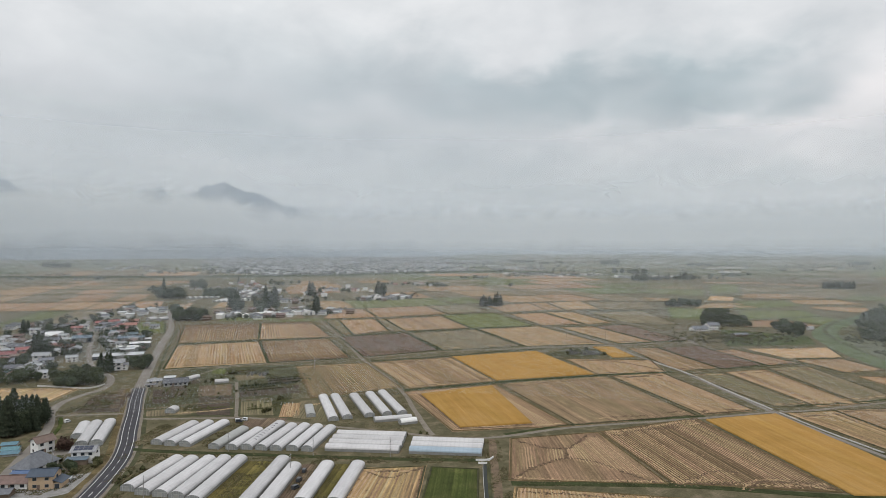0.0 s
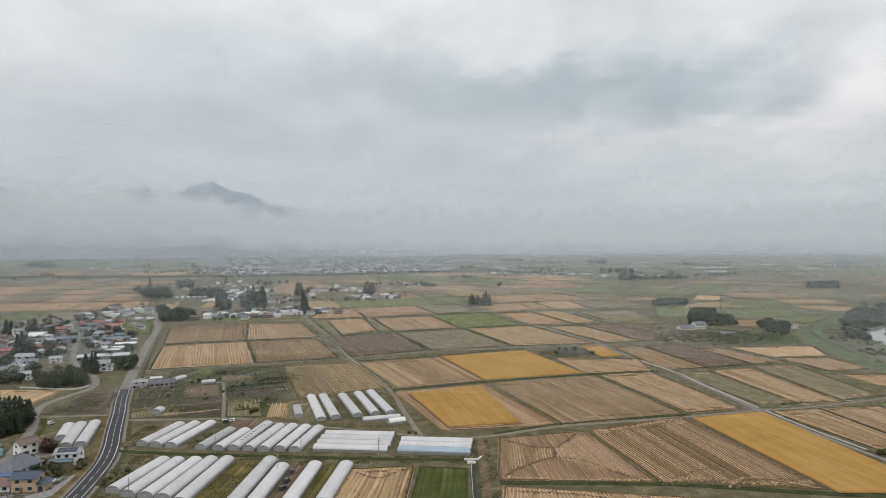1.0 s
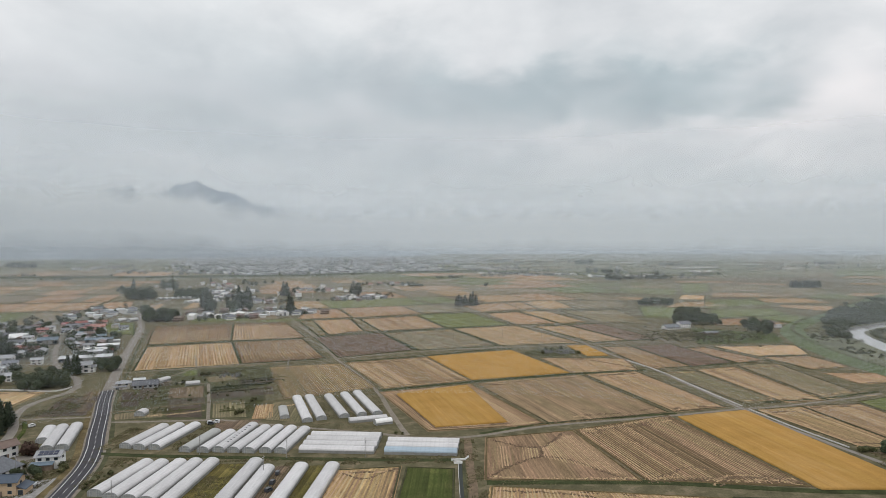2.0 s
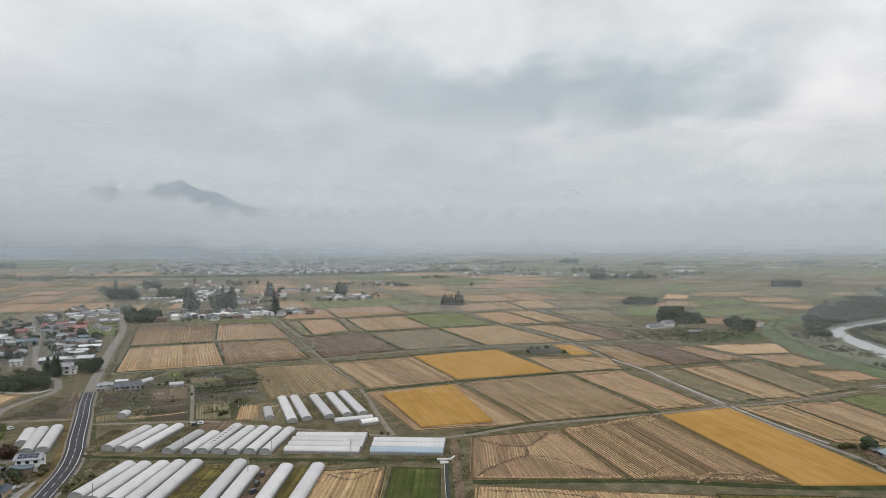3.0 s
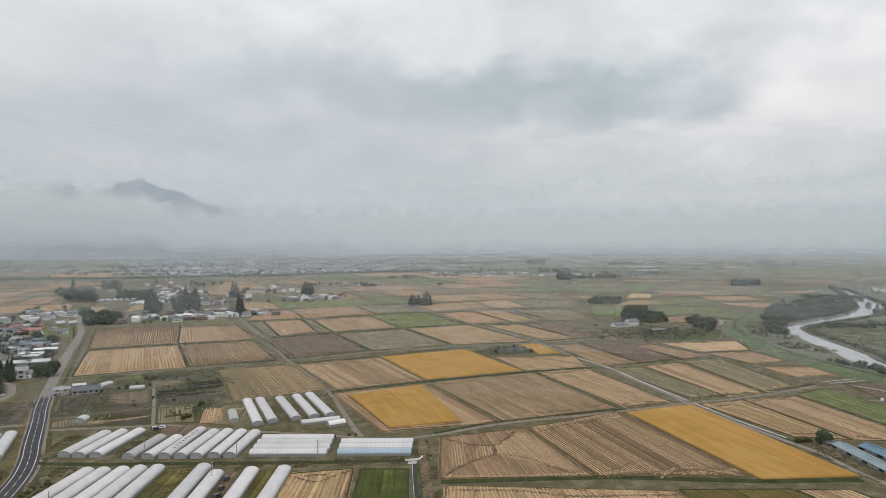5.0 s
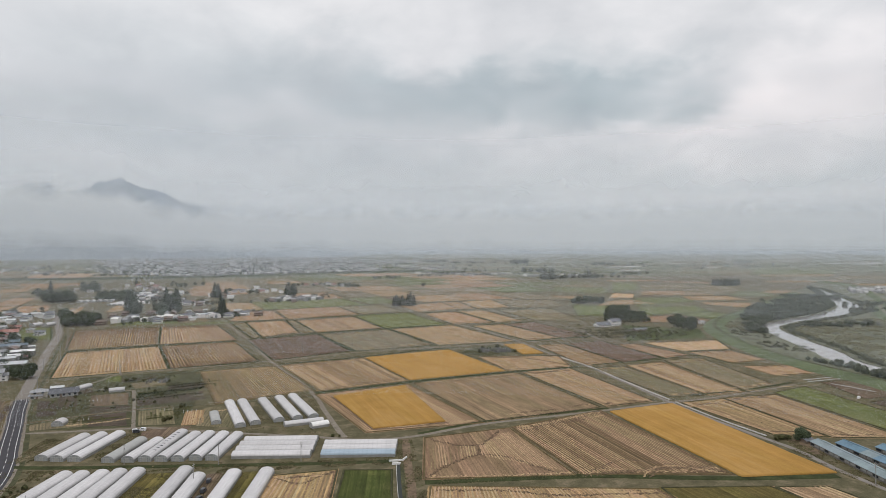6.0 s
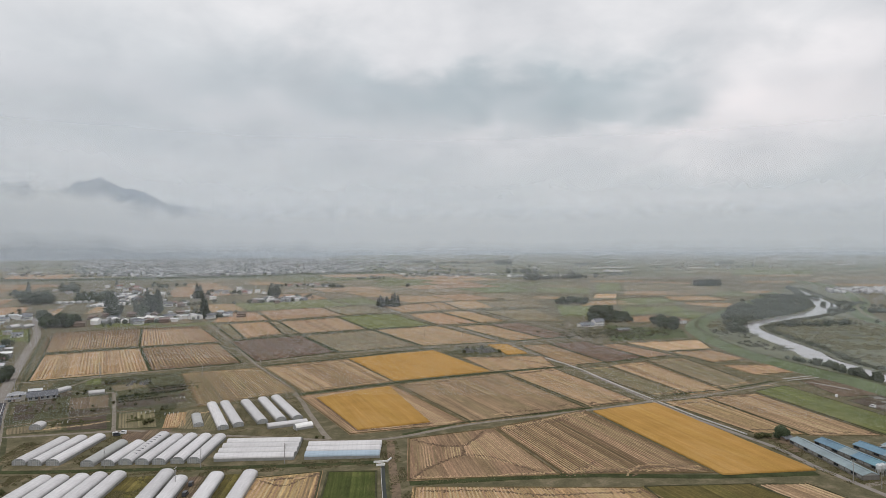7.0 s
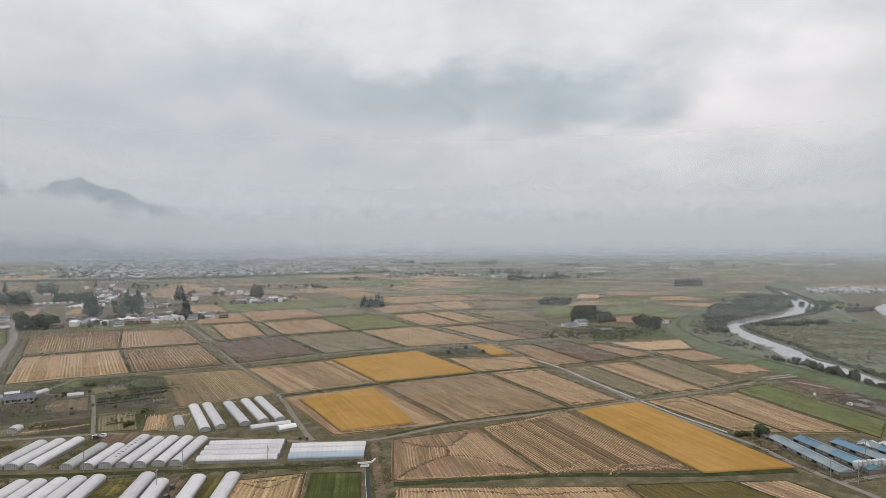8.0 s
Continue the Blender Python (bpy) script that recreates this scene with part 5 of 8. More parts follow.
def plant(kinds, x, y, size=1.0, z=0.0):
    """A copy of one of the kinds at that place; the first use moves the original there."""
    if kinds is BROADS and y > 1150:
        FAR_CROWNS.append((x, y, size * trng.uniform(0.8, 1.2)))
        return None
    t = trng.choice(kinds) if isinstance(kinds, list) else kinds
    s = size * trng.uniform(0.8, 1.2)
    m = pose(x, y, z + lie(x, y), 0, 0, trng.uniform(0, 360)) @ Matrix.Diagonal((s * trng.uniform(0.9, 1.1), s, s * trng.uniform(0.9, 1.1), 1))
    if t.name not in USED:
        USED.add(t.name)
        t.matrix_basis = m
        return t
    return copy_at(t, m)


def copy_at(t, m):
    """copy_thing with the full pose, whatever the original's own scale."""
    c = copy_thing(t, m)
    c.matrix_basis = m
    return c


def grove(kinds, x, y, rx, ry, count, size=1.0):
    for _ in range(count):
        a, q = trng.uniform(0, 6.28), math.sqrt(trng.random())
        plant(kinds, x + rx * q * math.cos(a), y + ry * q * math.sin(a), size)


def thicket(name, spots, height, radius, count, leaf, material, label, category="trees"):
    """Many crowns that run into one another, as one mesh."""
    v = Build()
    for x, y in spots:
        s = trng.uniform(0.6, 1.25)
        h, r = height * s * trng.uniform(0.85, 1.15), radius * s
        z0 = lie(x, y)
        v.limb((x, y, z0), (x, y, z0 + h * 0.6), 0.2, 0.08, 4)
        for _ in range(count):
            d = Vector((trng.gauss(0, 1), trng.gauss(0, 1), trng.gauss(0, 1))).normalized()
            q = trng.uniform(0.75, 1.1) * (1 + 0.25 * noise.noise(d * 2 + Vector((x, y, 0))))
            p = Vector((x + d.x * r * q, y + d.y * r * q, z0 + h * 0.55 + d.z * h * 0.45 * q))
            t = (d + Vector((trng.gauss(0, 0.4), trng.gauss(0, 0.4), trng.gauss(0, 0.4)))).to_track_quat("Z", "Y")
            n, w, a = len(v.v), leaf * s * trng.uniform(0.6, 1.2), trng.uniform(0, 6)
            v.v += [tuple(p + t @ Vector((w * math.cos(a + 1.5708 * i), w * math.sin(a + 1.5708 * i) * 0.8, 0))) for i in range(4)]
            v.f.append((n, n + 1, n + 2, n + 3))
    return tagged(part(name, v, material), label, category, kind="stuff")


# ---- greenhouses ----


def tunnel(front, back, width=6.2, height=3.1, film=None, torn=False, label="long white plastic-film tunnel greenhouse", open_front=False):
    """An arched greenhouse from its front end to its back end."""
    film = film or FILM
    fx, fy = front
    bx, by = back
    long = math.hypot(bx - fx, by - fy)
    thing = root("greenhouse", label, "greenhouse", pose(fx, fy, 0, 0, 0, math.degrees(math.atan2(by - fy, bx - fx))), "tunnel greenhouses")
    w, wall = width / 2, 1.35
    arch = [(-w, 1.1)] + [(-w * math.cos(math.pi * i / 14), wall + (height - wall) * math.sin(math.pi * i / 14) ** 0.92) for i in range(15)] + [(w, 1.1)]
    k = len(arch)
    cover = Build()
    n = max(3, int(long / 2))
    for i in range(n + 1):
        sag = 0.0 if i % 2 == 0 else 0.045
        for y, z in arch:
            q = 1 - sag * random.uniform(0.2, 1.0)
            cover.v.append((long * i / n, y * (1 if i % 2 == 0 else 0.992), 1.1 + (z - 1.1) * q))
        if i:
            m = (i - 1) * k
            cover.f += [(m + j, m + j + 1, m + k + j + 1, m + k + j) for j in range(k - 1)]
    part("cover", cover, film, thing, smooth=True)
    for s in (-1, 1):
        part("skirt", Build().box(0.02, long - 0.02, s * w - 0.03, s * w + 0.03, 0, 1.3), SKIRT, thing, "grey film skirt")
    for x, outward in ((0.0, -1), (long, 1)):
        end = Build()
        outline = [(-w, 0.0)] + arch[1:-1] + [(w, 0.0)]
        end.face(*[(x, y, z * 0.995) for y, z in (outline if outward > 0 else outline[::-1])])
        panel = part("end_wall", end, PVC_END, thing, "hazy clear film end wall")
        ribs = Build()
        for y in (-w * 0.62, -0.95, 0.95, w * 0.62):
            top = wall + (height - wall) * math.sqrt(max(0, 1 - (y / w) ** 2))
            ribs.box(x - 0.05, x + 0.05, y - 0.04, y + 0.04, 0, top)
        ribs.box(x - 0.05, x + 0.05, -w, w, 1.95, 2.03)
        part("end_post", ribs, STEEL, panel)
        part("door", Build().box(x + outward * 0.06 - 0.02, x + outward * 0.06 + 0.02, -0.9, 0.9, 0.03, 1.93), PVC_DIM, panel)
    if torn:
        for i in range(9):
            x = long * (0.18 + 0.08 * i)
            t = Build()
            a0 = random.uniform(0.28, 0.4)
            for j in range(4):
                a = math.pi * (a0 + j * 0.07)
                y, z = -w * math.cos(a), wall + (height - wall) * math.sin(a) ** 0.92
                s = 0.9 * (1 - j / 3.2)
                t.v += [(x - s * 0.2, y * 1.01, z + 0.03), (x + s, y * 1.01, z + 0.03)]
            t.f = [(2 * j, 2 * j + 1, 2 * j + 3, 2 * j + 2) for j in range(3)]
            part("tear", t, DARK_GLASS, thing, "dark torn hole in the film")
    return thing


for f, bk in (((-144, 314), (-138.5, 348)), ((-136.5, 312), (-130.5, 349)), ((-128.5, 311), (-122, 350))):
    tunnel(f, bk)
for i, (f, bk) in enumerate((((-112.5, 307), (-107, 337)), ((-103.5, 306), (-98.5, 335)), ((-96, 306), (-90, 348)), ((-88.5, 305), (-82, 343)), ((-81, 304), (-75, 343)), ((-73, 304), (-67.5, 341)), ((-65.5, 303), (-60, 339)))):
    tunnel(f, bk, 6.0, torn=i == 2, film=FILM if i else PVC_DIM, label="white tunnel greenhouse with its film torn along the top" if i == 2 else "long white plastic-film tunnel greenhouse")
for f, bk in (((-128.5, 254), (-123, 290)), ((-120.5, 250), (-116, 289.5)), ((-112.5, 248), (-108, 289.5)), ((-105, 246), (-101, 290)), ((-97, 242), (-93.5, 290)), ((-76.5, 232), (-73.5, 289)), ((-68.5, 232), (-66, 280)), ((-54.5, 240), (-51.5, 282)), ((-41.5, 240), (-37.5, 282))):
    tunnel(f, bk, 6.4, 3.2)
for f, bk in (((-54.5, 329), (-18, 325)), ((-55.5, 321.5), (-18.5, 317.5)), ((-56, 314), (-19, 310)), ((-56.5, 306.5), (-20, 302.5)), ((-14, 317), (22, 313)), ((-14.5, 309.5), (21, 305.5))):
    tunnel(f, bk, 5.7, 2.9)
tunnel((-15, 302), (20, 298), 5.7, 2.9, FILM_BLUE, label="tunnel greenhouse with pale blue plastic film")
for f, bk in (((-61.5, 356), (-78, 411)), ((-54, 360), (-70.5, 413)), ((-41.5, 364), (-58, 414)), ((-31.5, 367), (-48, 419)), ((-22.5, 369), (-40, 423))):
    tunnel(f, bk, 5.8, 2.8)
tunnel((-76, 364), (-82, 386), 5.2, 2.5, PVC_DIM, label="short grey weathered tunnel greenhouse")
tunnel((-38, 355), (-17, 361), 5.2, 2.6)
tunnel((-23, 349.5), (-14, 353.5), 5.0, 3.0, WHITE_WALL, label="short bright white film shed with a rounded roof")
for f, bk in (((-190, 324), (-199, 347)), ((-180.5, 311), (-193.5, 349)), ((-174, 313), (-187.5, 352))):
    tunnel(f, bk, 6.0, 3.2)
tunnel((-163, 373), (-163, 380), 6.0, 3.3, label="small white round-roofed tunnel shed with a dark open end")
tunnel((-166, 456), (-157, 459), 4.6, 2.8, label="small bright white garden tunnel")
tunnel((-191, 461), (-186, 475), 5.0, 3.0, label="white tunnel shed beside the farmhouse")

tunnel((-486, 640), (-470, 682), 7.5, 3.6, label="long white greenhouse beside the village houses")
for f, bk in (((-400, 848), (-396, 862)), ((-385, 848), (-381, 862))):
    tunnel(f, bk, 7.5, 4.2, label="white round-topped tunnel shed by the road")

# ---- buildings ----


def gable(build, w, d, z0, rise, over, thick=0.18):
    """Two roof slabs and their ridge, along local x."""
    a, e = w / 2 + over, d / 2 + over
    drop = rise * over / (d / 2)
    for s in (-1, 1):
        build.prism([(-a, 0), (a, 0), (a, thick), (-a, thick)], 0, 1)
        n = len(build.v) - 8
        for i in range(n, n + 8):
            x, y, z = build.v[i]
            build.v[i] = (x, s * (e * y), z0 + rise * (1 - y) - drop * y + z)
    build.box(-a - 0.05, a + 0.05, -0.2, 0.2, z0 + rise + thick * 0.6, z0 + rise + thick + 0.16)
    return build


def hip(build, w, d, z0, rise, over):
    a, e, r = w / 2 + over, d / 2 + over, max(0.4, (w - d) / 2)
    z = z0 - rise * over / (d / 2)
    top = z0 + rise
    p = [(-a, -e, z), (a, -e, z), (a, e, z), (-a, e, z), (-r, 0, top), (r, 0, top)]
    build.face(p[0], p[1], p[5], p[4])
    build.face(p[2], p[3], p[4], p[5])
    build.face(p[1], p[2], p[5])
    build.face(p[3], p[0], p[4])
    build.face(*[(x, y, q - 0.15) for x, y, q in (p[3], p[2], p[1], p[0])])
    for i in range(4):
        m, n = p[i], p[(i + 1) % 4]
        build.face(m, (m[0], m[1], m[2] - 0.15), (n[0], n[1], n[2] - 0.15), n)
    build.box(-r - 0.1, r + 0.1, -0.2, 0.2, top - 0.05, top + 0.2)
    return build


def window(parent, x, y, z, w, h, side):
    """A sash with a dark pane; side: 'x' or 'y' and the sign of its wall's outward direction."""
    axis, s = side
    t, o = (0.06, 0.0), 0.09
    fr, gl = Build(), Build()
    if axis == "y":
        fr.box(x - w / 2 - 0.08, x + w / 2 + 0.08, min(y, y + s * 0.06), max(y, y + s * 0.06), z - 0.08, z + h + 0.08)
        gl.box(x - w / 2, x + w / 2, min(y, y + s * o), max(y, y + s * o), z, z + h)
    else:
        fr.box(min(x, x + s * 0.06), max(x, x + s * 0.06), y - w / 2 - 0.08, y + w / 2 + 0.08, z - 0.08, z + h + 0.08)
        gl.box(min(x, x + s * o), max(x, x + s * o), y - w / 2, y + w / 2, z, z + h)
    ob = part("window", fr, SASH, parent)
    part("pane", gl, DARK_GLASS, ob)
    return ob


def house(label, w=10, d=7.5, storeys=2, rise=2.0, roof=None, wall=None, kind="gable", wing=True, windows=True, name="house", lower=None):
    roof, wall = roof or ROOF_SLATE, wall or WHITE_WALL
    thing = root(name, label, name.replace("_", " "))
    h = 2.9 * storeys
    body = Build().box(-w / 2, w / 2, -d / 2, d / 2, 0, h)
    if kind == "gable":
        for x in (-w / 2, w / 2):
            s = 1 if x > 0 else -1
            pts = [(x, -d / 2, h), (x, d / 2, h), (x, 0, h + rise * 0.97)]
            body.face(*(pts if s > 0 else pts[::-1]))
    part("wall", body, wall, thing)
    rf = Build()
    (gable if kind == "gable" else hip)(rf, w, d, h, rise, 0.85)
    part("roof", rf, roof, thing)
    if wing:
        wb = Build().box(-w * 0.5 - 1.2, w * 0.25, -d / 2 - 2.2, -d / 2 + 0.02, 0, 2.6)
        part("porch", wb, wall, thing)
        pr = Build()
        x0, x1, y0, y1 = -w * 0.5 - 1.7, w * 0.25 + 0.5, -d / 2 - 2.8, -d / 2 + 0.05
        pr.v = [(x0, y0, 2.5), (x1, y0, 2.5), (x1, y1, 3.35), (x0, y1, 3.35), (x0, y0, 2.66), (x1, y0, 2.66), (x1, y1, 3.5), (x0, y1, 3.5)]
        pr.f = [(3, 2, 1, 0), (4, 5, 6, 7), (0, 1, 5, 4), (1, 2, 6, 5), (2, 3, 7, 6), (3, 0, 4, 7)]
        part("porch_roof", pr, roof, thing)
    if windows:
        n = max(2, int(w / 3.2))
        for lev in range(storeys):
            for i in range(n):
                x = -w / 2 + w * (i + 0.5) / n
                if not (wing and lev == 0):
                    window(thing, x, -d / 2, 2.9 * lev + 0.9, 1.5, 1.2, ("y", -1))
            window(thing, w / 2, 0, 2.9 * lev + 1.0, 1.4, 1.1, ("x", 1))
            window(thing, -w / 2, 0.6, 2.9 * lev + 1.0, 1.2, 1.0, ("x", -1))
        yy = -d / 2 - 2.2 if wing else -d / 2
        part("door", Build().box(-0.6 - w * 0.1, 0.6 - w * 0.1, yy - 0.06, yy, 0.05, 2.05), BROWN_WALL, thing)
        if wing:
            window(thing, -w * 0.38, yy, 0.5, 2.0, 1.5, ("y", -1))
    return thing


PROTO = {
    "slate": house("two-storey house with a dark slate-tiled roof and white walls", 10.5, 7.5, 2, 2.1, ROOF_SLATE, WHITE_WALL),
    "grey": house("two-storey house with a grey tiled roof and cream walls", 9.5, 7.5, 2, 1.9, ROOF_GREY, CREAM_WALL, "hip"),
    "low": house("low farmhouse with a wide grey hipped roof", 13, 8.5, 1, 2.6, ROOF_GREY, BROWN_WALL, "hip", False),
    "red": house("house with a red metal roof and pale walls", 11, 8, 2, 2.3, ROOF_RED, CREAM_WALL, "gable"),
    "blue": house("house with a blue metal roof and grey walls", 12, 8, 1, 2.2, ROOF_BLUE, GREY_WALL, "gable", False),
    "teal": house("small shed with a bright teal metal roof", 12, 8, 1, 1.8, mottled("roof_metal_teal", (0.1, 0.2, 0.24), 0.5, 0.2, 0.5, 0.4, vary=0.1), GREY_WALL, "gable", False, False, "shed"),
    "brown": house("weathered house with a brown metal roof and boarded walls", 10, 7, 2, 2.0, ROOF_BROWN, BROWN_WALL, "gable"),
    "white": house("white house with a light grey roof", 8.5, 6.5, 2, 1.6, ROOF_GREY, WHITE_WALL, "gable", False),
    "shed": house("small farm shed with a pale metal roof", 8, 5, 1, 1.0, ROOF_WHITE, GREY_WALL, "gable", False, False, "shed"),
    "darkshed": house("small boarded shed with a dark roof", 7, 5, 1, 1.2, ROOF_SLATE, BROWN_WALL, "gable", False, False, "shed"),
}


FAR = {
    "slate": house("two-storey house with a dark tiled roof among trees", 10.5, 7.5, 2, 2.1, ROOF_SLATE, WHITE_WALL, windows=False),
    "grey": house("house with a grey hipped roof and cream walls", 9.5, 7.5, 2, 1.9, ROOF_GREY, CREAM_WALL, "hip", windows=False),
    "red": house("house with a dull red metal roof", 11, 8, 2, 2.3, ROOF_RED, CREAM_WALL, "gable", windows=False),
    "brown": house("boarded house with a brown metal roof", 10, 7, 2, 2.0, ROOF_BROWN, BROWN_WALL, "gable", windows=False),
    "white": house("white house with a pale low roof", 9, 7, 2, 1.3, ROOF_WHITE, WHITE_WALL, "gable", False, windows=False),
}


def settle(kind, x, y, turn=18.0, size=1.0, stretch=1.0):
    """A copy of one kind of house at that place."""
    t = FAR[kind] if y > 820 and kind in FAR else PROTO[kind]
    m = pose(x, y, 0, 0, 0, turn) @ Matrix.Diagonal((size * stretch, size, size * 0.76, 1))
    if t.name not in USED:
        USED.add(t.name)
        t.matrix_basis = m
        return t
    return copy_at(t, m)


for kind, x, y, turn, size in (
    ("white", -305, 477, 11, 1.07),
    ("white", -323, 544, 21, 1.00),
    ("white", -412, 679, 5, 1.05),
    ("white", -319, 621, 11, 1.09),
    ("white", -445, 889, 27, 1.13),
    ("white", -468, 914, 9, 1.18),
    ("white", -490, 897, 19, 1.14),
    ("white", -416, 812, 6, 1.12),
    ("white", -346, 588, 103, 1.18),
    ("white", -430, 610, 17, 1.18),
    ("slate", -337, 531, 24, 0.98),
    ("slate", -340, 495, 26, 1.09),
    ("slate", -445, 701, 11, 0.99),
    ("slate", -458, 757, 15, 1.02),
    ("slate", -406, 765, 20, 1.04),
    ("slate", -418, 774, 29, 1.10),
    ("slate", -514, 794, 113, 1.07),
    ("slate", -475, 803, 114, 1.07),
    ("slate", -506, 758, 27, 0.92),
    ("slate", -474, 878, 26, 0.93),
    ("slate", -529, 776, 13, 1.07),
    ("slate", -474, 766, 6, 0.91),
):
    settle(kind, x, y, turn, size)
for kind, x, y, turn, size in (
    ("slate", -524, 758, 24, 1.08),
    ("red", -422, 802, 31, 1.10),
    ("red", -394, 676, 103, 1.02),
    ("red", -390, 743, 96, 0.98),
    ("red", -326, 471, 111, 0.91),
    ("red", -391, 583, 28, 1.09),
    ("red", -360, 604, 28, 0.99),
    ("red", -434, 793, 19, 1.02),
    ("red", -388, 558, 20, 1.09),
    ("red", -433, 740, 18, 1.04),
    ("red", -374, 604, 11, 1.10),
    ("blue", -339, 664, 16, 0.95),
    ("blue", -343, 485, 21, 0.96),
    ("blue", -407, 605, 21, 1.09),
    ("blue", -451, 708, 14, 1.10),
    ("blue", -336, 671, 95, 1.09),
    ("low", -438, 634, 120, 0.99),
    ("low", -367, 593, 20, 0.97),
    ("low", -324, 481, 13, 1.05),
    ("low", -351, 665, 6, 1.05),
    ("low", -451, 740, 103, 1.06),
    ("low", -345, 527, 101, 0.99),
):
    settle(kind, x, y, turn, size)
for kind, x, y, turn, size in (
    ("grey", -443, 646, 113, 0.96),
    ("grey", -436, 622, 14, 0.99),
    ("grey", -448, 686, 117, 0.97),
    ("grey", -410, 583, 22, 0.99),
    ("grey", -389, 621, 10, 1.07),
    ("grey", -387, 652, 98, 1.06),
    ("grey", -320, 471, 12, 0.98),
    ("grey", -334, 503, 16, 1.08),
    ("grey", -467, 666, 99, 1.09),
    ("grey", -395, 652, 28, 0.99),
    ("grey", -479, 901, 30, 0.94),
    ("grey", -368, 700, 24, 1.03),
    ("grey", -456, 939, 101, 1.02),
    ("grey", -417, 634, 29, 1.08),
    ("grey", -338, 633, 28, 1.02),
    ("brown", -448, 901, 5, 0.89),
    ("brown", -468, 953, 13, 0.95),
    ("brown", -461, 775, 16, 0.97),
    ("brown", -433, 640, 104, 1.02),
    ("brown", -462, 680, 17, 0.92),
    ("brown", -513, 775, 10, 1.01),
    ("brown", -363, 707, 9, 1.03),
):
    settle(kind, x, y, turn, size)
for kind, x, y, turn, size in (
    ("brown", -368, 583, 26, 0.86),
    ("brown", -378, 554, 21, 0.86),
    ("brown", -420, 679, 95, 0.88),
    ("brown", -318, 639, 98, 1.04),
    ("shed", -377, 545, 117, 0.90),
    ("shed", -324, 503, 13, 0.87),
    ("shed", -337, 645, 10, 0.83),
    ("shed", -435, 901, 19, 0.88),
    ("shed", -403, 573, 97, 0.88),
    ("shed", -489, 775, 26, 0.89),
    ("shed", -338, 519, 15, 0.94),
    ("shed", -309, 582, 16, 0.89),
    ("brown", -320, 853, 11, 1.14),
    ("brown", -293, 965, 7, 1.08),
    ("brown", -267, 1129, 28, 1.07),
    ("brown", -249, 1283, 29, 1.05),
    ("brown", -489, 1597, 107, 1.17),
    ("brown", -438, 1488, 22, 1.16),
    ("brown", -205, 1439, 22, 1.11),
    ("brown", -336, 938, 8, 0.99),
    ("brown", -328, 965, 9, 1.00),
    ("brown", -259, 950, 97, 1.18),
):
    settle(kind, x, y, turn, size)
for kind, x, y, turn, size in (
    ("slate", -318, 894, 100, 1.18),
    ("slate", -175, 922, 8, 1.14),
    ("slate", -281, 1118, 27, 1.12),
    ("slate", -265, 950, 116, 1.16),
    ("slate", -526, 1638, 18, 1.01),
    ("slate", -487, 1560, 25, 1.00),
    ("slate", -423, 1424, 13, 1.17),
    ("slate", -220, 1439, 101, 1.04),
    ("slate", -258, 1421, 21, 1.08),
    ("slate", -438, 981, 15, 1.07),
    ("slate", -434, 1523, 106, 1.10),
    ("slate", -241, 1421, 30, 1.15),
    ("slate", -321, 979, 9, 1.16),
    ("slate", -231, 918, 23, 1.15),
    ("brown", -230, 978, 22, 1.07),
    ("white", -280, 1298, 7, 1.25),
    ("white", -450, 967, 18, 1.20),
    ("white", -436, 953, 100, 1.08),
    ("white", -614, 1446, 20, 1.09),
    ("white", -427, 1365, 23, 1.10),
    ("white", -236, 1258, 23, 1.23),
    ("white", -187, 1402, 110, 1.09),
):
    settle(kind, x, y, turn, size)
for kind, x, y, turn, size in (
    ("white", -231, 1554, 5, 1.12),
    ("white", -462, 958, 9, 1.11),
    ("white", -568, 1680, 115, 1.26),
    ("white", -536, 1769, 17, 1.14),
    ("white", -373, 1337, 27, 1.16),
    ("white", -363, 1393, 18, 1.23),
    ("red", -540, 1679, 15, 1.09),
    ("red", -452, 1489, 107, 0.95),
    ("red", -486, 1637, 24, 1.09),
    ("red", -435, 1558, 117, 0.94),
    ("red", -279, 1149, 102, 1.04),
    ("red", -584, 1491, 27, 0.95),
    ("grey", -406, 1365, 28, 0.98),
    ("grey", -397, 1424, 114, 0.92),
    ("grey", -465, 1597, 117, 0.97),
    ("grey", -459, 1456, 20, 0.90),
    ("grey", -348, 1336, 14, 1.00),
    ("grey", -568, 1458, 10, 1.09),
    ("grey", -640, 1563, 15, 0.92),
    ("grey", -261, 1485, 12, 0.92),
    ("grey", -356, 925, 30, 1.05),
    ("grey", -453, 939, 115, 1.04),
):
    settle(kind, x, y, turn, size)
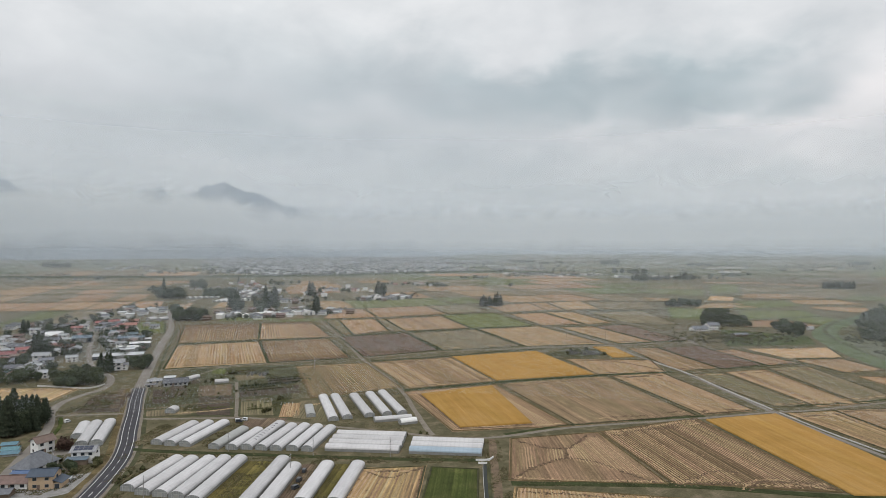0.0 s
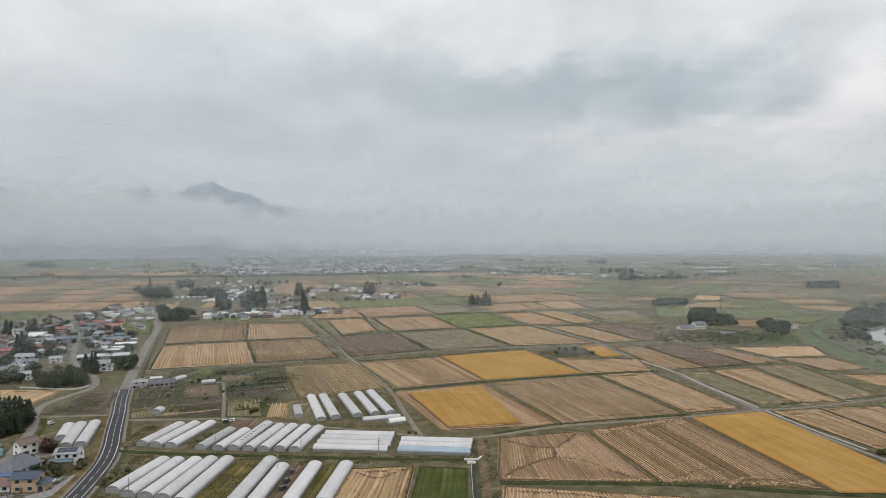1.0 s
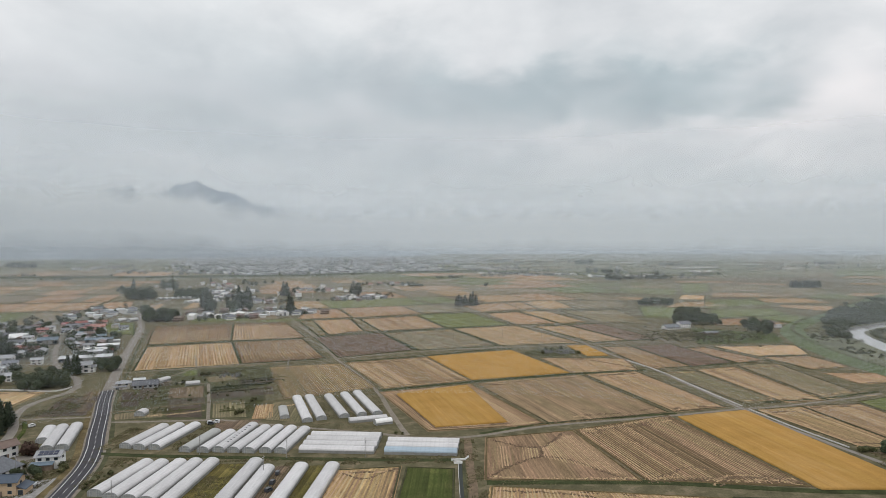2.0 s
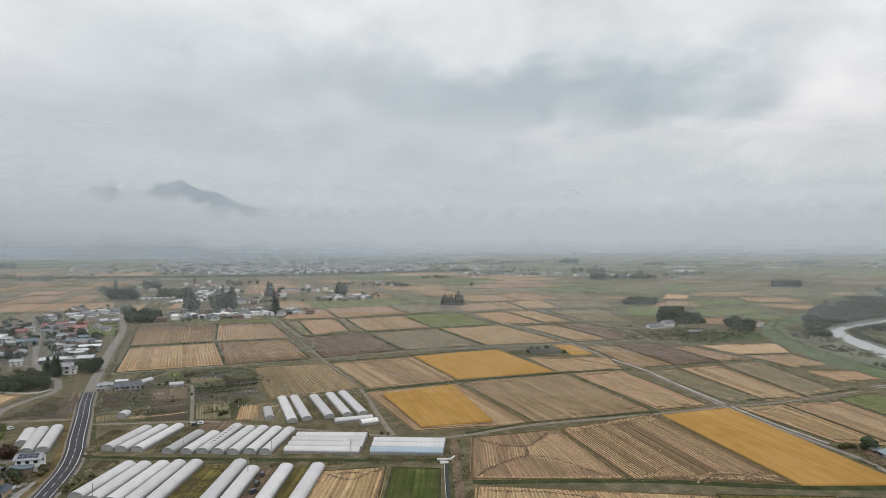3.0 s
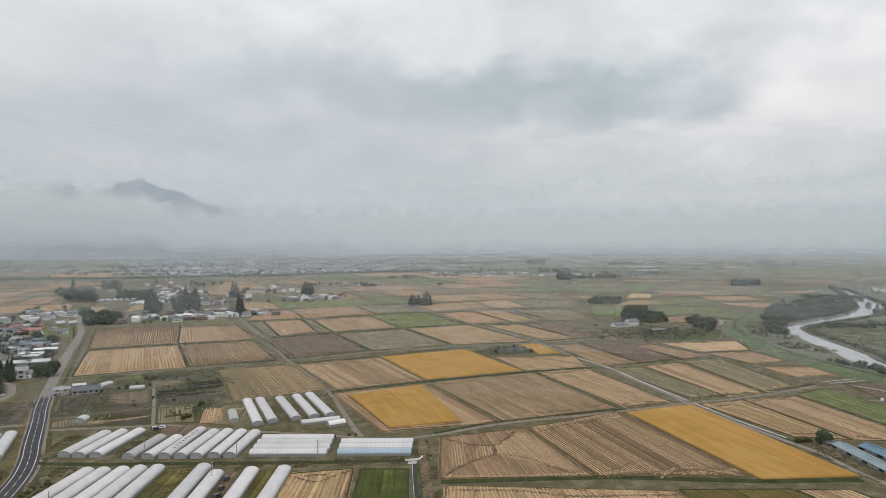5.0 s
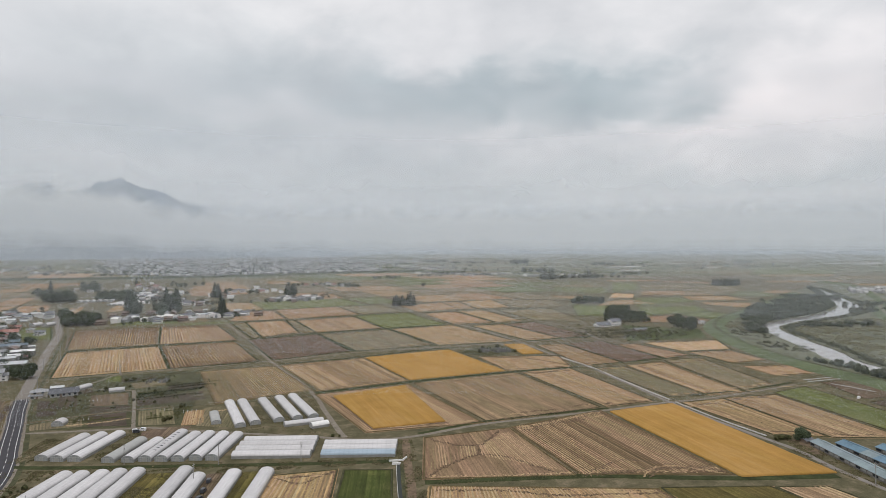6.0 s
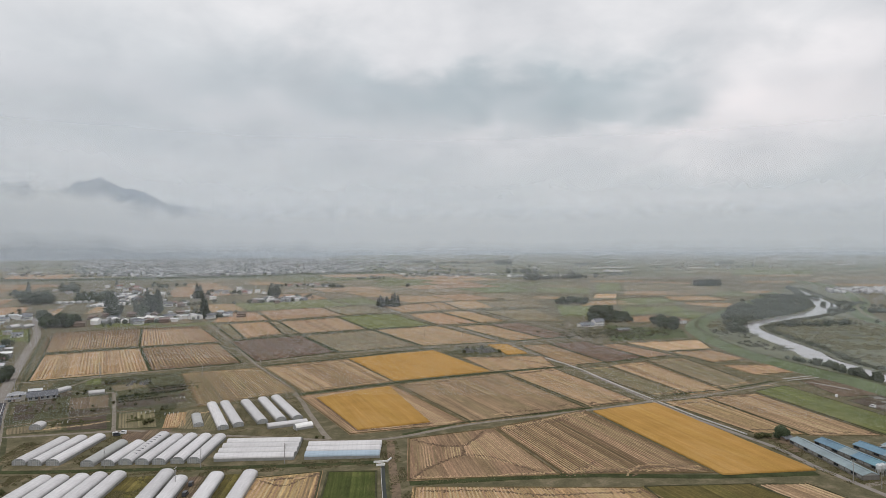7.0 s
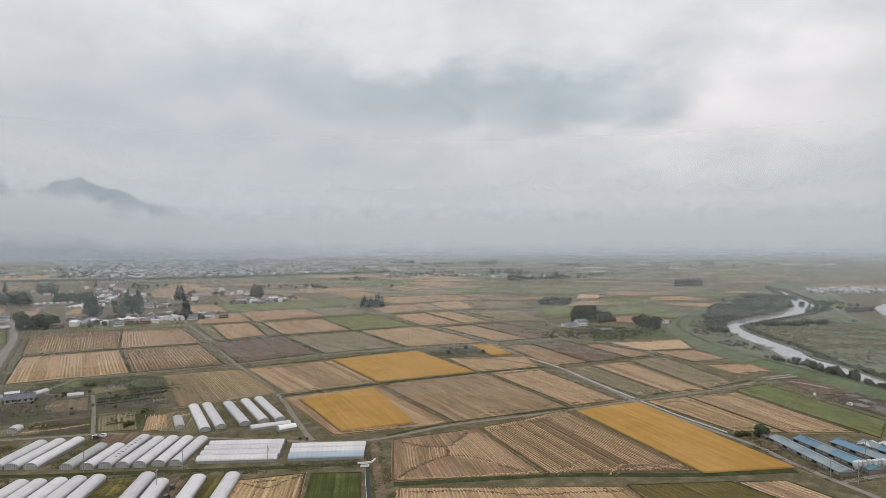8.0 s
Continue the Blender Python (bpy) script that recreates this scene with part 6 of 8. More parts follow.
for kind, x, y, turn, size in (
    ("grey", -546, 1525, 22, 0.95),
    ("grey", -410, 1337, 25, 1.03),
    ("grey", -435, 1365, 109, 1.00),
    ("shed", -159, 935, 14, 1.24),
    ("slate", -202, 918, 110, 1.05),
    ("shed", -247, 993, 111, 1.29),
    ("shed", -229, 1008, 9, 1.25),
    ("shed", -260, 1283, 21, 1.24),
    ("shed", -260, 1362, 17, 1.12),
    ("white", -222, 1439, 7, 1.16),
    ("white", -214, 1471, 19, 1.07),
    ("white", -174, 1438, 12, 1.18),
    ("white", 248, 2308, 6, 1.04),
    ("white", 284, 2259, 25, 1.06),
    ("white", 314, 2227, 15, 1.16),
    ("slate", -192, 1438, 14, 1.01),
    ("slate", -155, 1389, 102, 1.01),
    ("slate", -28, 1603, 25, 1.03),
    ("slate", -65, 1669, 10, 1.15),
    ("slate", 282, 2357, 26, 1.12),
    ("slate", 301, 2258, 9, 1.03),
    ("slate", 382, 2152, 19, 1.03),
):
    settle(kind, x, y, turn, size)
for kind, x, y, turn, size in (
    ("slate", 408, 2152, 11, 1.00),
    ("slate", 408, 2083, 26, 1.20),
    ("red", -49, 1652, 15, 1.02),
    ("red", -195, 1402, 22, 1.04),
    ("red", -118, 1629, 13, 1.00),
    ("red", -95, 1670, 21, 0.90),
):
    settle(kind, x, y, turn, size)

# more roofs among the trees of the hamlet
ham = random.Random(23)
for x0, y0, x1, y1, spread, n in ((-330, 1150, -470, 1430, 34, 26), (-300, 870, -150, 950, 22, 16), (-160, 1150, -60, 1240, 22, 14), (-420, 930, -520, 1000, 20, 10), (-250, 1120, -330, 1200, 30, 10)):
    for _ in range(n):
        s = ham.random()
        settle(ham.choice(("slate", "slate", "grey", "brown", "brown", "white")), x0 + (x1 - x0) * s + ham.gauss(0, spread * 0.6), y0 + (y1 - y0) * s + ham.gauss(0, spread), 18 + ham.uniform(-8, 8), ham.uniform(0.8, 1.15))

# the far town: rows of small roofs, too many to count
town_rng = random.Random(11)
TOWN = [
    house("small far town house with a grey roof", 11, 8, 2, 2.0, ROOF_GREY, WHITE_WALL, "gable", False, False),
    house("small far town house with a dark roof", 12, 9, 2, 2.4, ROOF_SLATE, CREAM_WALL, "hip", False, False),
    house("small far town house with a pale roof", 14, 9, 2, 1.2, ROOF_WHITE, WHITE_WALL, "gable", False, False),
    house("small far town house with a brown roof", 11, 8, 2, 2.2, ROOF_BROWN, GREY_WALL, "gable", False, False),
    house("small far town house with a red roof", 11, 8, 1, 2.2, ROOF_RED, WHITE_WALL, "gable", False, False),
]


def town_spot():
    """A place in the built-up belt across the plain."""
    while True:
        y = town_rng.uniform(2080, 4300)
        x = town_rng.uniform(-0.72, 0.2) * y
        side = x / y
        if y < np.interp(side, (-0.7, -0.4, -0.27, -0.15, 0.0, 0.2), (2600, 2500, 2190, 2330, 2480, 2750)):
            continue
        dense = np.interp(side, (-0.72, -0.4, -0.34, -0.25, 0.0, 0.07, 0.2), (0.05, 0.12, 0.75, 1.0, 0.8, 0.3, 0.1))
        if noise.noise((x / 260, y / 420, 4)) * 0.45 + dense - max(0, y - 3500) / 1600 > 0.5 * town_rng.random() + 0.16:
            return x, y


for i in range(60):
    x, y = town_spot()
    t = TOWN[town_rng.choice((0, 1, 1, 1, 2, 3, 3, 4))]
    s = town_rng.uniform(0.9, 1.5)
    m = pose(x, y, lie(x, y), 0, 0, 15 + town_rng.uniform(-8, 8) + town_rng.choice((0, 90))) @ Matrix.Scale(s, 4)
    if t.name not in USED:
        USED.add(t.name)
        t.matrix_basis = m
    else:
        copy_at(t, m)
blocks = {"pale": Build(), "grey": Build(), "dark": Build()}
for i in range(3000):
    x, y = town_spot() if i < 2750 else (town_rng.uniform(-0.75, 0.85) * 3000, town_rng.uniform(2500, 4200))
    bl = blocks[town_rng.choice(("pale", "pale", "grey", "grey", "dark"))]
    w, d, h = town_rng.uniform(6, 12), town_rng.uniform(6, 9), town_rng.choice((3.5, 5.5, 6.0, 6.5)) if town_rng.random() < 0.96 else 14
    k = len(bl.v)
    bl.box(-w / 2, w / 2, -d / 2, d / 2, 0, h)
    bl.prism([(-w / 2 - 0.5, h), (w / 2 + 0.5, h), (w / 2 + 0.5, h + 0.2), (-w / 2 - 0.5, h + 0.2)], -d / 2 - 0.5, d / 2 + 0.5)
    n = len(bl.v)
    bl.v += [(-w / 2 - 0.5, -d / 2 - 0.5, h + 0.2), (w / 2 + 0.5, -d / 2 - 0.5, h + 0.2), (w / 2 + 0.5, d / 2 + 0.5, h + 0.2), (-w / 2 - 0.5, d / 2 + 0.5, h + 0.2), (-w / 2 - 0.5, 0, h + 2.2), (w / 2 + 0.5, 0, h + 2.2)]
    bl.f += [(n, n + 1, n + 5, n + 4), (n + 2, n + 3, n + 4, n + 5), (n + 1, n + 2, n + 5), (n + 3, n, n + 4)]
    a = 0.26 + town_rng.uniform(-0.15, 0.15)
    ca, sa = math.cos(a), math.sin(a)
    for j in range(k, len(bl.v)):
        q = bl.v[j]
        bl.v[j] = (x + q[0] * ca - q[1] * sa, y + q[0] * sa + q[1] * ca, q[2] + lie(x, y))
for shade, mat in (("pale", mottled("far_roof_pale", (0.47, 0.475, 0.48), 0.6, 0.2, 0.1, vary=0.35, island=True)), ("grey", ROOF_GREY), ("dark", ROOF_SLATE)):
    tagged(part("town_houses", blocks[shade], mat), "far town houses packed together in the haze", "houses", kind="stuff")


BARN_WALL = mottled("barn_boards", (0.17, 0.16, 0.145), 0.9, 0.25, 0.6)


def barn(label, x, y, turn, length, width, eave, rise, roof, bays):
    thing = root("barn", label, "barn", pose(x, y, 0, 0, 0, turn), "long farm sheds")
    part("wall", Build().box(-length / 2, length / 2, -width / 2, width / 2, 0, eave), BARN_WALL, thing)
    ends = Build()
    for s in (-1, 1):
        pts = [(s * length / 2, -width / 2, eave), (s * length / 2, width / 2, eave), (s * length / 2, 0, eave + rise * 0.97)]
        ends.face(*(pts if s > 0 else pts[::-1]))
    part("gable_wall", ends, GREY_WALL, thing)
    n = len(roof)
    for i, mat in enumerate(roof):
        a, c = -length / 2 - 0.4 + (length + 0.8) * i / n, -length / 2 - 0.4 + (length + 0.8) * (i + 1) / n
        rf = gable(Build(), c - a - 0.02, width, eave, rise, 0.0, 0.12)
        q = Build()
        q.v = [(x0 + (a + c) / 2, y0 * 1.06, z0) for x0, y0, z0 in rf.v]
        q.f = rf.f
        part("roof_bay", q, mat, thing, "sheet metal roof, faded in places")
    for i in range(bays):
        x0 = -length / 2 + length * (i + 0.5) / bays
        for s in (-1, 1):
            part("shutter", Build().box(x0 - length / bays * 0.38, x0 + length / bays * 0.38, min(s * width / 2, s * (width / 2 + 0.06)), max(s * width / 2, s * (width / 2 + 0.06)), 0.8, eave - 0.3), DARK_GLASS if i % 3 == 0 else SKIRT, thing)
    return thing


for kind, x, y, turn in (("slate", -410, 790, 20), ("red", -395, 770, 14), ("blue", -378, 758, 24), ("slate", -406, 742, 8), ("blue", -384, 724, 18), ("white", -362, 735, 105), ("grey", -368, 698, 16), ("blue", -350, 704, 22),
                         ("white", -344, 672, 12), ("slate", -360, 662, 110), ("white", -324, 655, 18), ("shed", -316, 668, 20), ("brown", -336, 634, 24), ("red", -402, 815, 12), ("grey", -374, 790, 100), ("slate", -352, 765, 18)):
    settle(kind, x, y, turn, 0.95)

VILLAGE_ROOF = mottled("roof_metal_white", (0.74, 0.74, 0.73), 0.5, 0.08, 0.4, 0.4)
barn("long shed with a bright white metal roof", -301, 622, 18, 19, 9, 4.4, 1.2, [VILLAGE_ROOF] * 3, 5)
barn("long shed with a bright white metal roof", -305, 608, 18, 19, 5, 3.0, 0.8, [VILLAGE_ROOF] * 3, 5)
barn("low storehouse with a dull red metal roof", -296, 596, 18, 22, 5, 3.0, 0.9, [ROOF_RED] * 3, 6)
barn("large hall with a bright white sloping roof", -424, 682, 30, 17, 14, 3.5, 4.2, [VILLAGE_ROOF] * 2, 4)
barn("long blue-roofed storehouse in the village", -330, 662, 18, 26, 10, 4.0, 1.6, [ROOF_BLUE] * 3, 6)
barn("blue-roofed farm building in the village", -378, 655, 24, 18, 12, 5.0, 2.4, [ROOF_BLUE] * 2, 4)
for kind, x, y, turn, size in (("white", -266, 508, 16, 1.5), ("white", -318, 480, 10, 1.5), ("red", -342, 472, 14, 1.1), ("white", -350, 545, 12, 1.4), ("slate", -365, 520, 24, 1.2), ("white", -360, 578, 14, 1.1), ("red", -380, 760, 18, 1.3),
                               ("white", -440, 610, 18, 1.3), ("white", -455, 640, 12, 1.2), ("slate", -410, 600, 20, 1.2), ("white", -470, 720, 18, 1.2), ("white", -436, 760, 20, 1.1), ("slate", -400, 640, 16, 1.2), ("white", -390, 600, 105, 1.1)):
    settle(kind, x, y, turn, size)

# yards and gravel between the houses
for i, (pts, w) in enumerate((([(-330, 560), (-380, 650), (-450, 780), (-500, 860)], 110), ([(-300, 560), (-345, 650), (-390, 740), (-440, 820)], 60), ([(-400, 560), (-440, 660)], 80), ([(-195, 262), (-180, 275), (-172, 292)], 14))):
    tagged(part("village_yard", ribbon(pts, [(-w / 2, 0.005 + i * 0.015), (-w / 4, 0.03 + i * 0.015), (0, 0.03 + i * 0.015), (w / 4, 0.03 + i * 0.015), (w / 2, 0.005 + i * 0.015)], 20, wobble=3.0), YARD), "worn gravel and earth yards between the houses", "yard", kind="structure")
barn("long low storehouse with a pale grey metal roof", -290, 560, 18, 41, 13, 3.4, 1.5, [ROOF_WHITE, ROOF_GREY, ROOF_WHITE, ROOF_WHITE, ROOF_WHITE, ROOF_WHITE], 9)
barn("long open shed with a grey metal roof", -304, 590, 18, 24, 8, 3.2, 1.2, [ROOF_GREY, ROOF_GREY, ROOF_WHITE], 6)
tunnel((-290, 594), (-296, 606), 7.0, 4.6, label="white round-roofed storage shed in the village")
settle("white", -262, 508, 20, 1.0, 1.3)
grove(BROADS, -246, 512, 4, 5, 4, 0.9)
grove(CEDARS, -283, 511, 4, 5, 4, 0.6)

# farmhouses beside the main road
big = house("large farmhouse with a broad dark grey tiled roof", 15, 10, 1, 4.4, ROOF_SLATE, WHITE_WALL, "hip", False)
big.matrix_basis = pose(-183.5, 281, 0, 0, 0, 75)
tan_house = house("two-storey beige house with a dark blue-grey roof", 9.5, 7, 2, 1.6, mottled("roof_metal_navy", (0.06, 0.08, 0.112), 0.5, 0.15, 0.6, 0.4), mottled("wall_beige_siding", (0.5, 0.37, 0.25), 0.8, 0.1, 0.6), "gable", False)
tan_house.matrix_basis = pose(-165.5, 259.5, 0, 0, 0, 6)
NAVY = bpy.data.materials["roof_metal_navy"]
lean = Build().box(4.75, 7.6, -3.2, 3.6, 0, 2.5)
part("porch", lean, bpy.data.materials["wall_beige_siding"], tan_house)
lean = Build()
lean.v = [(4.7, -3.8, 3.7), (8.4, -3.8, 2.4), (8.4, 4.1, 2.4), (4.7, 4.1, 3.7), (4.7, -3.8, 3.86), (8.4, -3.8, 2.56), (8.4, 4.1, 2.56), (4.7, 4.1, 3.86)]
lean.f = [(3, 2, 1, 0), (4, 5, 6, 7), (0, 1, 5, 4), (1, 2, 6, 5), (2, 3, 7, 6), (3, 0, 4, 7)]
part("porch_roof", lean, NAVY, tan_house, "dark blue-grey lean-to roof")
window(tan_house, 6.2, -3.2, 0.2, 1.8, 1.9, ("y", -1))
solar = house("white two-storey house with solar panels on a grey roof", 10, 6.5, 2, 1.4, ROOF_GREY, WHITE_WALL, "gable", True)
solar.matrix_basis = pose(-166, 290, 0, 0, 0, 8)
for piece in solar.children:
    if piece.name.startswith("porch"):
        piece.data.materials[0] = ROOF_BLUE if "roof" in piece.name else BROWN_WALL
for i in range(4):
    for j in range(2):
        p = Build().box(-0.95, 0.95, -0.65, 0.65, 0, 0.05)
        part("solar_panel", p, SOLAR, solar, "dark blue solar panel", m=pose(-3.3 + 2.1 * i, -0.95 - 1.4 * j, 5.8 + 1.4 - 0.431 * (0.95 + 1.4 * j) + 0.28, 23.3, 0, 0))
gable_house = house("white-walled house with a brown metal roof", 8, 6.4, 2, 1.9, ROOF_BROWN, WHITE_WALL, "gable", False)
gable_house.matrix_basis = pose(-195, 304, 0, 0, 0, 60)
barnhouse = house("long white-walled storehouse with a brown metal roof", 11.5, 7, 1, 1.7, ROOF_BROWN, WHITE_WALL, "gable", False)
barnhouse.matrix_basis = pose(-177, 259.5, 0, 0, 0, 4)
settle("darkshed", -176, 249, 8, 1.0)
lean_to = house("low lean-to with a bright blue metal roof beside the farmhouse", 9, 3.4, 1, 0.5, TARP, BROWN_WALL, "gable", False, False, "shed")
lean_to.matrix_basis = pose(-181, 270.5, 0, 0, 0, 4) @ Matrix.Diagonal((1, 1, 0.8, 1))
settle("darkshed", -190, 262, 20, 1.0)
settle("shed", -161, 266, 10, 0.6)
settle("teal", -211, 305, 15, 0.6)
settle("teal", -217, 313, 15, 0.55)
settle("teal", -207, 299, 15, 0.6)
farm = house("dark-roofed farmhouse with a long low barn wing", 16, 7, 1, 2.2, ROOF_SLATE, GREY_WALL, "gable", False)
farm.matrix_basis = pose(-192, 450, 0, 0, 0, 20)
settle("grey", -207, 449, 20, 0.95)
settle("shed", -205, 470, 20, 0.9)

# poultry sheds by the river lane
barn("long poultry shed with a pale grey-blue metal roof", 227.3, 255.7, -96.3, 50, 7.8, 2.1, 1.3, [BARN_PALE] * 5, 14)
barn("long poultry shed with a patched blue metal roof", 240.7, 254, -91.9, 46, 8.8, 2.1, 1.4, [BARN_BLUE, BARN_BLUE, BARN_PALE, BARN_BLUE, BARN_BLUE, BARN_BLUE], 12)
barn("poultry shed with a bright blue metal roof", 256, 252, -88, 33, 8.6, 2.1, 1.4, [BARN_BLUE, BARN_BLUE, BARN_PALE, BARN_PALE], 9)
barn("poultry shed with a faded metal roof", 268, 250, -88, 30, 7.4, 2.1, 1.3, [BARN_PALE, BARN_BLUE, BARN_PALE], 8)
settle("shed", 267, 262, 20, 1.0)
settle("shed", 276, 260, 20, 1.0)
settle("darkshed", 228.5, 286, 10, 0.7)


def feed_bin():
    t = root("feed_silo", "white feed silo with a cone bottom on steel legs", "silo", group="feed silos")
    v = Build()
    sides, prof = 12, [(0.18, 1.0), (1.15, 3.3), (1.15, 4.9), (0.25, 5.5), (0.02, 5.55)]
    for r, z in prof:
        v.v += [(r * math.cos(6.2832 * i / sides), r * math.sin(6.2832 * i / sides), z) for i in range(sides)]
    for j in range(len(prof) - 1):
        v.f += [(j * sides + i, j * sides + (i + 1) % sides, (j + 1) * sides + (i + 1) % sides, (j + 1) * sides + i) for i in range(sides)]
    part("hopper", v, ROOF_WHITE, t)
    for i in range(4):
        a = 0.785 + 1.571 * i
        part("leg", Build().tube(1.2 * math.cos(a), 1.2 * math.sin(a), 0, 3.0, 0.07, 0.07, 6), STEEL, t)
    return t


silo = feed_bin()
silo.matrix_basis = pose(232, 234.5, 0)
for i in range(1, 7):
    copy_thing(silo, pose(232 + 2.3 * i + (0.9 if i > 2 else 0), 234.5 + (0.4 if i % 2 else 0), 0, 0, 0, 17 * i))

# house and outbuildings under the big trees by the flood bank
for x, y, w, st in ((309, 738, 20, 1), (329, 748, 14, 2)):
    lodge = house("long white-walled house with a dark grey roof", w, 9, st, 2.6, ROOF_SLATE, WHITE_WALL, "gable", False)
    lodge.matrix_basis = pose(x, y, 0, 0, 0, 15)
settle("darkshed", 335, 690, 15, 1.2, 1.8)
settle("brown", 436, 752, 15, 1.3, 1.3)
settle("white", 445, 742, 15, 0.8)

# the graveyard among the fields
tagged(part("graveyard_ground", ribbon([(112, 562, 1), (122, 580, 1.1), (134, 583, 1.5), (146, 584, 1.2), (153, 572, 0.8)], [(-15, 0.03), (-12, 0.25), (0, 0.4), (12, 0.25), (15, 0.03)], 4, scaled=True, wobble=0.8), VERGE), "low grassy mound with graves", "mound", kind="structure")
grave = root("gravestone", "grey upright gravestone on a stepped base", "gravestone", group="graves")
part("base", Build().box(-0.7, 0.7, -0.7, 0.7, 0, 0.4), STONE, grave)
part("step", Build().box(-0.45, 0.45, -0.45, 0.45, 0.4, 0.75), STONE, grave)
part("stone", Build().box(-0.2, 0.2, -0.2, 0.2, 0.75, 1.9), STONE, grave)
grave.matrix_basis = pose(118, 575, 0.3, 0, 0, 20)
grng = random.Random(8)
for i in range(80):
    a, q = grng.uniform(0, 6.28), math.sqrt(grng.random())
    s = grng.uniform(0.7, 1.2)
    copy_at(grave, pose(134 + 17 * q * math.cos(a), 580 + 12 * q * math.sin(a), 0.25, 0, 0, 20 + grng.uniform(-4, 4)) @ Matrix.Scale(s, 4))
for x, y in ((118, 572), (140, 592), (131, 590), (152, 572), (125, 592)):
    plant(SHRUBS, x, y, 1.3, 0.2)

for i in range(6):
    tunnel((-489 + 9.8 * i, 1200 + 3.4 * i), (-494 + 9.8 * i, 1224 + 3.4 * i), 7.5, 3.6, label="far white greenhouse among the houses")
for x in (-412, -403, -394):
    tunnel((x, 1130), (x + 6, 1215), 7.0, 3.4, label="far long white greenhouse")

# ---- poles ----


def utility_pole():
    t = root("utility_pole", "grey concrete utility pole with a steel crossarm", "pole", group="utility poles")
    part("post", Build().tube(0, 0, 0, 9.5, 0.17, 0.11, 8), POLE, t)
    part("crossarm", Build().box(-0.9, 0.9, -0.05, 0.05, 8.7, 8.82), STEEL, t)
    for x in (-0.8, 0.0, 0.8):
        part("insulator", Build().tube(x, 0, 8.82, 9.02, 0.05, 0.04, 6), WHITE_WALL, t)
    part("transformer", Build().tube(0.32, 0, 6.9, 7.7, 0.2, 0.2, 8), STEEL, t)
    return t


pole = utility_pole()
pole.matrix_basis = pose(-104, 303.5, 0)
for x, y in ((-61, 296.5), (-66, 272), (-24, 295.5), (216, 231), (221, 222), (249, 246), (-118, 246), (-178, 512), (-103, 507), (-174, 278), (-227, 352)):
    copy_thing(pole, pose(x, y, 0, 0, 0, random.uniform(0, 180)))
for x, y in ((-184, 527), (-131, 598), (40, 652), (94, 668), (138, 676), (176, 658), (-47, 598), (0, 628), (-218, 470), (-246, 540), (-300, 690), (-345, 820), (-262, 520), (-335, 640), (-400, 760)):
    copy_thing(pole, pose(x, y, 0, 0, 0, random.uniform(0, 180)))

# ---- vehicles ----


def van(label, paint):
    t = root("van", label, "van")
    body = Build().prism([(-1.7, 0.3), (1.7, 0.3), (1.7, 1.0), (1.2, 1.15), (0.75, 1.8), (-1.6, 1.85), (-1.7, 1.1)], -0.74, 0.74)
    part("body", body, paint, t)
    part("windscreen", Build().prism([(1.19, 1.17), (1.22, 1.19), (0.78, 1.78), (0.75, 1.76)], -0.66, 0.66), DARK_GLASS, t)
    for s in (-1, 1):
        part("side_window", Build().box(-1.4, 0.7, min(s * 0.73, s * 0.755), max(s * 0.73, s * 0.755), 1.15, 1.65), DARK_GLASS, t)
        for x in (-1.1, 1.1):
            w = Build()
            n = 10
            for y in (s * 0.6, s * 0.77):
                w.v += [(x + 0.28 * math.cos(6.2832 * i / n), y, 0.28 + 0.28 * math.sin(6.2832 * i / n)) for i in range(n)]
            w.f = [(i, (i + 1) % n, n + (i + 1) % n, n + i) for i in range(n)] + [tuple(range(n)), tuple(range(n, 2 * n))]
            part("wheel", w, TYRE, t)
    return t


white_van = van("small white van parked by the fields", CAR_WHITE)
white_van.matrix_basis = pose(-213, 354, 0.12, 0, 0, 70)
dark_van = van("small dark van parked between the greenhouses", CAR_DARK)
dark_van.matrix_basis = pose(-60.3, 264, 0.12, 0, 0, 80)
for x, y, a in ((-116, 355.5, 20), (327, 362, 40), (328, 335, 100), (-113, 357.5, 160), (-176, 275, 20), (-178, 268, 100)):
    copy_thing(white_van, pose(x, y, 0, 0, 0, a))
for x, y, a in ((-60.0, 256, 60), (-60.5, 275, 90), (-115, 354, 10), (-200, 464, 20)):
    copy_thing(dark_van, pose(x, y, 0, 0, 0, a))

# ---- gardens between the road and the fields ----
for kind, *c in (("plot", (-202, 436), (-191, 436), (-174, 398), (-184, 395)), ("plot", (-195, 447), (-183, 447), (-170, 416), (-179, 411)), ("brown", (-174, 447), (-152, 453), (-141, 418), (-163, 416)),
                 ("plot", (-162, 413), (-139, 416), (-136, 406), (-156, 398)), ("plot", (-132, 471), (-109, 480), (-104, 461), (-126, 452)), ("plot", (-141, 433), (-103, 450), (-96, 426), (-134, 413)),
                 ("plot", (-172, 498), (-152, 510), (-148, 498), (-168, 486)), ("green", (-187, 509), (-177, 511), (-170, 490), (-180, 488)), ("olive", (-161, 483), (-140, 492), (-133, 472), (-152, 464)),
                 ("olive", (-129, 400), (-111, 407), (-99, 368), (-119, 368)), ("olive", (-180, 378), (-157, 391), (-149, 371), (-174, 366)), ("plot", (-154, 393), (-136, 400), (-125, 369), (-146, 370)),
                 ("plot", (-205, 470), (-186, 478), (-176, 456), (-196, 448))):
    field(kind, *c, bund=0, inset=0.2, cross=kind == "plot")
soil = Build()
SHEET = [np.array(q, float) for q in ((-206, 508), (-118, 528), (-92, 366), (-184, 366))]
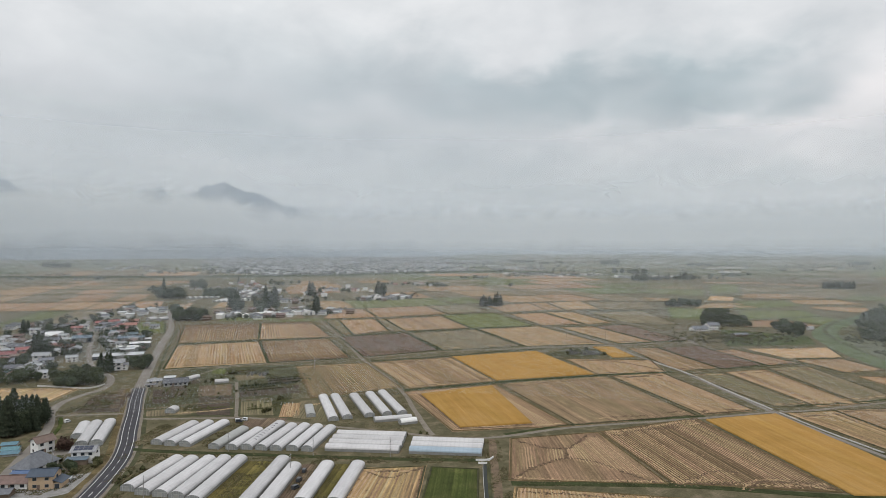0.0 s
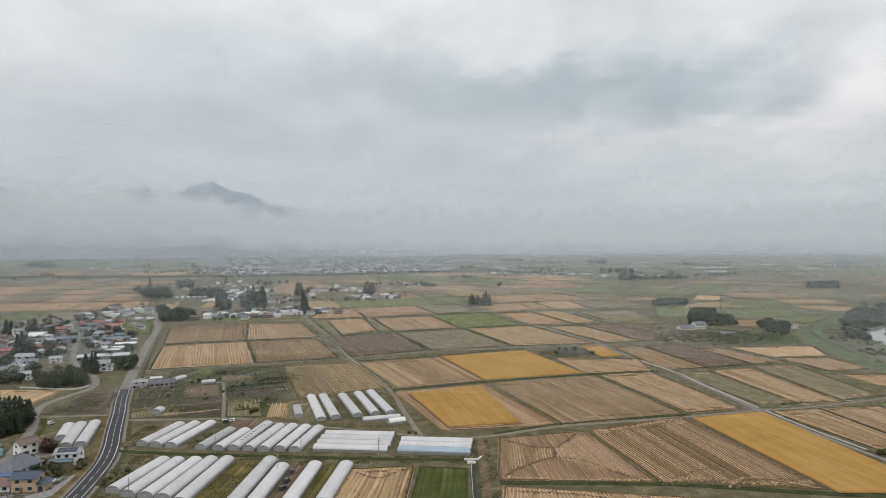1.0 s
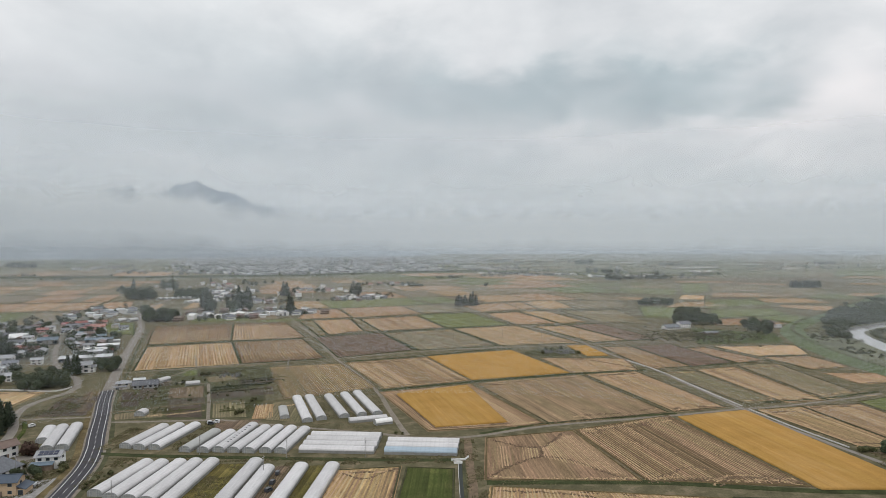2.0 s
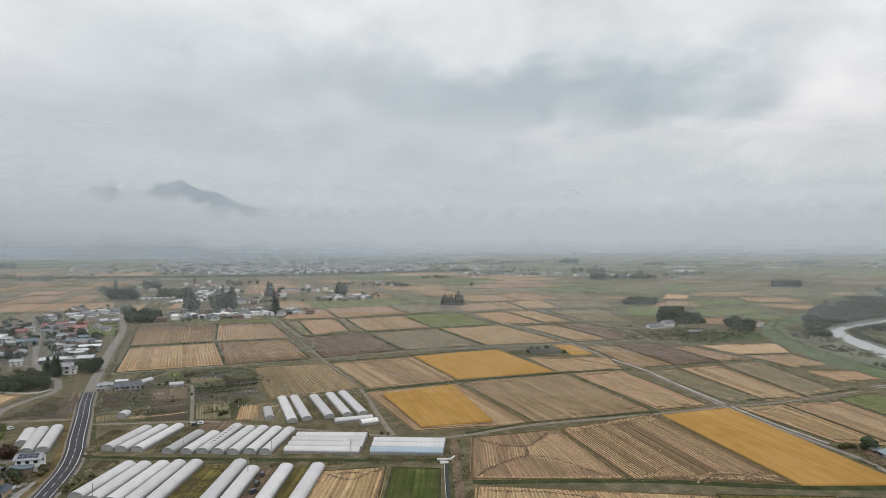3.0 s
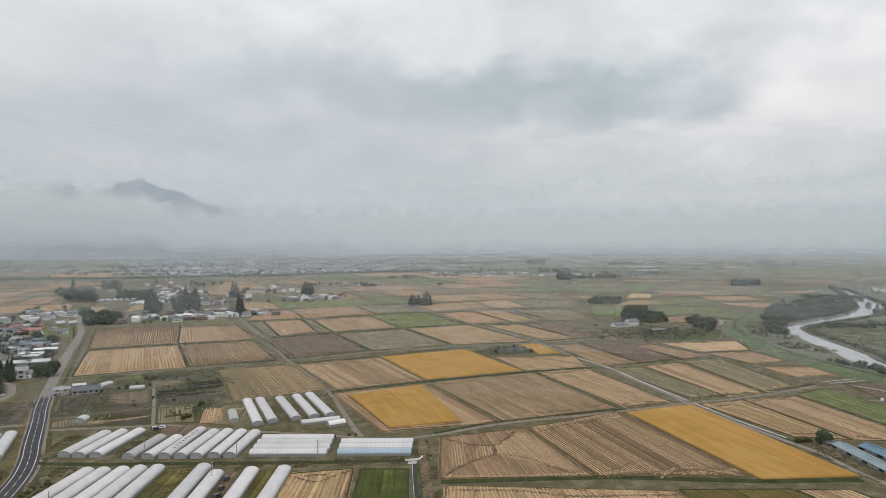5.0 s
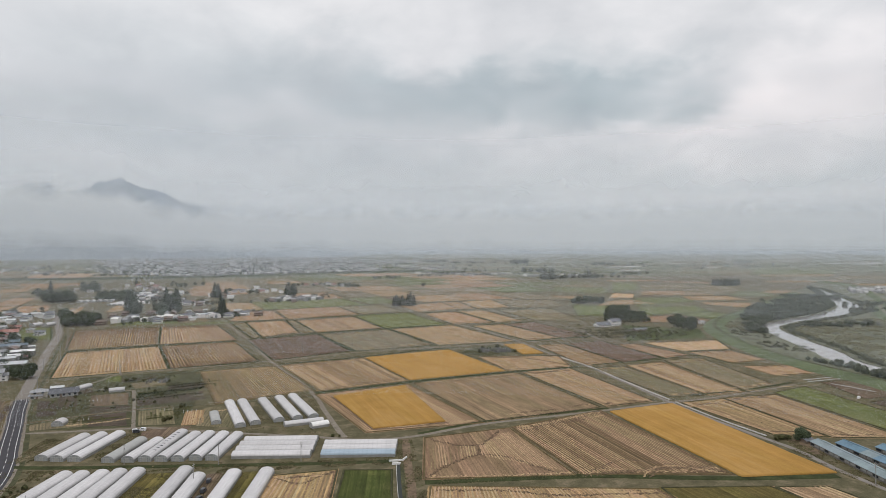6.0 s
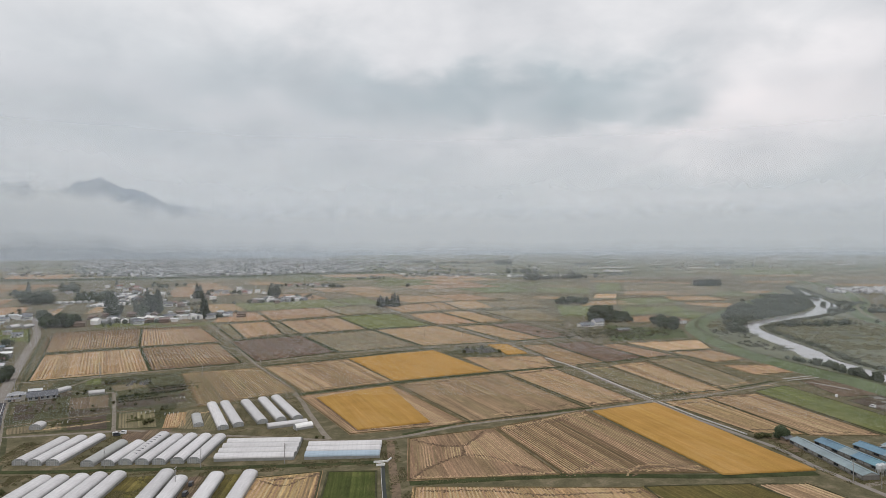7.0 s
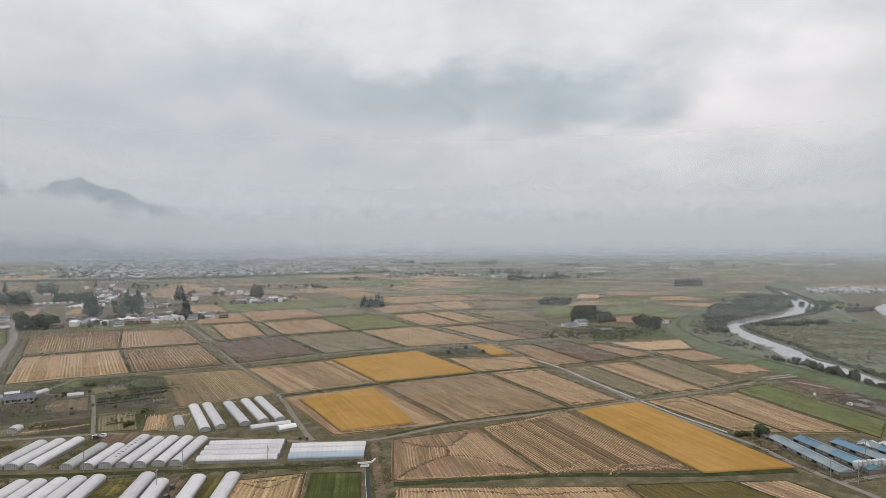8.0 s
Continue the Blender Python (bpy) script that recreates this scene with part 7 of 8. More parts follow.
for j in range(13):
    for i in range(13):
        p = patch(SHEET, i / 12, j / 12)
        soil.v.append((p[0], p[1], 0.05))
soil.f = [(j * 13 + i, (j + 1) * 13 + i, (j + 1) * 13 + i + 1, j * 13 + i + 1) for j in range(12) for i in range(12)]
tagged(part("garden_ground", soil, VERGE), "dark weedy ground between the vegetable gardens", "ground", kind="structure")
lane("garden_lane", [(-185, 382), (-169, 389), (-156, 396), (-134, 404), (-123, 407), (-111, 409)], 1.8, DIRT, "narrow earth lane between the gardens")
lane("garden_lane", [(-183, 520), (-186, 500), (-190, 480), (-182, 468), (-165, 463), (-151, 459)], 1.8, GRAVEL, "narrow gravel lane between the gardens")
for row in ([(-143, 446), (-105, 461)], [(-142, 443), (-106, 457)], [(-141, 436), (-119, 446)], [(-130, 468), (-110, 477)], [(-128, 461), (-106, 470)], [(-139, 428), (-112, 440)]):
    thicket("crop_row", [tuple(q[:2]) for q in resample(row, 0.9)], 1.1, 0.75, 14, 0.3, ROW_LEAF, "long dark green row of garden crops", "crops")
tomb = root("grave", "small dark stone grave among the gardens", "grave", group="garden graves")
part("pillar", Build().box(-0.3, 0.3, -0.3, 0.3, 0.5, 1.7), STONE, tomb)
part("plinth", Build().box(-0.7, 0.7, -0.7, 0.7, 0.0, 0.5), STONE, tomb)
tomb.matrix_basis = pose(-147, 492, 0.05)
for i in range(24):
    copy_thing(tomb, pose(-150 + random.uniform(0, 14), 481 + random.uniform(0, 13), 0.05, 0, 0, random.uniform(0, 90)))
field("pale", (-100, 395), (-90, 397), (-84, 366), (-95, 366), bund=0, straw=1.2)
field("olive", (-90, 400), (-62, 412), (-62, 356), (-86, 364), bund=0)
field("olive", (-146, 352), (-140, 352), (-152, 315), (-158, 318), bund=0)
field("meadow", (-92, 288), (-78, 288), (-81, 234), (-94, 240), bund=0)
field("brown", (-63, 284), (-57, 284), (-58, 236), (-66, 236), bund=0)
field("meadow", (-48, 284), (-42, 284), (-46, 236), (-52, 236), bund=0)
field("plot", (-232, 418), (-212, 424), (-196, 378), (-222, 376), bund=0)
field("brown", (-226, 437), (-221, 439), (-201, 388), (-206, 385), bund=0, ends=False)
field("pale", (-330, 440), (-256, 440), (-252, 388), (-330, 384), bund=0.6)
field("brown", (-112, 362), (-90, 362), (-92, 346), (-110, 344), bund=0)
field("green", (-230, 850), (-170, 870), (-150, 846), (-215, 834), bund=0)
bed = root("vegetable_bed", "short row of leafy green vegetables", "vegetables", group="vegetable beds")
rows = Build()
for i in range(70):
    x, y = random.uniform(-4, 4), random.gauss(0, 0.25)
    r, a = random.uniform(0.2, 0.4), random.uniform(0, 3)
    n = len(rows.v)
    rows.v += [(x + r * math.cos(a + 2.1 * k), y + r * math.sin(a + 2.1 * k), 0.14) for k in range(3)] + [(x, y, 0.14 + random.uniform(0.25, 0.5))]
    rows.f += [(n, n + 1, n + 3), (n + 1, n + 2, n + 3), (n + 2, n, n + 3)]
part("leaves", rows, SHRUB_LEAF, bed)
bed.matrix_basis = pose(-168, 420, 0, 0, 0, 20)
for i in range(130):
    bx, by, rx, ry = random.choice(((-178, 420, 14, 12), (-120, 478, 22, 10), (-115, 440, 18, 8), (-150, 386, 14, 6), (-110, 395, 10, 14), (-218, 395, 8, 14), (-150, 500, 14, 6)))
    copy_thing(bed, pose(bx + random.uniform(-rx, rx), by + random.uniform(-ry, ry), 0, 0, 0, 18 + random.choice((0, 0, 90))))
plastic = root("row_cover", "white film covers over garden rows", "row cover")
cloche = Build().limb((0, 0, 0.1), (0, 6.0, 0.1), 0.2, 0.2, 6).mesh("cloche")
for i in range(4):
    part("cloche", cloche, PVC_DIM, plastic, m=pose(i * 2.4, 0, 0))
plastic.matrix_basis = pose(-158, 382, 0.08, 0, 0, 18)
for x, y, a in ((-106, 432, 18), (-101, 392, 12), (-168, 428, 18), (-116, 398, 12), (338, 316, 80), (354, 352, 80), (350, 338, 80), (337, 329, 80), (344, 322, 80)):
    copy_thing(plastic, pose(x, y, 0.08, 0, 0, a))
swath([(-158, 373), (-148, 376), (-138, 379), (-130, 384)], 1.5, STRAW, "pale heap of straw along a garden")
swath([(-84, 393), (-74, 397), (-66, 400)], 1.6, STRAW, "pale heap of straw by the greenhouse")
swath([(-97, 392), (-92, 380), (-88, 369)], 3.0, STRAW, "spread of pale straw mulch")

# ---- woods and hedges ----
for i in range(60):
    a, q = trng.uniform(0, 6.28), math.sqrt(trng.random())
    plant(CEDARS, -243 + 22 * q * math.cos(a) - 10 * q * math.sin(a), 350 + 25 * q * math.sin(a), 0.78)
crowd = []
for i in range(70):
    a, q = trng.uniform(0, 6.28), math.sqrt(trng.random())
    crowd.append((-243 + 20 * q * math.cos(a) - 10 * q * math.sin(a), 350 + 24 * q * math.sin(a)))
thicket("wood_undergrowth", crowd, 9.5, 3.4, 330, 0.5, CEDAR_LEAF, "dense dark green lower growth between the cedars")
grove(BROADS, -236, 336, 10, 8, 9, 0.8)
plant(RUSTY, -185, 305, 1.15)
for x, y in ((69, 1047), (74, 1042), (78, 1048), (82, 1043), (87, 1046), (92, 1041), (97, 1046), (102, 1042), (84, 1050), (72, 1036), (95, 1036)):
    plant(CEDARS, x, y, 1.15)
grove(BROADS, 352, 790, 14, 10, 10, 1.75)
grove(BROADS, 368, 786, 20, 10, 12, 1.2)
grove(BROADS, 384, 782, 10, 8, 6, 0.8)
grove(SHRUBS, 360, 772, 26, 5, 14, 1.4)
grove(BROADS, 417, 738, 17, 10, 12, 1.1)
grove(BROADS, 395, 690, 18, 14, 8, 0.9)
grove(BROADS, 410, 1040, 32, 7, 26, 0.95)
grove(CEDARS, 944, 1462, 38, 8, 60, 0.9)
grove(BROADS, 585, 1808, 26, 10, 26, 1.7)
grove(BROADS, 640, 1840, 22, 10, 12, 1.3)
grove(CEDARS, 600, 1850, 30, 12, 12, 1.3)
grove(BROADS, 700, 2290, 70, 16, 30, 1.9)
grove(BROADS, 745, 1866, 44, 12, 30, 1.3)
grove(CEDARS, 720, 1880, 60, 12, 12, 1.2)
grove(BROADS, 888, 3238, 48, 12, 26, 2.6)
grove(BROADS, 462, 3464, 60, 12, 20, 2.2)
grove(BROADS, 671, 3325, 170, 14, 26, 1.7)
grove(BROADS, 1255, 3009, 70, 12, 24, 1.7)
grove(BROADS, 1949, 2892, 70, 12, 26, 1.9)
grove(BROADS, -1777, 2873, 66, 12, 34, 2.4)
grove(BROADS, 177, 1555, 4, 3, 3, 0.9)
grove(BROADS, 310, 2220, 80, 14, 18, 1.1)
grove(BROADS, 480, 2135, 110, 12, 22, 1.1)
grove(CEDARS, 330, 2215, 40, 8, 6, 0.9)
grove(BROADS, -6, 1545, 22, 6, 10, 1.1)
grove(BROADS, -538, 1240, 26, 10, 16, 1.7)
grove(BROADS, -638, 1398, 18, 8, 12, 1.3)
grove(BROADS, -470, 1312, 34, 12, 16, 1.4)
grove(BROADS, -345, 858, 20, 8, 14, 1.1)
grove(BROADS, -290, 992, 8, 5, 5, 1.3)
plant(tree("broadleaf_tree", "broad", 5.6, 5.2, 2600, 0.4, BROAD_LEAF, "dark spreading tree over a small hut by the poultry sheds", 14), 228, 289.5, 1.0)
grove(SHRUBS, 219, 292, 3.5, 2, 7, 0.7)
grove(SHRUBS, 330, 660, 50, 30, 26, 1.0)
thicket("weedy_growth", [(trng.gauss(318, 34), trng.gauss(676, 26)) for _ in range(330)], 1.5, 2.0, 46, 0.4, SHRUB_LEAF, "dense olive-green weeds and brush beyond the white house")
grove(SHRUBS, -135, 272, 4, 14, 16, 0.4)
grove(SHRUBS, -163, 272, 4, 10, 12, 0.7)
grove(SHRUBS, 232, 268, 3, 18, 20, 0.6)
grove(SHRUBS, -150, 440, 36, 50, 30, 0.55)
grove(SHRUBS, -178, 268, 8, 6, 10, 0.8)
grove(SHRUBS, -180, 285, 3, 8, 5, 0.7)
grove(BROADS, -168, 276, 5, 4, 4, 0.42)
grove(SHRUBS, -158, 285, 3, 6, 8, 0.9)
grove(SHRUBS, -105, 376, 3, 3, 4, 0.8)
grove(SHRUBS, -108, 408, 5, 3, 4, 0.75)
grove(SHRUBS, -164, 493, 4, 5, 6, 0.85)
grove(SHRUBS, -170, 459, 8, 3, 6, 0.7)
grove(SHRUBS, -24, 330, 20, 2, 14, 0.5)

for x, y in ((-481, 724), (-481, 716), (-371, 573), (-364, 558), (-375, 583), (-375, 573), (-266, 495), (-265, 498),):
    plant(CEDARS, x, y, 1.00)
for x, y in ((-140, 1360), (-131, 1332), (-126, 1343), (-122, 1354), (385, 2226), (467, 2386), (238, 2428),):
    plant(CEDARS, x, y, 1.10)
for x, y in ((-305, 1092), (-295, 1074), (-293, 1092), (-302, 1111), (-303, 1075), (-327, 979), (-318, 965), (-317, 973), (-340, 1010), (-187, 928), (-182, 923), (-300, 1422), (-293, 1422), (-546, 1679), (-313, 1111), (-285, 1074), (-645, 1447),):
    plant(CEDARS, x, y, 1.45)
for x, y in ((-370, 610), (-366, 583), (-277, 448), (-285, 467), (-263, 454), (-260, 464), (-252, 510), (-264, 526), (-253, 518), (-358, 527), (-362, 519), (-299, 461), (-323, 678), (-354, 503), (-274, 454), (-292, 467), (-271, 460), (-268, 467), (-262, 473), (-351, 507), (-359, 536), (-472, 724), (-379, 739), (-474, 680), (-354, 678), (-383, 679), (-352, 604), (-366, 678), (-498, 794), (-457, 793),):
    plant(BROADS, x, y, 0.85)
for x, y in ((-465, 833), (-472, 889), (-271, 442), (-263, 442), (-457, 724), (-352, 707), (-351, 519), (-361, 511), (-342, 511),):
    plant(BROADS, x, y, 0.85)
for x, y in ((-158, 1590), (-83, 1628), (-71, 1589), (-56, 1551), (-18, 1603), (-32, 1550), (-8, 1588), (-128, 1629), (-144, 1590), (177, 1546), (-136, 1606), (-96, 1589), (308, 2390), (414, 2083), (240, 2483),):
    plant(BROADS, x, y, 1.20)
for x, y in ((-286, 994), (-292, 994), (-363, 865), (-358, 842), (-345, 842), (-331, 842), (-342, 853), (-330, 853), (-553, 1288), (-548, 1263), (-545, 1288), (-529, 1263), (-614, 1341), (-620, 1341), (-619, 1369), (-619, 1600), (-626, 1600), (-597, 1562), (-616, 1562), (-486, 1312), (-470, 1312), (-494, 1312), (-472, 1296), (-471, 1338), (-456, 1366), (-436, 1636), (-406, 1596), (-402, 1676), (-406, 1558), (-446, 1636),):
    plant(BROADS, x, y, 1.40)
for x, y in ((-261, 1391), (-1016, 2119), (-362, 864), (-384, 900), (-325, 1009), (-258, 978), (-391, 1720), (-259, 1335), (-210, 1334), (-198, 1334),):
    plant(BROADS, x, y, 1.40)
clumps = random.Random(61)


def clump_spots(x, y, rx, ry, count):
    """Places spread over an ellipse."""
    out = []
    for _ in range(count):
        a, q = clumps.uniform(0, 6.28), math.sqrt(clumps.random())
        out.append((x + rx * q * math.cos(a), y + ry * q * math.sin(a)))
    return out


thicket("cedar_clump", clump_spots(-277, 1010, 8, 5, 16), 26, 4.6, 420, 0.75, CEDAR_LEAF, "dense block of tall dark cedars over the hamlet")
thicket("cedar_clump", clump_spots(-307, 934, 6, 5, 9), 19, 3.8, 320, 0.7, CEDAR_LEAF, "dense clump of dark cedars beside the hamlet")
thicket("garden_trees", clump_spots(-279, 965, 5, 4, 7), 11, 4.2, 260, 0.65, BROAD_LEAF, "round dark garden trees in the hamlet")
thicket("garden_trees", clump_spots(-347, 856, 19, 5, 26), 11, 4.6, 240, 0.65, BROAD_LEAF, "dark dense trees at the bend of the road")
thicket("garden_trees", clump_spots(-523, 1205, 26, 12, 30), 20, 7.0, 260, 1.0, BROAD_LEAF, "dark dense grove at the edge of the hamlet")
thicket("garden_trees", clump_spots(-440, 1245, 36, 12, 36), 14, 6.0, 220, 0.95, BROAD_LEAF, "dark dense grove behind the greenhouses of the hamlet")
thicket("garden_trees", clump_spots(-582, 1495, 22, 12, 20), 20, 7.0, 220, 1.1, BROAD_LEAF, "dark dense grove beyond the hamlet")
thicket("garden_trees", clump_spots(-263, 1268, 12, 8, 9), 13, 4.6, 200, 0.9, CEDAR_LEAF, "dark trees beside the hamlet houses")
thicket("garden_trees", clump_spots(-122, 1262, 9, 6, 12), 22, 4.6, 240, 0.9, CEDAR_LEAF, "dense block of dark cedars on the plain")
thicket("garden_trees", clump_spots(-264, 452, 16, 8, 22), 9.5, 4.2, 420, 0.42, BROAD_LEAF, "dark dense garden trees at the corner of the village")
thicket("garden_trees", clump_spots(-322, 462, 22, 12, 26), 9, 4.0, 360, 0.42, BROAD_LEAF, "dark dense garden trees behind the low village houses")
thicket("cedar_clump", clump_spots(-354, 556, 6, 6, 10), 15, 3.4, 420, 0.45, CEDAR_LEAF, "dense clump of dark cedars among the village houses")
thicket("garden_trees", clump_spots(-364, 604, 7, 6, 8), 10, 4.0, 360, 0.45, BROAD_LEAF, "round dark garden trees among the village houses")
thicket("garden_trees", clump_spots(-366, 566, 8, 6, 8), 8, 3.6, 320, 0.45, BROAD_LEAF, "round dark garden trees among the village houses")
thicket("riverside_brush", clump_spots(424, 560, 18, 36, 60) + clump_spots(450, 648, 22, 36, 60) + clump_spots(482, 706, 20, 16, 20), 1.5, 2.0, 50, 0.42, BANK_LEAF, "low brown and olive brush between the flood bank and the river")
town_trees = random.Random(17)
spots = [town_spot() for _ in range(1700)]
for i in range(80):
    y = town_trees.uniform(1900, 3900)
    x = town_trees.uniform(-0.75, 0.75) * y
    spots += [(x + town_trees.uniform(-45, 45), y + town_trees.uniform(-12, 12)) for _ in range(6)]
village_trees = []
for i in range(250):
    s = town_trees.random()
    village_trees.append((-310 - 190 * s + town_trees.gauss(0, 26), 560 + 300 * s + town_trees.gauss(0, 26)))
village_trees += [(town_trees.uniform(-330, -270), town_trees.uniform(486, 520)) for _ in range(26)]
for x0, y0, x1, y1, spread, n in ((-330, 1150, -470, 1430, 40, 110), (-300, 880, -150, 960, 22, 56), (-160, 1160, -60, 1250, 24, 56), (-420, 940, -520, 1010, 22, 26), (-250, 1120, -330, 1210, 30, 26)):
    for _ in range(n):
        s = town_trees.random()
        village_trees.append((x0 + (x1 - x0) * s + town_trees.gauss(0, spread * 0.6), y0 + (y1 - y0) * s + town_trees.gauss(0, spread)))
village_trees = [q for q in village_trees if min(math.hypot(q[0] - r[0], q[1] - r[1]) for r in resample([(-242, 424), (-257, 482), (-299, 531), (-342, 604), (-393, 701), (-457, 803), (-520, 905)], 5) + resample([(-214, 441), (-240, 510), (-288, 640), (-335, 772), (-380, 870), (-416, 955), (-440, 1050), (-485, 1280)], 6)) > 8]
thicket("garden_trees", village_trees, 6.0, 3.2, 230, 0.5, BROAD_LEAF, "dark green garden trees between the village houses")
thicket("far_trees", spots, 9, 5, 40, 1.9, BROAD_LEAF, "scattered dark trees far out on the plain")


# broad crowns beyond the hamlet, joined
crowns = Build()
for x, y, s in FAR_CROWNS:
    z0, h, r = lie(x, y), 10 * s * trng.uniform(0.8, 1.1), 4.6 * s
    crowns.limb((x, y, z0), (x, y, z0 + h * 0.6), 0.25 * s, 0.1 * s, 4)
    for _ in range(6):
        a, q = trng.uniform(0, 6.28), r * trng.uniform(0.1, 0.6)
        c, w = Vector((x + q * math.cos(a), y + q * math.sin(a), z0 + h * trng.uniform(0.35, 0.78))), r * trng.uniform(0.4, 0.58)
        for _ in range(46):
            d = Vector((trng.gauss(0, 1), trng.gauss(0, 1), trng.gauss(0, 1))).normalized()
            p, t = c + d * w * trng.uniform(0.7, 1.1), (d + Vector((trng.gauss(0, 0.4), trng.gauss(0, 0.4), trng.gauss(0, 0.4)))).to_track_quat("Z", "Y")
            n, k, a = len(crowns.v), 0.75 * s * trng.uniform(0.6, 1.2), trng.uniform(0, 6)
            crowns.v += [tuple(p + t @ Vector((k * math.cos(a + 1.5708 * j), k * math.sin(a + 1.5708 * j) * 0.8, 0))) for j in range(4)]
            crowns.f.append((n, n + 1, n + 2, n + 3))
tagged(part("distant_trees", crowns, BROAD_LEAF), "clumps of dark broadleaf trees across the plain", "trees", kind="stuff")

# willows and thickets along the river
spots, low_spots, bank_spots = [], [], []
course = resample(RIVER, 5)
for p, q in zip(course, course[1:]):
    d = (q - p)[:2] / np.linalg.norm((q - p)[:2])
    for east_side in (False, True):
        n = np.array((d[1], -d[0]))
        if (n[0] > 0) != east_side:
            n = -n
        for _ in range(3):
            off = 13 * p[2] + trng.uniform(3, 13)
            if east_side:
                bank_spots.append((p[0] + n[0] * off, p[1] + n[1] * off))
            elif p[1] > 655:
                spots.append((p[0] + n[0] * off, p[1] + n[1] * off))
for p in resample([(396, 492), (401, 462), (398, 432), (392, 402), (388, 380), (390, 355)], 4):
    plant(WILLOWS, p[0] + trng.uniform(-3, 3), p[1], trng.uniform(0.4, 0.95))
clear = [q[:2] for q in course[::3]]
while len(low_spots) < 3600:
    x, y = trng.uniform(455, 720), trng.uniform(400, 760)
    if noise.noise((x / 40, y / 26, 3)) > trng.uniform(-0.5, 0.3) and min(math.hypot(x - q[0], y - q[1]) for q in clear) > 24 and x > 440 + (640 - y) * 0.1:
        low_spots.append((x, y))
thicket("bank_bushes", bank_spots, 2.4, 2.3, 60, 0.6, BANK_LEAF, "dark bushes along the river bank")
thicket("riverside_scrub", low_spots, 1.1, 2.2, 44, 0.42, SCRUB_LEAF, "low grey-green scrub along the river")
for x0, y0, rx, ry, n in ((462, 690, 18, 44, 120), (496, 735, 26, 26, 110), (545, 785, 44, 28, 130), (640, 868, 60, 32, 120), (585, 832, 55, 36, 170), (700, 920, 60, 40, 170), (780, 1000, 60, 40, 120), (880, 1090, 60, 40, 90), (700, 690, 14, 8, 12), (800, 830, 60, 20, 60), (860, 920, 50, 40, 60), (600, 700, 60, 20, 40)):
    for _ in range(n):
        a, q = trng.uniform(0, 6.28), math.sqrt(trng.random())
        spots.append((x0 + rx * q * math.cos(a), y0 + ry * q * math.sin(a)))
edge_y, edge_x = (560, 630, 752, 887, 1200), (410, 436, 512, 608, 880)
spots = [q for q in spots if q[0] > np.interp(q[1], edge_y, edge_x) + 10 * noise.noise((q[0] / 18, q[1] / 18, 1)) and noise.noise((q[0] / 26, q[1] / 26, 6)) > -0.22]
thicket("riverside_thicket", spots, 6.0, 3.8, 120, 0.8, WILLOW_LEAF, "tangled grey-green willow thickets on the river flats")

# weeds and dry grass tufts on the near verges and waste ground
tuft = random.Random(31)


def weeds(material, label, zones):
    v = Build()
    for x0, x1, y0, y1, n in zones:
        for _ in range(n):
            x, y = tuft.uniform(x0, x1), tuft.uniform(y0, y1)
            if noise.noise((x / 7, y / 7, 2.2)) + 0.5 * noise.noise((x / 2, y / 2, 5)) < -0.02:
                continue
            h, r, a = tuft.uniform(0.12, 0.4), tuft.uniform(0.12, 0.36), tuft.uniform(0, 6)
            k = len(v.v)
            v.v += [(x + r * math.cos(a + 2.1 * i), y + r * math.sin(a + 2.1 * i), 0.02) for i in range(3)] + [(x + tuft.uniform(-0.2, 0.2), y + tuft.uniform(-0.2, 0.2), h)]
            v.f += [(k, k + 1, k + 3), (k + 1, k + 2, k + 3), (k + 2, k, k + 3)]
    return tagged(part("weeds", v, material), label, "weeds", kind="stuff")


WASTE = [(-135, -128, 235, 292, 3600), (-143, -136, 262, 300, 2200), (-160, -60, 292, 300, 4200), (-60, 18, 286, 296, 3600), (-92, -77, 236, 290, 4200), (-66, -36, 236, 286, 3800), (-158, -145, 312, 356, 3000),
         (-122, -108, 310, 360, 2600), (-60, -20, 335, 430, 3600), (21, 30, 230, 320, 3000), (212, 232, 225, 290, 5200), (-232, -212, 374, 430, 3600), (-182, -156, 250, 300, 5000), (22, 200, 258, 264, 2500)]
weeds(mottled("dry_weeds", (0.145, 0.118, 0.072), 0.95, 0.3, 0.1, 0.1, vary=0.5, island=True), "dry brown weeds on waste ground", WASTE)
weeds(mottled("green_weeds", (0.09, 0.09, 0.042), 0.95, 0.3, 0.1, 0.1, vary=0.5, island=True), "green weeds and grass tufts on waste ground", WASTE + [(-200, -90, 365, 500, 5000)])
tagged(part("bare_ground", ribbon([(226, 291, 1), (226, 280, 1), (222, 268, 0.8)], [(-7, 0.02), (0, 0.06), (6, 0.02)], 3, scaled=True, wobble=1.0), DIRT), "patch of bare brown earth by the sheds", "ground", kind="structure")

# small settlement beyond the river
spot = random.Random(41)
over = Build()
for i in range(170):
    s, t = spot.random(), spot.uniform(-0.7, 0.7)
    x, y = 1100 + 200 * s - 80 * t, 1236 - 36 * s - 104 * t
    m = pose(x, y, 0, 0, 0, spot.uniform(0, 90))
    w, d, h = spot.uniform(4, 7), spot.uniform(3, 5), spot.uniform(3, 6)
    k = len(over.v)
    over.prism([(-w, 0), (w, 0), (w, h), (0, h + 2), (-w, h)], -d, d)
    for j in range(k, len(over.v)):
        over.v[j] = tuple(m @ Vector(over.v[j]))
tagged(part("settlement_houses", over, mottled("far_roof_mixed", (0.34, 0.335, 0.33), 0.7, 0.2, 0.1, vary=0.5, island=True)), "cluster of small pale houses beyond the river", "houses", kind="stuff")

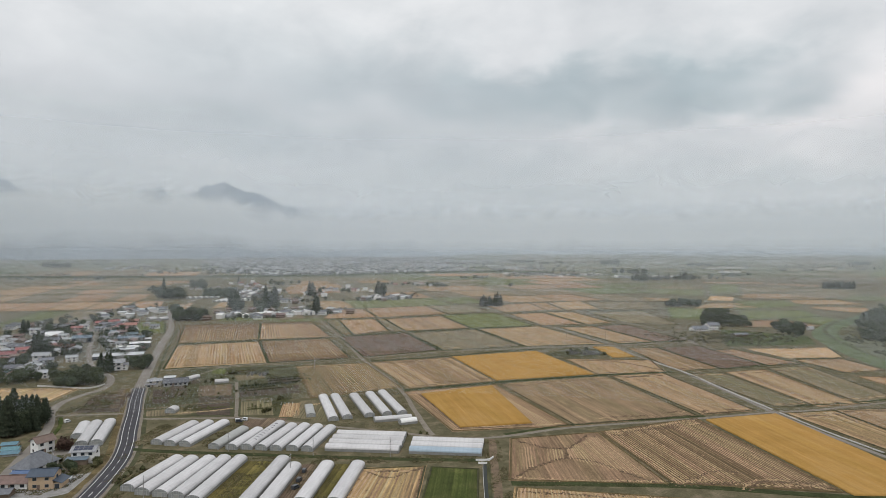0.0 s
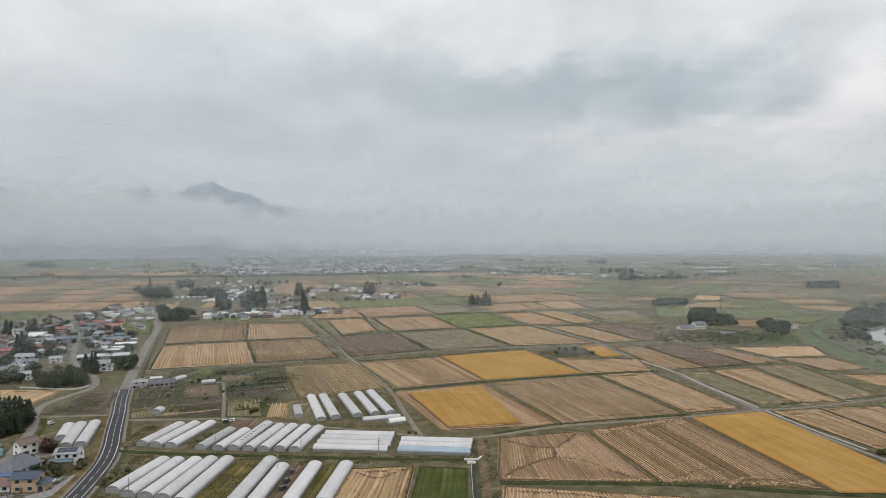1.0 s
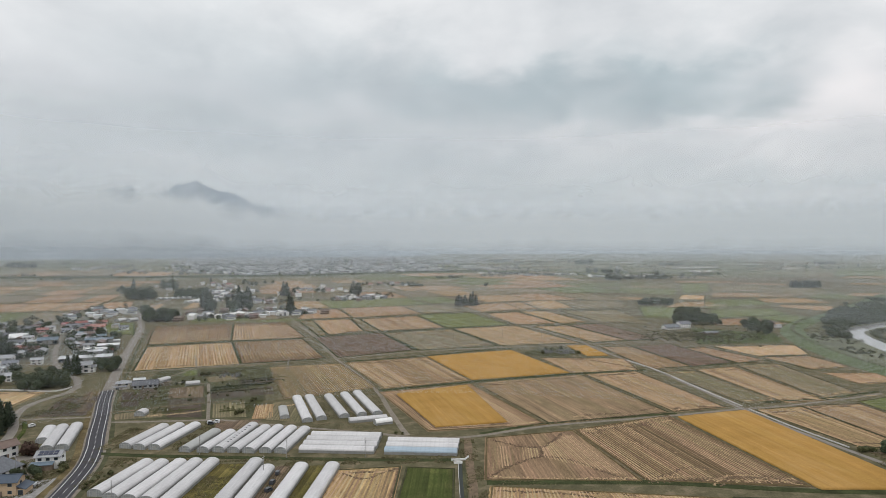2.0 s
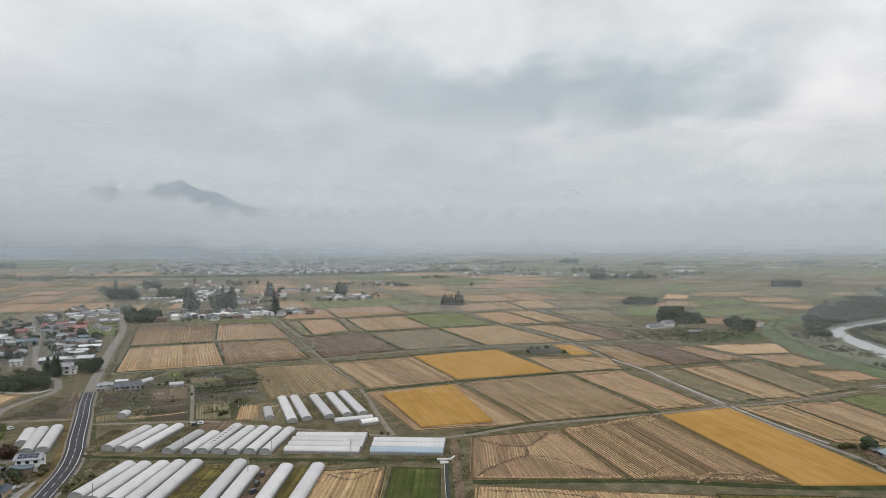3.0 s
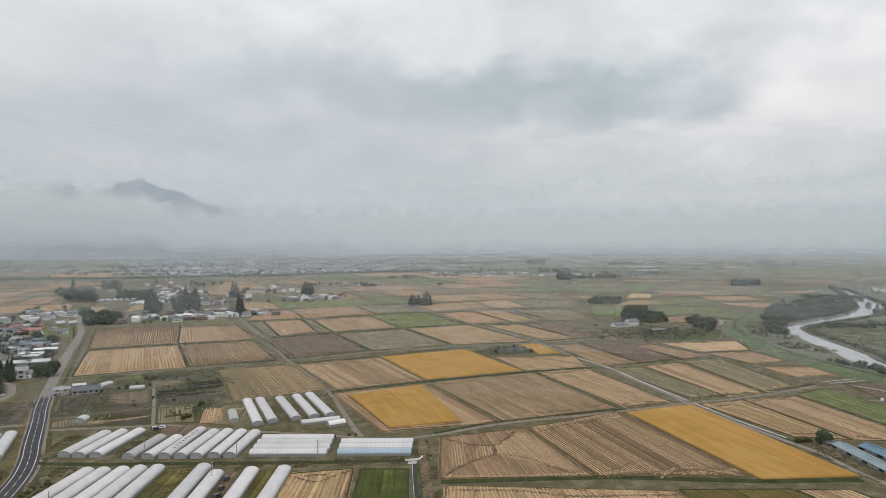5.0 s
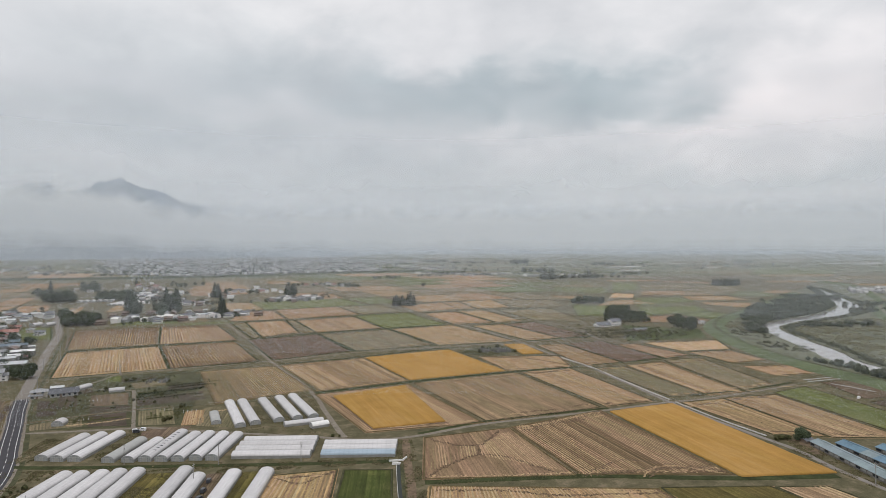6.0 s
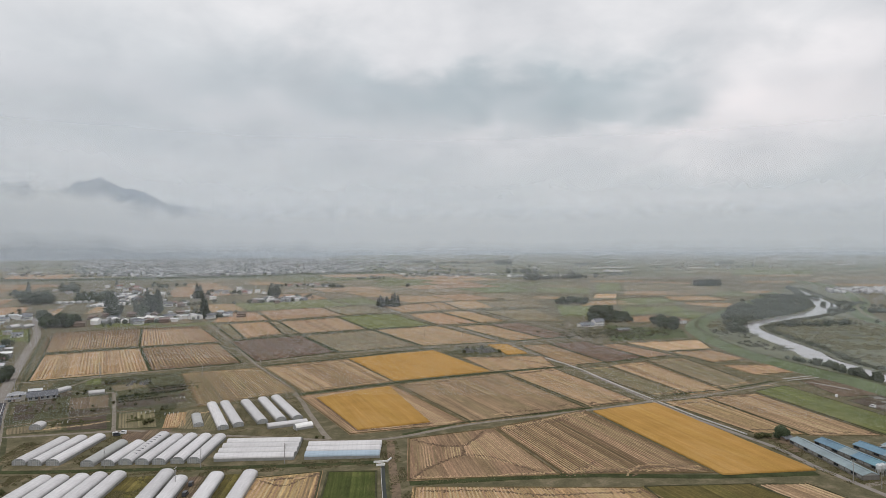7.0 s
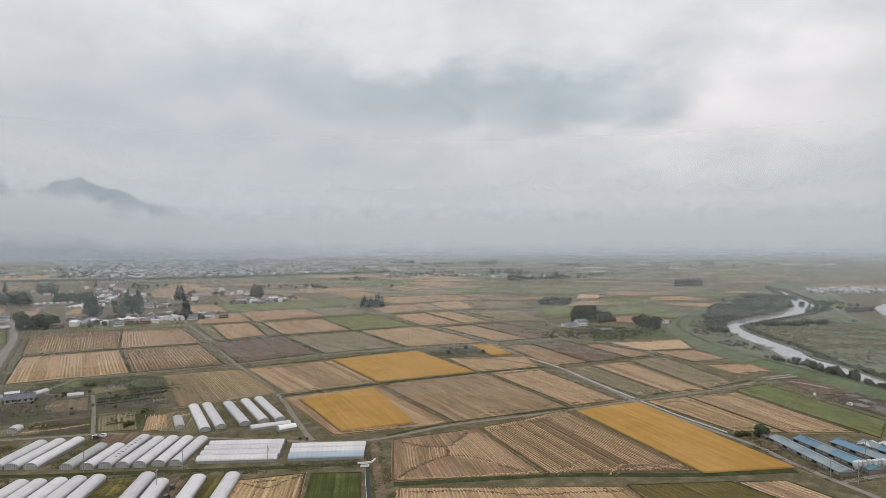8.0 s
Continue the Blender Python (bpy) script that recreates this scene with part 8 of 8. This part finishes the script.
# hamlet houses and pale greenhouses far out on the plain
far_roofs = {"pale": Build(), "grey": Build()}
for i in range(170):
    x0, y0 = spot.choice(((-350, 1180), (-395, 1270), (-440, 1360), (-270, 900), (-200, 935), (-120, 1190), (-90, 1220), (277, 2298), (345, 2230), (415, 2127), (480, 2170), (533, 2193), (620, 2040), (720, 2000), (800, 2040), (1120, 2400)))
    m = pose(x0 + spot.uniform(-42, 42), y0 + spot.uniform(-26, 14), 0, 0, 0, spot.uniform(0, 90))
    w, d, h = spot.uniform(4, 8), spot.uniform(3, 5), spot.uniform(3, 6)
    roofs = far_roofs[spot.choice(("pale", "grey"))]
    k = len(roofs.v)
    roofs.prism([(-w, 0), (w, 0), (w, h), (0, h + 2), (-w, h)], -d, d)
    for j in range(k, len(roofs.v)):
        roofs.v[j] = tuple(m @ Vector(roofs.v[j]))
for shade, mat in (("pale", WHITE_WALL), ("grey", ROOF_GREY)):
    tagged(part("hamlet_houses", far_roofs[shade], mat), "small far houses strung along a hamlet", "houses", kind="stuff")
shed = root("far_greenhouse", "long pale greenhouse far out on the plain", "greenhouse", group="far greenhouses")
part("film_roof", Build().prism([(-3, 0), (3, 0), (3, 1.6), (1.8, 2.7), (0, 3.1), (-1.8, 2.7), (-3, 1.6)], -24, 24), FILM, shed)
shed.matrix_basis = pose(1350, 2850, 0, 0, 0, 76)
for x, y, n in ((1225, 2800, 7), (1240, 2830, 5), (1142, 3366, 4), (1664, 3025, 3), (1655, 2674, 2), (235, 3184, 3), (2341, 2750, 3), (2430, 2650, 5), (-500, 3000, 3), (-700, 2900, 3), (-1000, 2800, 3), (-150, 3350, 3)):
    for i in range(n):
        gx, gy = x + i * 24 + spot.uniform(-4, 4), y + i * 5
        copy_thing(shed, pose(gx, gy, lie(gx, gy), 0, 0, 76))

# paved yard between the near houses, grassy bank of the village road
tagged(part("paved_yard", ribbon([(-187, 306), (-180, 296), (-172, 285), (-167, 272)], [(-4.5, 0.02), (-4, 0.07), (4, 0.07), (4.5, 0.02)], 3, wobble=0.4), ASPHALT_OLD), "worn grey paved yard between the houses", "yard", kind="structure")
tagged(part("verge_bank", ribbon([(-223, 364), (-212.5, 346), (-205, 326), (-199, 312)], [(-1.2, 0.0), (-0.6, 0.5), (0.6, 0.5), (1.2, 0.0)], 3, wobble=0.3), LAWN), "bright green grass bank beside the village road", "verge", kind="structure")
tagged(part("garden_wall", ribbon([(-290, 446), (-279, 444.5), (-265, 441), (-252, 439), (-246, 443), (-244.5, 452)], [(-0.15, 0.0), (-0.15, 1.0), (0.15, 1.0), (0.15, 0.0)], 3), CONCRETE), "low pale concrete wall along the village road", "wall", kind="structure")

# straw and film left beside the plots near the flood bank
for pts in ([(331.5, 418.5), (374, 427.5)], [(331, 413), (370.5, 420)], [(343, 404.5), (349, 392), (353.5, 377)]):
    tagged(part("film_strip", ribbon(pts, [(-0.55, 0.1), (-0.3, 0.32), (0.3, 0.32), (0.55, 0.1)], 3, wobble=0.1), PVC_DIM), "pale film laid over a garden row", "row cover")
for pts in ([(322, 438), (332, 435)], [(338, 440), (362, 443)], [(269, 396), (277, 393)], [(308, 400), (300, 402)]):
    swath(pts, 0.9, STRAW, "small pale heap of straw at the edge of a field")
tagged(part("gravel_yard", ribbon([(-186, 254), (-174, 252), (-160, 252), (-154, 262), (-157, 275)], [(-5.5, 0.01), (-4.5, 0.05), (4.5, 0.05), (5.5, 0.01)], 3, wobble=0.5), mottled("pale_gravel", (0.27, 0.262, 0.25), 0.95, 0.3, 0.5, 0.1)), "pale gravel yard round the beige house", "yard", kind="structure")
